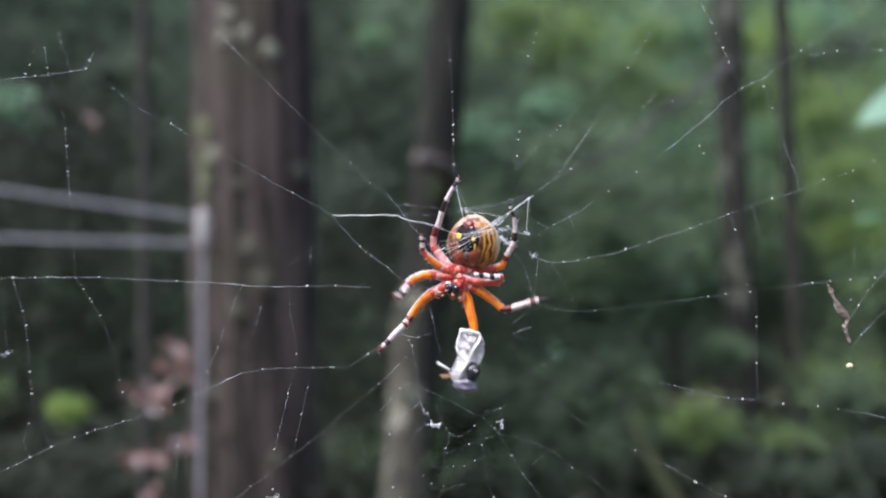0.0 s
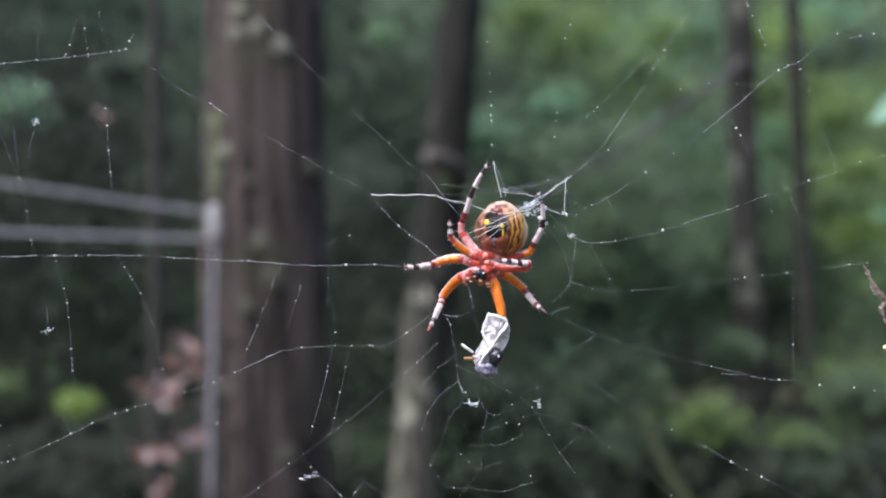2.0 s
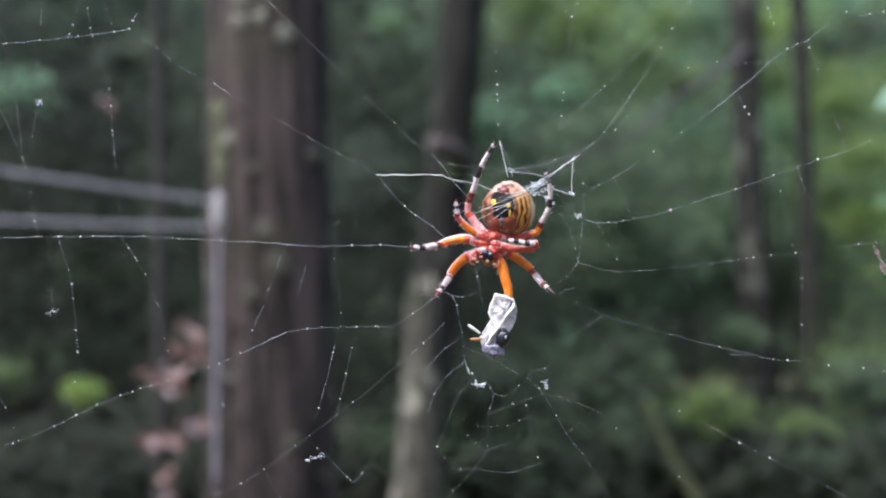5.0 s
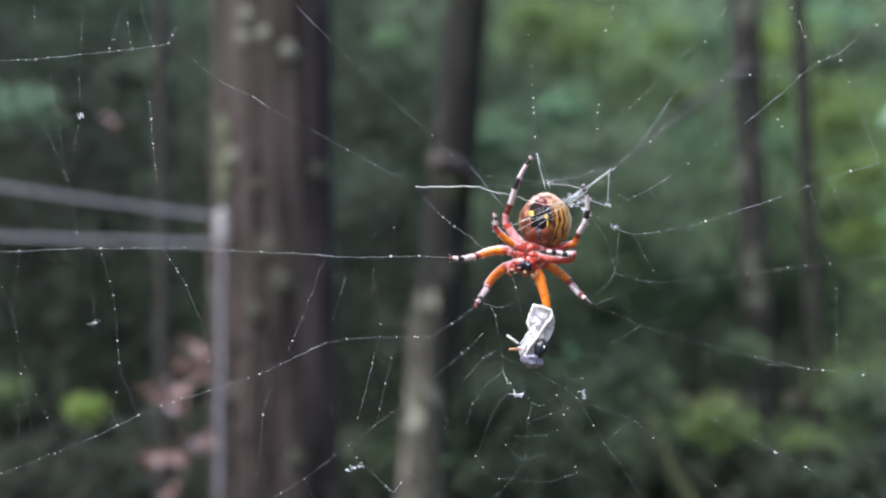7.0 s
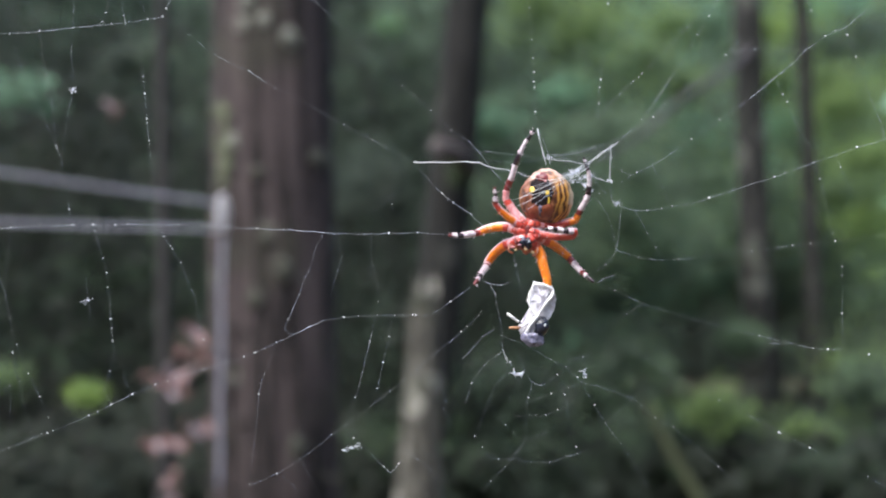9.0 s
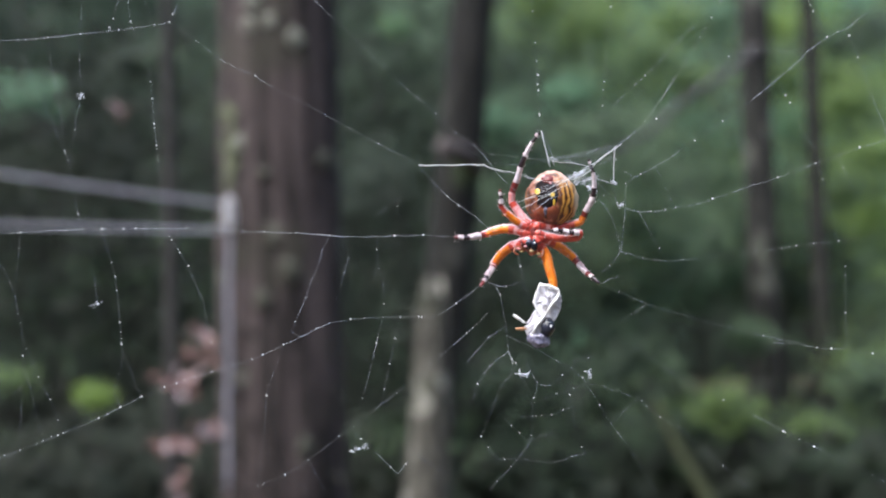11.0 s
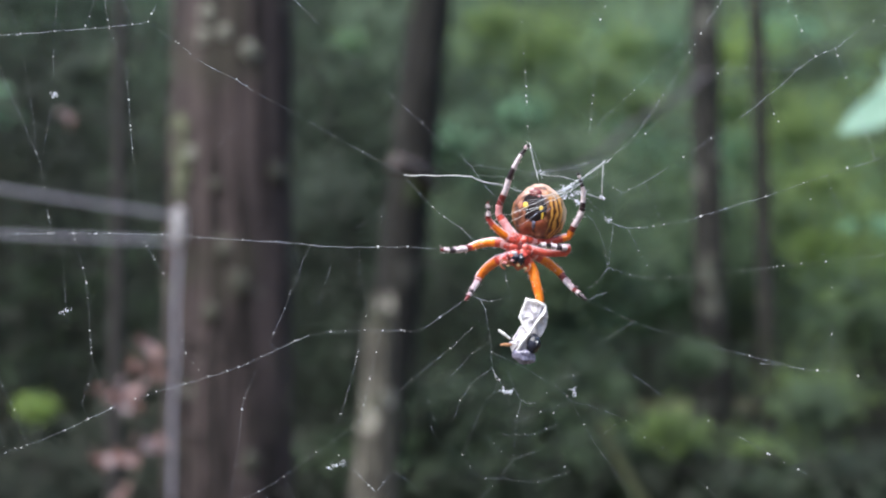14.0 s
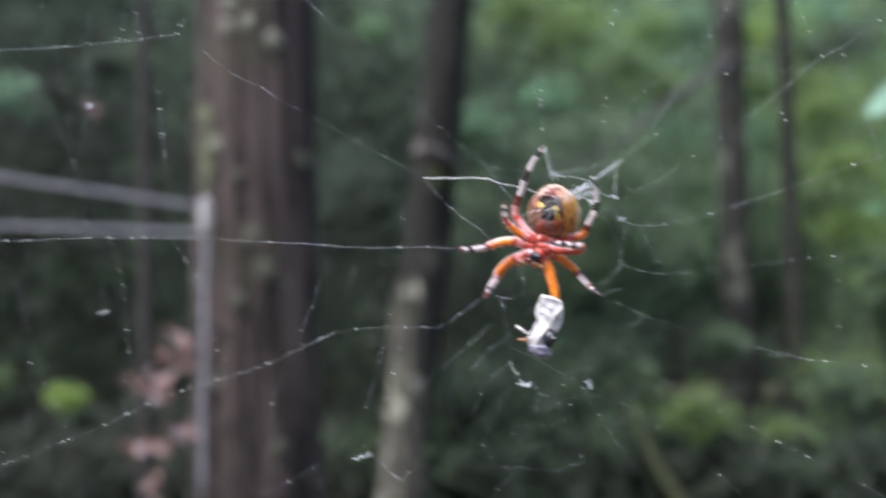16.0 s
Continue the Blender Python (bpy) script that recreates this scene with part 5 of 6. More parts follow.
strand([(-4.2, 13.7), (1.4, 13.5), (6.8, 14.3)], 0.04, SILK, 2, 0.12)
strand([(5.03, 19.60), (5.55, 16.90), (6.08, 14.53), (6.44, 13.10)], 0.07, SILK_BRIGHT, 2, 0.12)
strand([(5.13, 19.60), (5.84, 16.38), (6.35, 13.51)], 0.06, SILK_MAIN, 1, 0.12)
strand([(5.23, 19.39), (6.08, 17.42), (7.01, 14.75)], 0.05, SILK_MAIN, 2, 0.12)
strand([(6.78, 14.13), (10.57, 13.86), (12.83, 13.38)], 0.06, SILK_BRIGHT, 3, 0.13)
strand([(6.79, 14.33), (10.07, 14.27), (13.23, 13.18)], 0.05, SILK_MAIN, 2, 0.13)
strand([(6.80, 14.54), (11.66, 15.22), (15.87, 16.52), (18.18, 16.86)], 0.06, SILK_MAIN, 3, 0.13)
strand([(7.52, 14.85), (11.67, 15.63), (14.82, 16.40), (16.94, 17.16), (18.18, 16.86)], 0.045, SILK_MAIN, 3, 0.13)
strand([(7.0, 14.2), (11.1, 14.8), (15.3, 15.8), (18.3, 16.7)], 0.05, SILK, 3, 0.13)
strand([(12.82, 13.17), (15.26, 14.44), (18.11, 15.20)], 0.06, SILK_MAIN, 2, 0.13)
strand([(9.5, 13.5), (13.7, 14.4), (16.9, 15.8), (18.4, 16.8)], 0.05, SILK, 2, 0.13)
strand([(14.19, 13.70), (16.34, 15.49), (18.50, 16.87)], 0.06, SILK_BRIGHT, 2, 0.13)
strand([(18.18, 16.86), (17.99, 14.99), (17.80, 12.93), (17.69, 10.16)], 0.075, SILK_BRIGHT, 4, 0.15)
strand([(18.28, 16.76), (18.28, 14.48), (17.80, 10.37)], 0.05, SILK_MAIN, 2, 0.13)
strand([(14.41, 11.25), (16.15, 10.66), (17.69, 10.16)], 0.06, SILK_BRIGHT, 3, 0.15)
strand([(12.76, 11.54), (15.12, 10.85), (17.58, 10.06)], 0.05, SILK_MAIN, 2, 0.12)
strand([(12.53, 10.93), (15.09, 10.14), (17.41, 7.82)], 0.045, SILK_MAIN, 2, 0.12)
strand([(14.1, 8.5), (15.8, 8.1), (17.8, 6.7)], 0.05, SILK, 2, 0.12)
strand([(1.26, 7.12), (3.79, 8.23), (6.86, 9.66), (9.43, 10.59), (11.51, 11.32)], 0.06, SILK_BRIGHT, 1, 0.1, lift=6.2)
strand([(0.87, 7.52), (4.31, 8.84), (7.38, 10.07), (11.00, 11.52)], 0.06, SILK_MAIN, 1, 0.1, lift=6.2)
strand([(8.41, 10.38), (12.08, 12.76), (15.80, 14.96), (18.50, 16.87)], 0.06, SILK_BRIGHT, 1, 0.1, lift=6.2)
strand([(7.58, 9.87), (11.54, 12.24), (15.26, 14.54)], 0.06, SILK_MAIN, 1, 0.1, lift=6.2)
strand([(2.09, 8.82), (4.82, 9.34), (7.38, 10.37), (10.50, 11.82), (12.81, 12.97)], 0.05, SILK_MAIN, 1, 0.1, lift=6.2)
strand([(4.79, 7.94), (6.54, 9.15), (8.91, 10.08), (11.48, 10.31)], 0.05, SILK_MAIN, 1, 0.1, lift=6.2)
strand([(6.36, 10.06), (8.61, 10.48), (10.98, 10.81)], 0.05, SILK_BRIGHT, 1, 0.1, lift=6.2)
strand([(5.93, 9.25), (8.42, 10.88), (10.70, 11.52), (13.00, 12.36)], 0.05, SILK_MAIN, 1, 0.1, lift=6.2)
strand([(3.5, 10.7), (6.4, 11.2), (10.0, 11.5)], 0.05, SILK, 1, 0.1, lift=6.2)
strand([(9.42, 10.08), (12.00, 10.31), (14.41, 11.25)], 0.045, SILK_MAIN, 1, 0.1, lift=6.2)
strand([(9.24, 10.99), (11.33, 11.93), (13.65, 13.18)], 0.045, SILK_MAIN, 1, 0.1, lift=6.2)
strand([(1.3, 6.0), (3.5, 6.8), (5.5, 8.6)], 0.05, SILK, 1, 0.1, lift=6.2)

# outer lines of the far half
strand([(54.9, 35.0), (58.0, 37.1), (59.3, 38.0), (61.3, 39.0), (63.3, 39.7), (65.5, 41.5)], 0.08, SILK_MAIN, 3, 0.24, knots=0.85)
strand([(65.5, 41.5), (67.9, 43.3), (71.7, 45.7), (74.8, 47.9), (78.0, 50.0), (81.9, 52.5), (86.0, 55.7), (94.3, 61.7)], 0.05, SILK, 2, 0.22)
strand([(73.22, 44.75), (76.12, 45.27), (78.81, 45.78), (81.93, 46.06), (84.81, 46.22), (87.39, 46.01), (95.45, 45.03)], 0.06, SILK_MAIN, 3, 0.24)
strand([(82.4, 51.9), (83.1, 49.5), (83.7, 46.4)], 0.06, SILK_FAINT, 2, 0.2)
strand([(53.2, 56.5), (53.4, 55.2), (53.8, 54.0), (54.7, 51.9), (55.5, 49.1), (56.5, 46.1), (57.3, 43.1), (58.3, 40.2), (59.1, 38.3)], 0.05, SILK, 9, 0.22)
strand([(60.7, 52.8), (62.0, 49.8), (63.3, 46.8), (64.6, 43.8)], 0.07, SILK_FAINT, 3, 0.2)
strand([(63.3, 39.7), (63.5, 38.3), (64.6, 34.0), (65.7, 29.5), (66.7, 24.9), (67.9, 21.3)], 0.045, SILK, 5, 0.22)
strand([(67.9, 21.3), (68.2, 18.4)], 0.06, SILK_FAINT, 3, 0.22)
strand([(49.3, 28.8), (50.2, 26.6), (50.9, 25.2), (52.0, 22.0)], 0.045, SILK, 6, 0.24, knots=0.85)
strand([(52.0, 22.0), (52.9, 19.6), (54.7, 16.8)], 0.06, SILK_FAINT, 3, 0.2)
strand([(34.6, 7.3), (43.3, 10.1), (47.6, 11.4), (49.5, 12.1), (54.7, 14.0), (59.1, 15.5)], 0.055, SILK, 5, 0.28, knots=0.85)
strand([(59.1, 15.5), (63.0, 16.9), (68.2, 18.4)], 0.07, SILK_FAINT, 3, 0.3, knots=0.85)
strand([(68.2, 18.4), (73.0, 20.5), (78.7, 22.2), (82.9, 24.0), (90.2, 26.4)], 0.06, SILK_FAINT, 4, 0.26, knots=0.85)
strand([(78.6, 22.4), (78.1, 16.5), (78.4, 15.4), (78.0, 10.1)], 0.045, SILK, 7, 0.26, knots=0.85)
strand([(78.0, 10.1), (77.4, 4.9), (76.4, 1.9)], 0.045, SILK, 4, 0.22)
strand([(76.4, 1.9), (76.4, -1.4), (76.3, -4.5)], 0.055, SILK, 5, 0.24, knots=0.85)
strand([(59.1, 15.4), (59.7, 13.2), (60.6, 10.6), (61.4, 9.0)], 0.07, SILK_FAINT, 3, 0.22)
strand([(33.8, -2.9), (42.9, -1.8), (50.3, -0.8), (53.5, -0.4), (58.0, -0.0), (64.1, 0.8)], 0.06, SILK_FAINT, 4, 0.24, knots=0.85)
strand([(64.1, 0.8), (69.5, 1.6), (72.2, 1.9)], 0.08, SILK_FAINT, 3, 0.22)
strand([(72.2, 1.9), (76.5, 2.2), (81.1, 2.5), (90.0, 3.6)], 0.055, SILK, 5, 0.26, knots=0.85)
strand([(76.34, -4.51), (77.82, -2.44), (79.56, 0.15), (82.18, 2.76), (88.22, 8.54)], 0.05, SILK_MAIN, 3, 0.24, knots=0.85)
strand([(76.5, -9.7), (78.1, -7.6), (80.9, -5.0), (86.5, 0.1)], 0.06, SILK, 3, 0.2)
strand([(59.0, -0.0), (59.0, -4.5), (58.9, -8.1), (58.8, -12.7), (58.9, -19.0)], 0.055, SILK_FAINT, 3, 0.2)
strand([(50.0, -18.0), (53.6, -18.8), (56.2, -19.0), (58.9, -19.0)], 0.055, SILK, 4, 0.3, knots=0.85)
strand([(58.9, -19.0), (63.6, -19.9), (69.9, -20.4), (74.5, -21.0)], 0.06, SILK_FAINT, 3, 0.26, knots=0.85)
strand([(74.49, -21.03), (78.95, -21.69), (80.55, -22.12), (89.10, -24.06)], 0.06, SILK_MAIN, 5, 0.28, knots=0.85)
strand([(45.8, -17.9), (50.0, -18.0)], 0.06, SILK_FAINT, 2, 0.2)
strand([(44.1, -31.6), (48.0, -33.8), (50.6, -35.1), (53.3, -36.4), (57.9, -38.7)], 0.055, SILK_FAINT, 3, 0.26, knots=0.85)
strand([(57.9, -38.7), (64.0, -41.7), (69.5, -44.7)], 0.06, SILK_FAINT, 3, 0.24, knots=0.85)
strand([(62.7, -34.7), (63.4, -36.6)], 0.05, SILK_FAINT, 3, 0.22)
# bright threads crossing the belly and the hub
strand([(0.85, 5.63), (3.77, 7.13), (7.35, 9.06), (10.98, 10.81), (13.21, 12.56)], 0.05, SILK_BRIGHT, 1, 0.1, lift=6.2)
strand([(1.74, 4.73), (4.77, 6.64), (8.59, 9.67)], 0.05, SILK_MAIN, 1, 0.1, lift=6.2)
strand([(0.06, 6.62), (2.27, 7.42), (5.51, 8.14)], 0.045, SILK_BRIGHT, 1, 0.1, lift=6.2)
strand([(2.74, 5.14), (5.28, 7.14), (8.15, 8.16)], 0.05, SILK_MAIN, 1, 0.1, lift=6.2)
strand([(1.34, 11.43), (3.54, 10.54), (6.36, 10.06), (9.44, 10.89)], 0.045, SILK_BRIGHT, 1, 0.1, lift=6.2)
strand([(5.40, 12.28), (7.60, 10.88), (9.39, 9.07)], 0.05, SILK_MAIN, 1, 0.1, lift=6.2)
strand([(9.97, 11.31), (11.74, 11.94), (13.23, 13.18)], 0.05, SILK_BRIGHT, 1, 0.1, lift=1.0)
strand([(10.46, 10.60), (12.76, 11.44), (14.61, 11.05), (17.53, 11.28)], 0.05, SILK_MAIN, 1, 0.1, lift=1.0)
strand([(13.01, 12.77), (14.72, 13.92), (16.44, 15.38), (18.40, 16.97)], 0.05, SILK_BRIGHT, 1, 0.1, lift=1.0)
strand([(13.20, 12.26), (15.33, 13.62), (16.82, 14.46), (18.21, 15.20)], 0.045, SILK_MAIN, 1, 0.1, lift=1.0)
strand([(14.45, 12.48), (16.17, 11.17), (17.28, 10.26)], 0.05, SILK, 1, 0.1, lift=1.0)
tuft([(9.4, 10.8), (11.5, 11.8), (12.8, 12.6)], 14, 0.3, 0.07)
tuft([(10.4, 10.1), (12.5, 10.8), (14.2, 11.4)], 12, 0.28, 0.065)
tuft([(12.3, 10.1), (13.5, 9.1), (14.3, 8.5)], 12, 0.25, 0.08)
tuft([(0.9, -22.8), (1.1, -23.2), (1.9, -23.2), (2.4, -22.8)], 9, 0.1, 0.085)
tuft([(13.0, -22.4), (13.3, -23.7)], 14, 0.1, 0.09)
tuft([(17.3, 10.4), (18.0, 10.1)], 8, 0.22, 0.07)
tuft([(-28.6, -36.7), (-27.3, -36.2), (-25.6, -35.5)], 9, 0.22, 0.06)
tuft([(-78.1, 25.9), (-77.8, 26.7), (-77.1, 26.2)], 8, 0.22, 0.06)
tuft([(-73.4, -10.8), (-72.3, -10.5)], 10, 0.18, 0.05)
tuft([(18.2, 6.5), (19.1, 6.2)], 8, 0.3, 0.05)
tuft([(6.5, 14.1), (7.1, 14.7)], 8, 0.3, 0.05)

# ---------------------------------------------------------------- the spider
spider = tagged(new("spider"), "orange orb-weaver spider with banded legs hanging head down", "spider")


def abdomen():
    """Egg-shaped abdomen, belly to the front: dark middle field, yellow spots, ribbed tawny flanks."""
    c = Vector((4.5, 4.6, 8.0))
    rx, ry, rz = 4.75, 5.0, 5.3
    verts, faces, slots = [], [], []
    rings, sides = 40, 56
    for i in range(rings + 1):
        th = math.pi * i / rings
        for k in range(sides):
            a = 2 * math.pi * k / sides
            d = Vector((math.sin(th) * math.cos(a), -math.cos(th), math.sin(th) * math.sin(a)))
            s = 1 + 0.012 * math.sin(a * 18) * math.sin(th) ** 2 + 0.02 * noise.noise(d * 3)
            s *= 1 - 0.06 * max(0, d.z) ** 2 - 0.05 * max(0, -d.y) ** 4
            verts.append((c + Vector((d.x * rx * (1 - 0.24 * max(0, d.z) ** 1.5), d.y * ry, d.z * rz)) * s) * MM)
    for i in range(rings):
        for k in range(sides):
            a, b = i * sides + k, i * sides + (k + 1) % sides
            faces.append((a, b, b + sides, a + sides))
    return part("abdomen", mesh_of(verts, faces, [ABDOMEN]), spider, "tawny ribbed abdomen with a dark belly field")


def abdomen_material():
    """Tawny flanks with fine dark creases, a dusky pinkish belly."""
    m, n, l, p = material("tawny_abdomen")
    co, mp = n.new("ShaderNodeTexCoord"), n.new("ShaderNodeMapping")
    mp.inputs["Location"].default_value = (-0.0027, 0, -0.0074)
    l.new(co.outputs["Object"], mp.inputs["Vector"])
    sp = n.new("ShaderNodeSeparateXYZ")
    l.new(mp.outputs["Vector"], sp.inputs[0])
    ab = n.new("ShaderNodeMath")
    ab.operation = 'ABSOLUTE'
    l.new(sp.outputs["X"], ab.inputs[0])
    sc = n.new("ShaderNodeMath")
    sc.operation = 'MULTIPLY'
    sc.inputs[1].default_value = 1 / 0.0047
    l.new(ab.outputs[0], sc.inputs[0])
    sy = n.new("ShaderNodeMath")
    sy.operation = 'SUBTRACT'
    sy.inputs[0].default_value = 0.0046
    l.new(sp.outputs["Y"], sy.inputs[1])
    lon = n.new("ShaderNodeMath")
    lon.operation = 'ARCTAN2'
    l.new(sp.outputs["X"], lon.inputs[0])
    l.new(sy.outputs[0], lon.inputs[1])
    zz = n.new("ShaderNodeMath")
    zz.operation = 'MULTIPLY'
    zz.inputs[1].default_value = 130
    l.new(sp.outputs["Z"], zz.inputs[0])
    cmb = n.new("ShaderNodeCombineXYZ")
    l.new(lon.outputs[0], cmb.inputs[0])
    l.new(zz.outputs[0], cmb.inputs[1])
    wave = n.new("ShaderNodeTexWave")
    wave.bands_direction = 'X'
    wave.inputs["Scale"].default_value = 1.7
    wave.inputs["Distortion"].default_value = 6.0
    wave.inputs["Detail"].default_value = 3
    wave.inputs["Detail Scale"].default_value = 2.2
    l.new(cmb.outputs[0], wave.inputs["Vector"])
    flank = ramp(n, [(0.08, (0.05, 0.016, 0.007)), (0.32, (0.27, 0.09, 0.02)), (0.6, (0.54, 0.235, 0.03)), (1.0, (0.68, 0.37, 0.09))])
    l.new(wave.outputs["Fac"], flank.inputs["Fac"])
    belly = n.new("ShaderNodeTexNoise")
    belly.inputs["Scale"].default_value = 850
    l.new(co.outputs["Object"], belly.inputs["Vector"])
    bc = ramp(n, [(0.36, (0.05, 0.018, 0.012)), (0.5, (0.2, 0.07, 0.035)), (0.64, (0.46, 0.19, 0.11))])
    l.new(belly.outputs["Fac"], bc.inputs["Fac"])
    fac = ramp(n, [(0.5, (0, 0, 0)), (0.74, (1, 1, 1))])
    l.new(sc.outputs[0], fac.inputs["Fac"])
    mix = n.new("ShaderNodeMix")
    mix.data_type = 'RGBA'
    l.new(fac.outputs["Color"], mix.inputs["Factor"])
    l.new(bc.outputs["Color"], mix.inputs["A"])
    l.new(flank.outputs["Color"], mix.inputs["B"])
    rise = n.new("ShaderNodeMath")
    rise.operation = 'MULTIPLY_ADD'
    rise.inputs[1].default_value, rise.inputs[2].default_value = 90, -0.1
    l.new(sp.outputs["Z"], rise.inputs[0])
    flecks = n.new("ShaderNodeTexNoise")
    flecks.inputs["Scale"].default_value, flecks.inputs["Detail"].default_value = 620, 3
    l.new(co.outputs["Object"], flecks.inputs["Vector"])
    both = n.new("ShaderNodeMath")
    l.new(rise.outputs[0], both.inputs[0])
    l.new(flecks.outputs["Fac"], both.inputs[1])
    pick = ramp(n, [(0.7, (0, 0, 0)), (0.86, (1, 1, 1))])
    l.new(both.outputs[0], pick.inputs["Fac"])
    pale = n.new("ShaderNodeMix")
    pale.data_type = 'RGBA'
    l.new(pick.outputs["Color"], pale.inputs["Factor"])
    l.new(mix.outputs["Result"], pale.inputs["A"])
    pale.inputs["B"].default_value = (0.62, 0.42, 0.33, 1)
    # whitish rim far round the flank
    rim = ramp(n, [(0.9, (0, 0, 0)), (1.0, (1, 1, 1))])
    far = n.new("ShaderNodeMath")
    far.operation = 'MULTIPLY'
    far.inputs[1].default_value = 0.8
    l.new(sc.outputs[0], far.inputs[0])
    l.new(far.outputs[0], rim.inputs["Fac"])
    edge = n.new("ShaderNodeMix")
    edge.data_type = 'RGBA'
    l.new(rim.outputs["Color"], edge.inputs["Factor"])
    l.new(pale.outputs["Result"], edge.inputs["A"])
    edge.inputs["B"].default_value = (0.62, 0.5, 0.36, 1)
    l.new(edge.outputs["Result"], p.inputs["Base Color"])
    p.inputs["Roughness"].default_value = 0.42
    b = n.new("ShaderNodeBump")
    b.inputs["Strength"].default_value, b.inputs["Distance"].default_value = 0.4, 0.0002
    l.new(wave.outputs["Fac"], b.inputs["Height"])
    l.new(b.outputs["Normal"], p.inputs["Normal"])
    return m


ABDOMEN = abdomen_material()
belly = abdomen()


def on_belly(x, z, rx, rz, mat, name, label, bulk=0.35, ragged=0.0):
    """A low patch lying on the belly's curve."""
    c = Vector((4.5, 4.6, 8.0))
    n, verts, faces = 20, [], []
    for s, lift in ((1.0, -0.02), (0.75, 0.5 * bulk), (0.3, bulk)):
        for k in range(n):
            a = 2 * math.pi * k / n
            w = 1 + ragged * noise.noise((math.cos(a) * 2 + x, math.sin(a) * 2, z))
            px, pz = x + rx * s * w * math.cos(a), z + rz * s * w * math.sin(a)
            q = 1 - ((px - c.x) / 4.75) ** 2 - ((pz - c.z) / 5.3) ** 2
            verts.append(Vector((px, c.y - 4.82 * math.sqrt(max(q, 0.02)) - lift * 0.5 - 0.02, pz)) * MM)
    for r in range(2):
        for k in range(n):
            a, b = r * n + k, r * n + (k + 1) % n
            faces.append((a, b, b + n, a + n))
    faces.append(tuple(range(2 * n, 3 * n)))
    return part(name, mesh_of(verts, faces, [mat]), belly, label)


on_belly(3.2, 8.6, 1.85, 2.9, BELLY_BLACK, "belly_mark", "black field on the belly", 0.2, 0.3)
on_belly(3.4, 11.3, 0.95, 0.8, MAROON, "spinneret", "dark maroon knob of spinnerets", 0.9, 0.3)
on_belly(2.9, 11.75, 0.3, 0.3, PINK, "spinneret", "pale tip of a spinneret", 1.2, 0.3)
on_belly(3.9, 10.6, 0.28, 0.25, PINK, "spinneret", "pale tip of a spinneret", 1.0, 0.3)
on_belly(1.75, 9.1, 0.46, 0.58, YELLOW, "yellow_mark", "small yellow belly spot", 0.25)
on_belly(4.2, 8.55, 0.5, 0.5, YELLOW, "yellow_mark", "small yellow belly spot", 0.25)
on_belly(4.5, 7.3, 0.22, 0.7, YELLOW, "yellow_mark", "small yellow belly spot", 0.2)
on_belly(2.0, 5.3, 1.0, 1.3, MAROON_RED, "belly_plate", "reddish lobe at the front of the belly", 0.6, 0.3)
on_belly(4.3, 5.4, 1.2, 1.3, MAROON_RED, "belly_plate", "reddish lobe at the front of the belly", 0.6, 0.3)
on_belly(3.1, 5.7, 0.45, 0.8, INSECT_BLUE, "belly_plate", "greyish pink strip between the lobes", 0.4, 0.3)


def blob(name, centre, r, squash, mat, parent, label="", rough=0.05):
    v, f = ball((0, 0, 0), r, 14, 20, squash)
    v = [(Vector(centre) + p * (1 + rough * noise.noise(p * 2.2 + Vector(centre)))) * MM for p in v]
    return part(name, mesh_of(v, f, [mat]), parent, label)


thorax = blob("cephalothorax", (0.9, 3.2, 1.3), 2.1, (1.0, 0.7, 1.4), RED, spider, "red-orange head and breast")
blob("sternum", (1.1, 1.7, 2.0), 0.75, (0.8, 0.5, 1.5), MAROON, thorax, "dark breast plate")
blob("chelicera", (0.05, 1.35, 0.0), 0.85, (0.8, 0.7, 1.1), INSECT_BLACK, thorax, "glossy dark jaw", 0.3)
blob("chelicera", (1.15, 1.35, -0.1), 0.95, (0.75, 0.7, 1.15), INSECT_BLACK, thorax, "glossy dark jaw", 0.2)
blob("fang_base", (-0.8, 1.9, -0.6), 0.75, (0.9, 0.7, 1.0), MAROON_RED, thorax, "rusty base of a fang", 0.3)
blob("fang_base", (0.9, 1.7, -1.2), 0.85, (1.0, 0.7, 0.9), MAROON_RED, thorax, "rusty base of a fang", 0.3)
# pale mouth edges; the TUFT and INSECT_BLUE blobs are shaped glints on the jaws
for x, y, z, r, wide, skin in ((2.0, 1.35, 0.45, 0.34, 1.0, WHITE), (0.7, 1.1, -1.2, 0.24, 1.5, CREAM), (0.0, 1.05, 0.95, 0.3, 1.6, TUFT), (1.9, 1.4, -1.7, 0.26, 1.2, CREAM), (0.3, 0.75, 0.5, 0.26, 1.3, INSECT_BLUE), (1.2, 0.7, 0.2, 0.2, 1.0, TUFT), (-0.4, 0.8, -0.4, 0.2, 1.5, PINK), (-1.6, 1.5, -0.8, 0.3, 1.4, PINK), (-1.0, 1.3, -1.3, 0.2, 1.6, CREAM)):
    blob("lip_glint", (x, y, z), r, (wide, 0.5, 0.8), skin, thorax, "pale mouth edge and shaped glint", 0.35)
for pts in ([(2.0, 2.2, -0.3), (2.75, 1.4, -1.1), (2.5, 1.0, -2.0), (1.75, 1.0, -2.3)], [(-1.47, 2.2, -0.29), (-2.25, 1.5, -0.88), (-2.15, 1.2, -1.57), (-1.47, 1.2, -1.86)]):
    line = glide([Vector(p) for p in pts], 0.3)
    v, f = tube([p * MM for p in line], [(0.24 - 0.1 * k / len(line)) * MM for k in range(len(line))], 10)
    part("pedipalp", mesh_of(v, f, [MAROON_RED]), thorax, "short orange feeler")


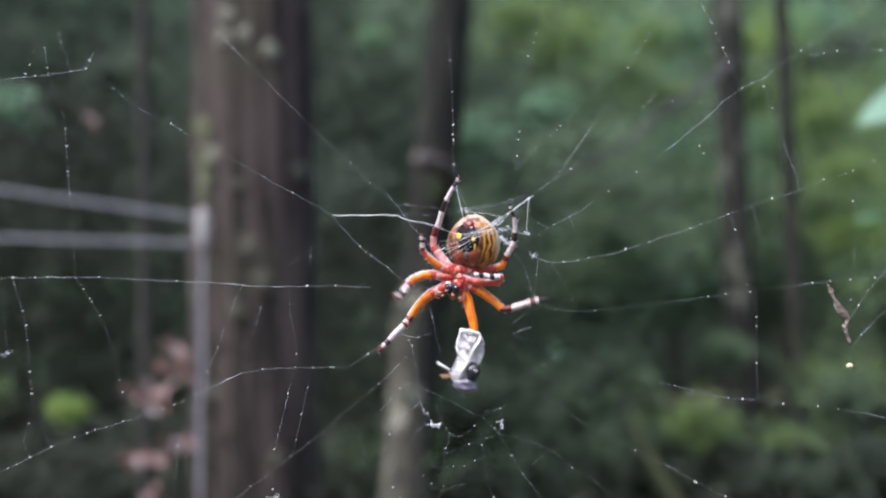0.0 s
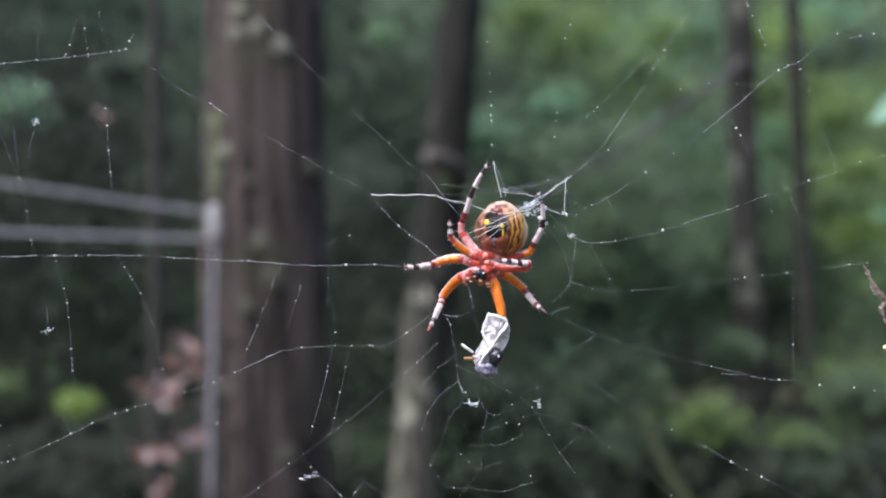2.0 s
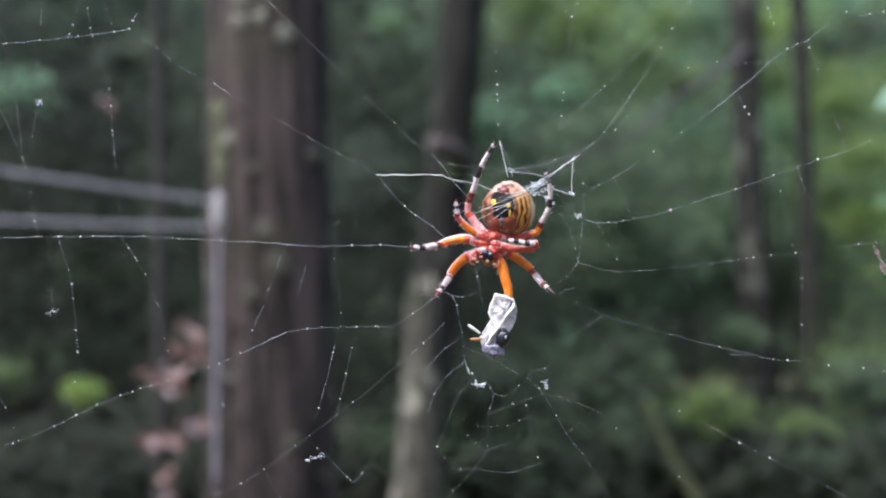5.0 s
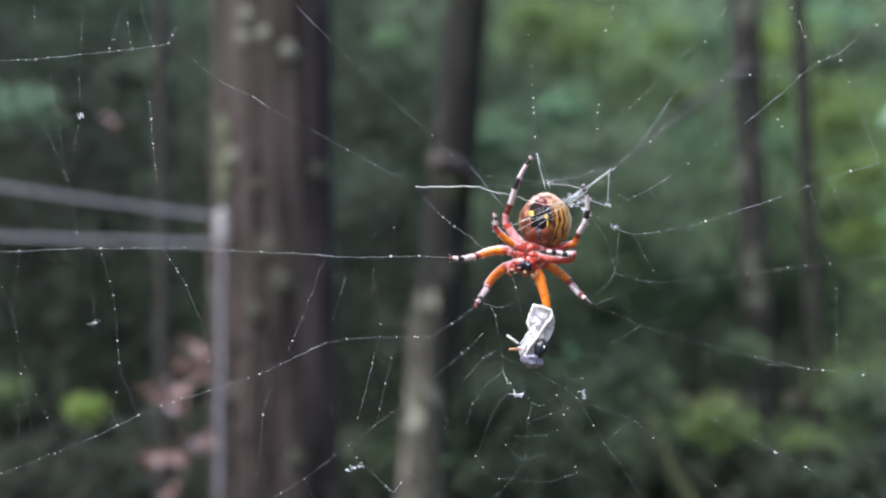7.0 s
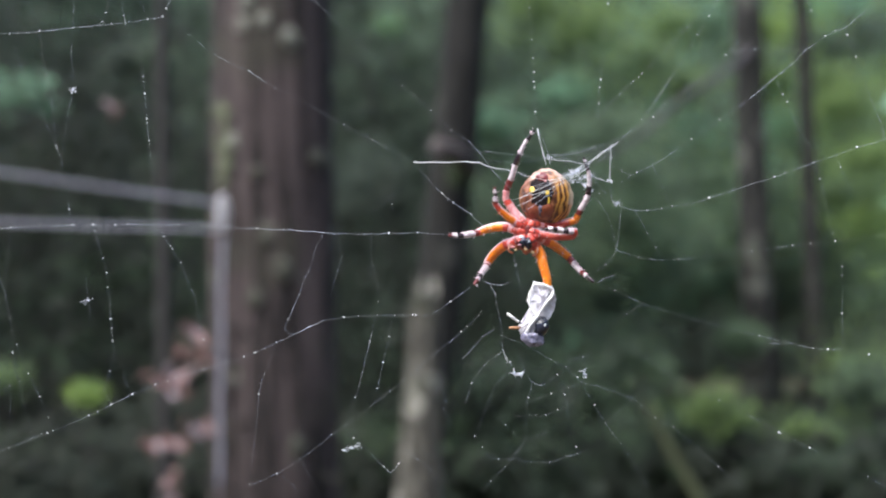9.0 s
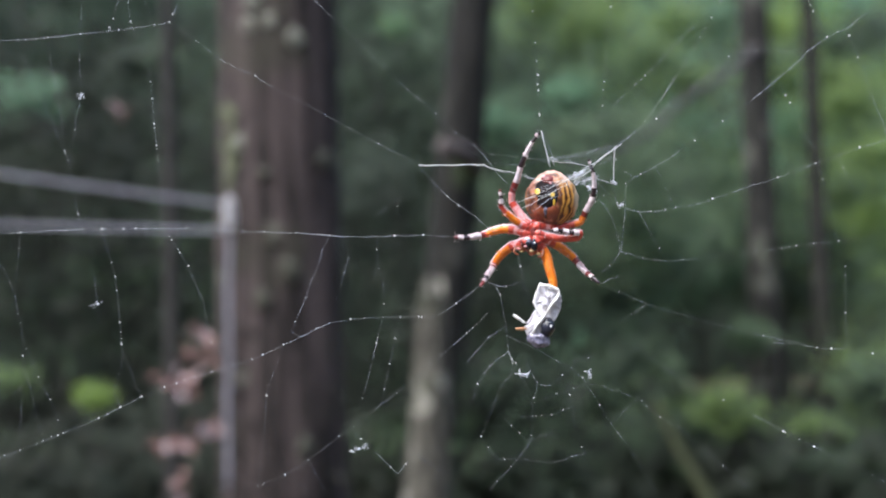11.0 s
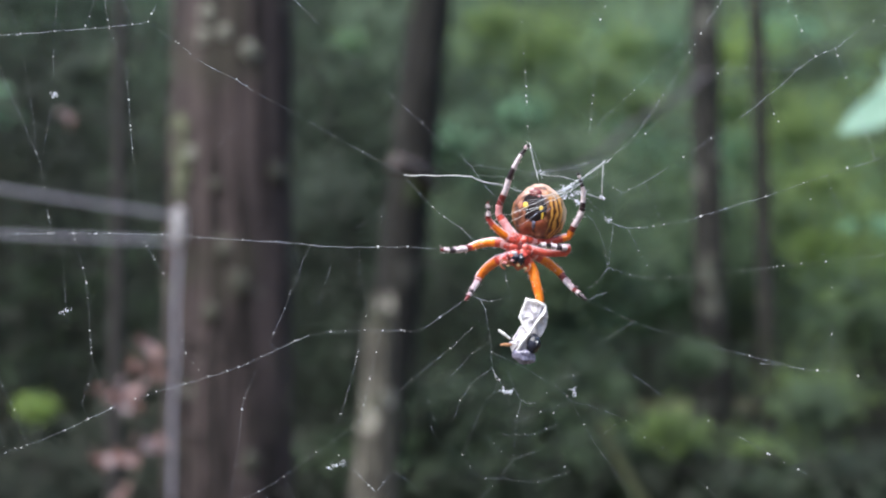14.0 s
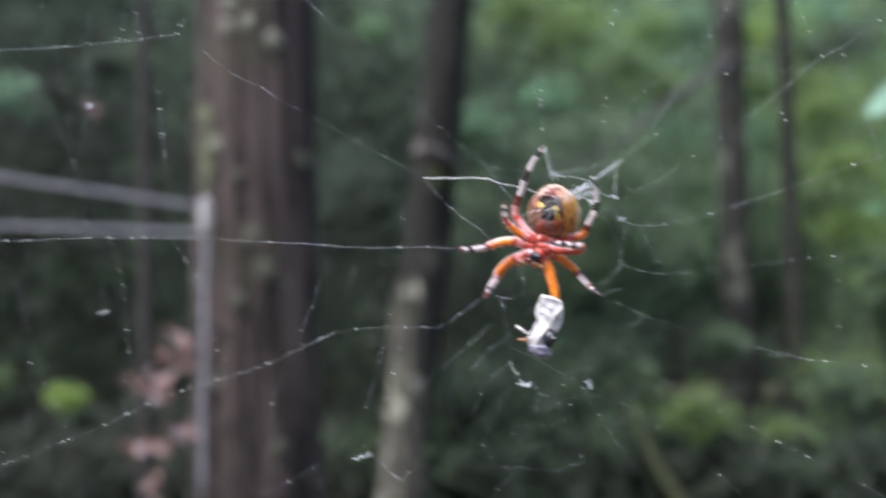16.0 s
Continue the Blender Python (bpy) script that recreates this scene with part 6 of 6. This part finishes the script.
def leg_piece(points, radii, bands, rng, origin, bristles=40):
    """A run of leg through points in millimetres; bands: (share of its length, material)."""
    mats = []
    for _, m in bands:
        if m not in mats:
            mats.append(m)
    line = glide([Vector(p) for p in points], 0.16)
    run = [0.0]
    for p, q in zip(line, line[1:]):
        run.append(run[-1] + (q - p).length)
    total = run[-1]
    rad = []
    for s in run:
        t = s / total * (len(radii) - 1)
        i = min(int(t), len(radii) - 2)
        rad.append((radii[i] + (radii[i + 1] - radii[i]) * (t - i)) * (1 + 0.05 * noise.noise((s * 1.3, points[0][0], 0))))
    sides = 12
    v, f = tube([(p - Vector(origin)) * MM for p in line], [r * MM for r in rad], sides)
    slots = []
    for i in range(len(line) - 1):
        t, pick = run[i] / total, bands[-1][1]
        for edge, m in bands:
            if t < edge:
                pick = m
                break
        slots += [mats.index(pick)] * sides
    slots += [slots[0], slots[-1]]
    mats.append(HAIR_GLINT)
    # after the bristles, dense pale upward hairs imitate highlights on the upper side
    for turn in range(bristles + int(total * 50)):
        i = rng.randrange(1, len(line) - 1)
        if turn >= bristles and mats[slots[i * sides]] in (BLACK, MAROON):
            continue
        way = (line[i + 1] - line[i - 1]).normalized()
        if turn >= bristles and abs(way.z) > 0.8 and rng.random() < 0.95:
            continue
        if turn < bristles:
            out = way.cross(Vector((rng.gauss(0, 1), rng.gauss(0, 1), rng.gauss(0, 1)))).normalized()
        else:
            out = Vector((rng.gauss(-0.1, 0.3), rng.gauss(-0.1, 0.3), rng.gauss(1.0, 0.2)))
            out = (out - way * out.dot(way)).normalized()
        p = line[i] - Vector(origin) + out * rad[i] * 0.9
        long = rng.uniform(0.3, 0.6) if turn < bristles else rng.uniform(0.06, 0.24)
        bv, bf = tube([p * MM, (p + out * long + way * (0.3 if turn < bristles else 0.28)) * MM], [(0.035 if turn < bristles else 0.075) * MM, 0.012 * MM], 3)
        o = len(v)
        v += bv
        f += [tuple(q + o for q in face) for face in bf]
        slots += [slots[min(i * sides, len(slots) - 1)] if turn < bristles // 2 else len(mats) - 1] * len(bf)
    return mesh_of(v, f, mats, slots)


def leg(upper, lower, upper_bands, lower_bands, thick, seed, label="orange leg with white and black bands"):
    """A leg of two runs: thigh from the body to the knee, and shin and foot from the knee."""
    rng = random.Random(seed)
    root, knee = Vector(upper[0]), Vector(upper[-1])
    thigh = part("leg", leg_piece(upper, [thick * 1.3, thick * 1.24, thick * 1.0], upper_bands, rng, root), spider, label, root * MM)
    foot = part("lower_leg", leg_piece(lower, [thick * 0.94, thick * 0.88, thick * 0.76, thick * 0.6, thick * 0.4], lower_bands, rng, knee), thigh, "", (knee - root) * MM)
    # hip: a thick short piece between the breast and the thigh
    middle = Vector((1.05, 2.3, 1.9))
    way = (Vector(upper[1]) - root).normalized()
    line = ([middle.lerp(root, 0.25), root + Vector((0, -0.35, 0)), root + way * 1.5 + Vector((0, -0.15, 0))])
    part("hip", leg_piece([tuple(q) for q in line], [thick * r for r in (1.0, 1.2, 1.4, 1.25, 1.05)], [(0.5, R_), (0.58, MA), (1, R_)], rng, root, 14), thigh, "thick red hip of the leg")
    # small pink bump added as the hip's highlight
    v, f = ball((way * 1.15 + Vector((0, -0.2, thick * 1.05))) * MM, 0.3 * thick * MM, 6, 8, (1.5, 0.8, 0.5))
    part("hip_highlight", mesh_of(v, f, [PINK]), thigh, "pale highlight shaped onto the hip")
    # ragged pale strips along the upper edge, added as highlights
    run = glide([Vector(q) for q in upper], 0.2)
    k, pieces = 3, []
    while k < len(run) * 0.86:
        n = rng.randrange(3, 8)
        span = run[k:k + n]
        if len(span) > 2:
            bow = [(q - root + Vector((rng.gauss(0, 0.03), -0.62 * thick, 1.0 * thick + rng.gauss(0, 0.03)))) * MM for q in span]
            pieces.append(tube(bow, [thick * MM * rng.uniform(0.12, 0.26) * (0.5 if i in (0, len(bow) - 1) else 1.0) for i in range(len(bow))], 5))
        k += n + rng.randrange(1, 4)
    v, f = join(pieces)
    part("leg_highlight", mesh_of(v, f, [HAIR_GLINT]), thigh, "ragged pale highlight shaped along the leg's upper edge")
    joint, jf = ball((0, 0, 0), thick * 0.93 * MM, 8, 10)
    part("knee", mesh_of(joint, jf, [MAROON if lower_bands[0][1] == MAROON else lower_bands[0][1]]), thigh, "", (knee - root) * MM)
    return thigh, foot


# PINK thigh bands put the hips' pale highlights into the leg colour
O, R_, WH, BL, MA = ORANGE, RED, WHITE, BLACK, MAROON
# rear pair
leg([(0.49, 2.5, 3.03), (-0.98, 2.8, 4.99), (-2.64, 3.0, 7.34)], [(-2.64, 3.0, 7.34), (-2.55, 2.6, 9.10), (-1.66, 1.8, 11.55), (-0.88, 1.0, 14.20), (0.49, 0.4, 17.13), (2.06, 0.0, 19.29)],
    [(0.15, R_), (0.8, PINK), (1, R_)], [(0.12, PINK), (0.27, MA), (0.48, WH), (0.635, BL), (0.83, WH), (0.92, BL), (0.96, WH), (1, BL)], 0.62, 1)
leg([(1.66, 2.5, 3.03), (6.36, 3.2, 3.13), (9.50, 3.2, 3.82)], [(9.50, 3.2, 3.82), (10.28, 2.4, 5.68), (11.26, 1.6, 7.64), (11.55, 1.0, 9.59), (11.45, 0.5, 11.85), (10.87, 0.2, 13.51), (10.48, 0.0, 14.69)],
    [(0.1, R_), (0.28, PINK), (0.85, R_), (1, O)], [(0.1, O), (0.18, MA), (0.43, WH), (0.56, BL), (0.78, WH), (0.92, BL), (0.96, WH), (1, BL)], 0.6, 2)
# third pair, short and drawn in
leg([(0.29, 2.4, 2.64), (-1.96, 1.6, 4.01), (-3.82, 1.0, 5.58)], [(-3.82, 1.0, 5.58), (-4.60, 0.7, 6.66), (-4.60, 0.4, 7.93), (-4.80, 0.2, 9.50)],
    [(0.12, R_), (0.36, PINK), (1, O)], [(0.3, R_), (0.42, MA), (0.6, WH), (0.74, BL), (0.9, WH), (1, MA)], 0.5, 3)
leg([(1.66, 2.2, 1.86), (5.38, 1.4, 0.98), (8.71, 1.0, 0.98)], [(8.71, 1.0, 0.98), (9.10, 0.5, 1.86), (7.34, 0.0, 1.96), (5.38, -0.2, 2.35), (3.82, -0.3, 2.25)],
    [(0.1, R_), (0.22, PINK), (1, R_)], [(0.22, R_), (0.36, WH), (0.48, BL), (0.64, WH), (0.78, BL), (0.9, WH), (1, BL)], 0.55, 4)
# second pair
SIDE = leg([(-0.10, 2.4, 1.86), (-2.94, 3.2, 2.64), (-5.58, 3.6, 2.35), (-7.15, 3.4, 1.76)], [(-7.15, 3.4, 1.76), (-8.13, 2.6, 1.47), (-9.79, 1.4, 1.17), (-11.06, 0.6, 1.08), (-12.63, 0.0, 1.27)],
    [(0.12, R_), (0.28, PINK), (0.42, R_), (1, O)], [(0.08, R_), (0.2, MA), (0.58, WH), (0.76, BL), (0.9, WH), (1, MA)], 0.62, 5)
SECOND = leg([(2.25, 2.2, 1.08), (5.38, 4.2, -0.20), (7.83, 6.0, -1.86), (8.71, 6.4, -2.64)], [(8.71, 6.4, -2.64), (9.50, 5.0, -3.82), (10.28, 2.6, -4.99), (11.16, 1.0, -5.87), (12.24, 0.0, -6.85)],
    [(0.08, R_), (0.22, PINK), (0.34, R_), (1, O)], [(0.2, MA), (0.62, WH), (0.72, MA), (0.78, WH), (1, BL)], 0.66, 6)
# front pair: one reaches down, one holds the prey
FIRST = leg([(-0.49, 2.2, 0.29), (-2.94, 4.4, -0.69), (-4.60, 6.4, -2.25), (-5.58, 7.2, -3.62)], [(-5.58, 7.2, -3.62), (-5.97, 5.6, -4.31), (-6.95, 2.6, -5.58), (-7.54, 1.2, -6.36), (-8.22, 0.0, -7.15)],
    [(0.08, R_), (0.22, PINK), (0.34, R_), (1, O)], [(0.1, MA), (0.16, PINK), (0.24, MA), (0.66, WH), (0.76, BL), (0.84, WH), (1, MA)], 0.66, 7)
leg([(1.66, 2.2, 0.49), (3.23, 2.4, -1.86), (3.82, 1.8, -4.11), (4.50, 1.2, -6.76)], [(4.50, 1.2, -6.76), (4.41, 1.4, -7.73), (3.62, 1.8, -9.01), (3.23, 2.0, -10.48)],
    [(0.2, R_), (1, O)], [(0.3, O), (0.6, MA), (1, BL)], 0.74, 8)

# ---------------------------------------------------------------- the prey
HOLD = Vector((4.5, 1.2, -6.8))
prey = tagged(new("wrapped_prey"), "dead insect wrapped in white silk held by the spider", "insect")


def prey_body():
    o = HOLD + Vector((-0.15, 0, 0.45))

    def lump(name, pts, radii, mat, label, squash=0.8, rough=0.16):
        line = glide([Vector(p) for p in pts], 0.14)
        rad = []
        for k in range(len(line)):
            t = k / (len(line) - 1) * (len(radii) - 1)
            i = min(int(t), len(radii) - 2)
            rad.append(radii[i] + (radii[i + 1] - radii[i]) * (t - i))
        v, f = tube([p - o for p in line], rad, 32)
        v = [Vector((p.x + rough * (2.2 * noise.noise(p * 0.9) + abs(noise.noise(p * 2.6 + Vector((3, 0, 0))))), p.y * squash + rough * (2.6 * noise.noise(p * 1.2) + 1.6 * abs(noise.noise(p * 3.1))), p.z + rough * 1.4 * noise.noise(p * 1.3))) * MM for p in v]
        return part(name, mesh_of(v, f, [mat]), prey, label)

    def facet(name, outline, middle, mat, label, back=2.2):
        """A folded packet of silk: a creased front inside an outline, closed behind."""
        rng = random.Random(len(outline))
        ring = []
        for p, q in zip(outline, outline[1:] + outline[:1]):
            for k in range(5):
                ring.append(Vector(p).lerp(Vector(q), k / 5) + Vector((rng.gauss(0, 0.05), rng.gauss(0, 0.08), rng.gauss(0, 0.05))))
        mid = Vector(middle)
        n, verts, faces = len(ring), [], []
        for t, dy in ((0.0, 0.0), (0.35, 0.12), (0.7, -0.1)):
            for p in ring:
                verts.append(p.lerp(mid, t) + Vector((rng.gauss(0, 0.07), dy + rng.gauss(0, 0.13), rng.gauss(0, 0.07))) * (1 if t else 0))
        verts.append(mid)
        for t, dy in ((-0.04, 0.8), (0.25, back)):
            for p in ring:
                verts.append(p.lerp(mid, t) + Vector((0, dy, 0)))
        for r in (0, 1):
            for k in range(n):
                a, b = r * n + k, r * n + (k + 1) % n
                faces.append((a, b, b + n, a + n))
        for k in range(n):
            a, b = 2 * n + k, 2 * n + (k + 1) % n
            faces.append((a, b, 3 * n))
            low = 3 * n + 1
            faces.append(((k + 1) % n, k, low + k, low + (k + 1) % n))
            faces.append((low + (k + 1) % n, low + k, low + n + k, low + n + (k + 1) % n))
        faces.append(tuple(range(4 * n + 1, 5 * n + 1))[::-1])
        return part(name, mesh_of([(p - o) * MM for p in verts], faces, [mat], smooth=False), prey, label)

    facet("silk_wrapping", [(1.96, 0.2, -6.36), (3.62, -0.3, -6.85), (5.19, 0.0, -7.64), (5.68, 0.5, -9.30), (5.58, 0.5, -10.77), (4.31, 0.0, -13.02), (2.35, -0.5, -12.04), (0.78, 0.0, -9.59)], [(3.23, -0.7, -9.30)][0], WRAP, "creased white silk wrapping")
    facet("silk_wrapping", [(1.08, -0.3, -11.06), (-0.78, -0.2, -14.00), (-0.20, 0.0, -15.66), (1.66, -0.6, -15.17), (2.64, -0.7, -12.43)], [(0.78, -1.0, -13.41)][0], WRAP, "pale folded wing under silk", 1.6)
    lump("silk_fold", [(1.86, -0.2, -6.46), (1.27, -0.5, -8.03), (0.88, -0.6, -9.59), (1.47, -0.8, -11.06), (2.35, -1.0, -12.04)], [0.16, 0.2, 0.22, 0.2, 0.16], FOLD, "folded edge of white silk", 1.0, 0.06)
    lump("silk_fold", [(1.86, -0.2, -6.46), (3.62, -0.7, -6.85), (5.09, -0.5, -7.73), (4.21, -1.0, -9.50), (2.35, -1.0, -12.04)], [0.16, 0.24, 0.26, 0.24, 0.16], FOLD, "folded edge of white silk", 1.0, 0.06)
    lump("silk_fold", [(2.45, -1.0, -12.04), (1.47, -1.3, -13.22), (0.69, -1.2, -14.59), (-0.10, -0.4, -15.57)], [0.2, 0.26, 0.24, 0.16], FOLD, "folded edge of white silk", 1.0, 0.06)
    lump("thorax", [(3.13, 0.2, -12.73), (3.23, -0.8, -13.90), (2.94, 0.0, -15.08)], [0.8, 1.3, 0.8], INSECT_BLACK, "shiny black insect body", 0.9, 0.04)
    lump("head", [(0.1, 0.0, -15.5), (1.3, -1.0, -16.1), (3.0, 0.0, -16.5)], [0.8, 1.35, 0.9], INSECT_BLUE, "grey-blue insect head", 0.9, 0.12)
    # two white silk strands, added to imitate highlights on the dark shell
    lump("silk_fold", [(-0.1, -0.5, -15.3), (0.9, -1.5, -15.7), (2.2, -1.5, -15.3)], [0.1, 0.17, 0.08], FOLD, "white silk strand added as a highlight on the head", 1.0, 0.1)
    lump("silk_fold", [(3.9, -0.4, -13.0), (3.6, -1.6, -13.6), (3.9, -1.2, -14.6)], [0.05, 0.12, 0.05], FOLD, "thin silk strand added as a highlight on the body", 1.0, 0.1)
    lump("insect_leg", [(0.98, 0.6, -13.90), (-0.49, 0.0, -14.20), (-1.47, -0.2, -14.20), (-2.35, -0.2, -14.20)], [0.26, 0.16, 0.3, 0.2], ORANGE_TAN, "thin bent insect leg", 1.0, 0.02)
    lump("insect_leg", [(-0.69, 0.0, -13.22), (-1.66, -0.2, -12.53), (-2.74, -0.3, -11.75)], [0.18, 0.28, 0.24], FOLD, "thin silk-covered insect leg", 1.0, 0.05)
    lump("insect_leg", [(0.49, 0.4, -13.80), (-0.20, 0.0, -13.61), (-0.69, 0.0, -13.22)], [0.22, 0.2, 0.2], INSECT_BLACK, "thin dark insect leg", 1.0, 0.05)


prey_body()


def scrap():
    """Shreds of a dead leaf and a seed hung in the far side of the web."""
    thing = tagged(new("leaf_scrap"), "shrivelled grey-brown leaf shreds hanging in the web", "leaf")
    rng = random.Random(3)
    line = [Vector((a, bulge(a, b) - 0.3, b)) for a, b in ((71.9, 1.7), (72.7, 0.2), (73.2, -1.2), (74.2, -3.1), (75.9, -4.9), (74.9, -6.4), (75.6, -8.4), (76.0, -9.4))]
    widths = (0.2, 0.9, 0.4, 1.7, 0.7, 0.9, 0.6, 0.2)
    for i in range(len(line) - 1):
        p, q = line[i], line[i + 1]
        way = (q - p).normalized()
        side = way.cross(Vector((0, 1, 0))).normalized()
        verts, faces = [], []
        n = 5
        for k in range(n + 1):
            c = p.lerp(q, k / n)
            w = (widths[i] + (widths[i + 1] - widths[i]) * k / n) * rng.uniform(0.6, 1.25) * 0.5
            curl = rng.uniform(-0.3, 0.3)
            verts += [c - side * w + Vector((0, curl, 0)), c + Vector((0, -0.25, 0)), c + side * w + Vector((0, curl * 0.5, 0)), c + Vector((0, 0.15, 0))]
        for k in range(n):
            for j in range(4):
                a, b = k * 4 + j, k * 4 + (j + 1) % 4
                faces.append((a, b, b + 4, a + 4))
        part("shred", mesh_of([v * MM for v in verts], faces, [SCRAP], smooth=False), thing)
    a, b = (75.8, -13.3)
    v, f = ball(Vector((a, bulge(a, b), b)) * MM, 0.6 * MM, 8, 10, (1, 1, 0.85))
    part("seed", mesh_of(v, f, [SEED]), thing, "small round pale yellow seed")
    return thing


leaf_scrap = scrap()
gnat = tagged(new("gnat"), "tiny dark gnat flying close by", "insect")
v, f = tube(glide([(-1.6, 0, 0), (-0.6, 0, 0.1), (0.3, 0, 0.2), (1.2, 0, 0.1), (1.7, 0, -0.1)], 0.2), [0.25, 0.35, 0.4, 0.45, 0.5, 0.55, 0.6, 0.6, 0.6, 0.55, 0.5, 0.45, 0.4, 0.3, 0.2, 0.2, 0.2][:len(glide([(-1.6, 0, 0), (-0.6, 0, 0.1), (0.3, 0, 0.2), (1.2, 0, 0.1), (1.7, 0, -0.1)], 0.2))], 8)
part("body", mesh_of([p * MM for p in v], f, [INSECT_BROWN]), gnat)
for side in (1, -1):
    v, f = leaf_shape((0.3, 0.2 * side, 0.5), (-0.4, side, 0.35), (0.2, 0, 1), 2.6, 1.0)
    part("wing", mesh_of([p * MM for p in v], f, [CREAM], smooth=False), gnat, "small clear wing")

# ---------------------------------------------------------------- movement
def bend(rest, now):
    return Vector(rest).rotation_difference(Vector(now)).to_matrix().to_4x4()


def leg_rows(pair, root, knee, foot, poses):
    """Rows for a thigh and its shin from the places of knee and foot at some times."""
    thigh, shin = pair
    r, k, f = Vector(root), Vector(knee), Vector(foot)
    up, down = [], []
    for t, k2, f2 in poses:
        k2, f2 = Vector(k2), Vector(f2)
        a = bend(k - r, k2 - r)
        tip = a.inverted() @ (f2 - k2)
        up.append((t, Matrix.Translation(r * MM) @ a))
        down.append((t, Matrix.Translation((k - r) * MM) @ bend(f - k, tip)))
    walk(thigh, up)
    walk(shin, down)


def motions():
    # the gnat hangs about below the web and twice darts past
    home, away = Vector((-0.06, 0.02, 1.40)), Vector((0.07, 0.02, 1.42))
    walk(gnat, [(0.0, pose(*home)), (13.2, pose(*home)), (13.3, pose(-0.0161, 0.0402, 1.4919)), (13.4, pose(-0.0119, 0.0405, 1.4972)), (13.5, pose(-0.0055, 0.0407, 1.4860)), (13.6, pose(*home)),
                (14.4, pose(*home)), (14.5, pose(-0.0219, 0.047, 1.501)), (14.6, pose(-0.0120, 0.0465, 1.5033)), (14.7, pose(-0.0020, 0.0460, 1.5066)), (14.8, pose(0.0079, 0.0455, 1.5032)),
                (14.9, pose(0.0173, 0.045, 1.5012)), (15.1, pose(*away)), (16.0, pose(*away))])
    web.matrix_world = WEB_POSE
    leaf_scrap.matrix_world = WEB_POSE
    # the spider shifts its weight while it settles with its prey
    sway = [(0.0, 1.6, 1.1), (0.1, 1.2, 0.9), (0.2, 0.4, 0.6), (0.3, -0.7, 0.3), (0.5, -0.6, 0.2), (0.8, -0.5, 0.1), (1.5, -0.3, 0.0), (3.0, -0.2, 0.0), (9.0, -0.1, 0.0), (12.5, 0.15, 0.0), (16.0, 0.15, 0.0)]

    def swayed(t):
        for (a, x, z), (b, u, w) in zip(sway, sway[1:]):
            if a <= t <= b:
                k = (t - a) / (b - a)
                return Matrix.Translation(Vector((x + (u - x) * k, 0, z + (w - z) * k)) * MM) @ SPIDER_POSE

    walk(spider, [(row[0], swayed(row[0])) for row in sway])
    swing = [(0.0, -6, 0), (0.1, 4, 4), (0.2, -10, 8), (0.3, -25, 20), (0.4, -34, 25), (0.5, -10, 8), (0.6, -22, 20), (0.8, 3, 0), (1.0, 1, 0), (1.5, 0, 0), (3.0, 0, 0), (9.0, 0, 0), (12.5, 0, 0), (16.0, 0, 0)]
    walk(prey, [(t, swayed(t) @ Matrix.Translation(HOLD * MM) @ pose(0, 0, 0, nod, turn, 0)) for t, turn, nod in swing])
    leg_rows(FIRST, *[(-0.49, 2.2, 0.29), (-5.58, 7.2, -3.62), (-8.22, 0.0, -7.15)], [
        (0.0, *[(-8.4, 2.8, -6.7), (-15.8, 1.4, -14.5)]), (0.3, *[(-5.5, 0.0, -3.8), (-8.9, -5.0, -6.0)]), (0.5, *[(-4.4, 5.0, -5.2), (-8.0, 0.0, -11.0)]), (0.8, *[(-4.8, 5.2, -5.2), (-8.5, 0.0, -11.0)]), (1.5, *[(-5.97, 6.0, -4.60), (-9.10, 0.0, -11.06)]),
        (2.0, *[(-5.97, 6.2, -4.41), (-8.71, 0.0, -10.48)]), (2.4, *[(-5.58, 7.2, -3.62), (-8.22, 0.0, -7.34)]), (16.0, *[(-5.58, 7.2, -3.62), (-8.22, 0.0, -7.15)])])
    leg_rows(SIDE, *[(-0.10, 2.4, 1.86), (-7.15, 3.4, 1.76), (-12.63, 0.0, 1.27)], [
        (0.0, *[(-6.6, 0.9, 1.06), (-8.9, -4.5, -1.3)]), (0.15, *[(-6.8, 3.0, 1.9), (-12.6, -1.5, 1.0)]), (0.3, *[(-7.15, 3.4, 1.76), (-12.63, 0.0, 1.0)]), (0.5, *[(-7.15, 3.4, 1.76), (-12.63, 0.0, 1.27)]), (16.0, *[(-7.15, 3.4, 1.76), (-12.63, 0.0, 1.27)])])
    leg_rows(SECOND, *[(2.25, 2.2, 1.08), (8.71, 6.4, -2.64), (12.24, 0.0, -6.85)], [
        (0.0, *[(11.5, 2.2, -5.1), (19.4, 0.5, -3.3)]), (0.3, *[(6.8, 0.0, -2.2), (11.3, -3.0, -6.2)]), (0.6, *[(8.71, 6.0, -3.43), (12.43, 0.0, -7.54)]), (1.5, *[(8.71, 6.4, -2.84), (12.24, 0.0, -6.85)]), (16.0, *[(8.71, 6.4, -2.64), (12.24, 0.0, -6.85)])])


motions()
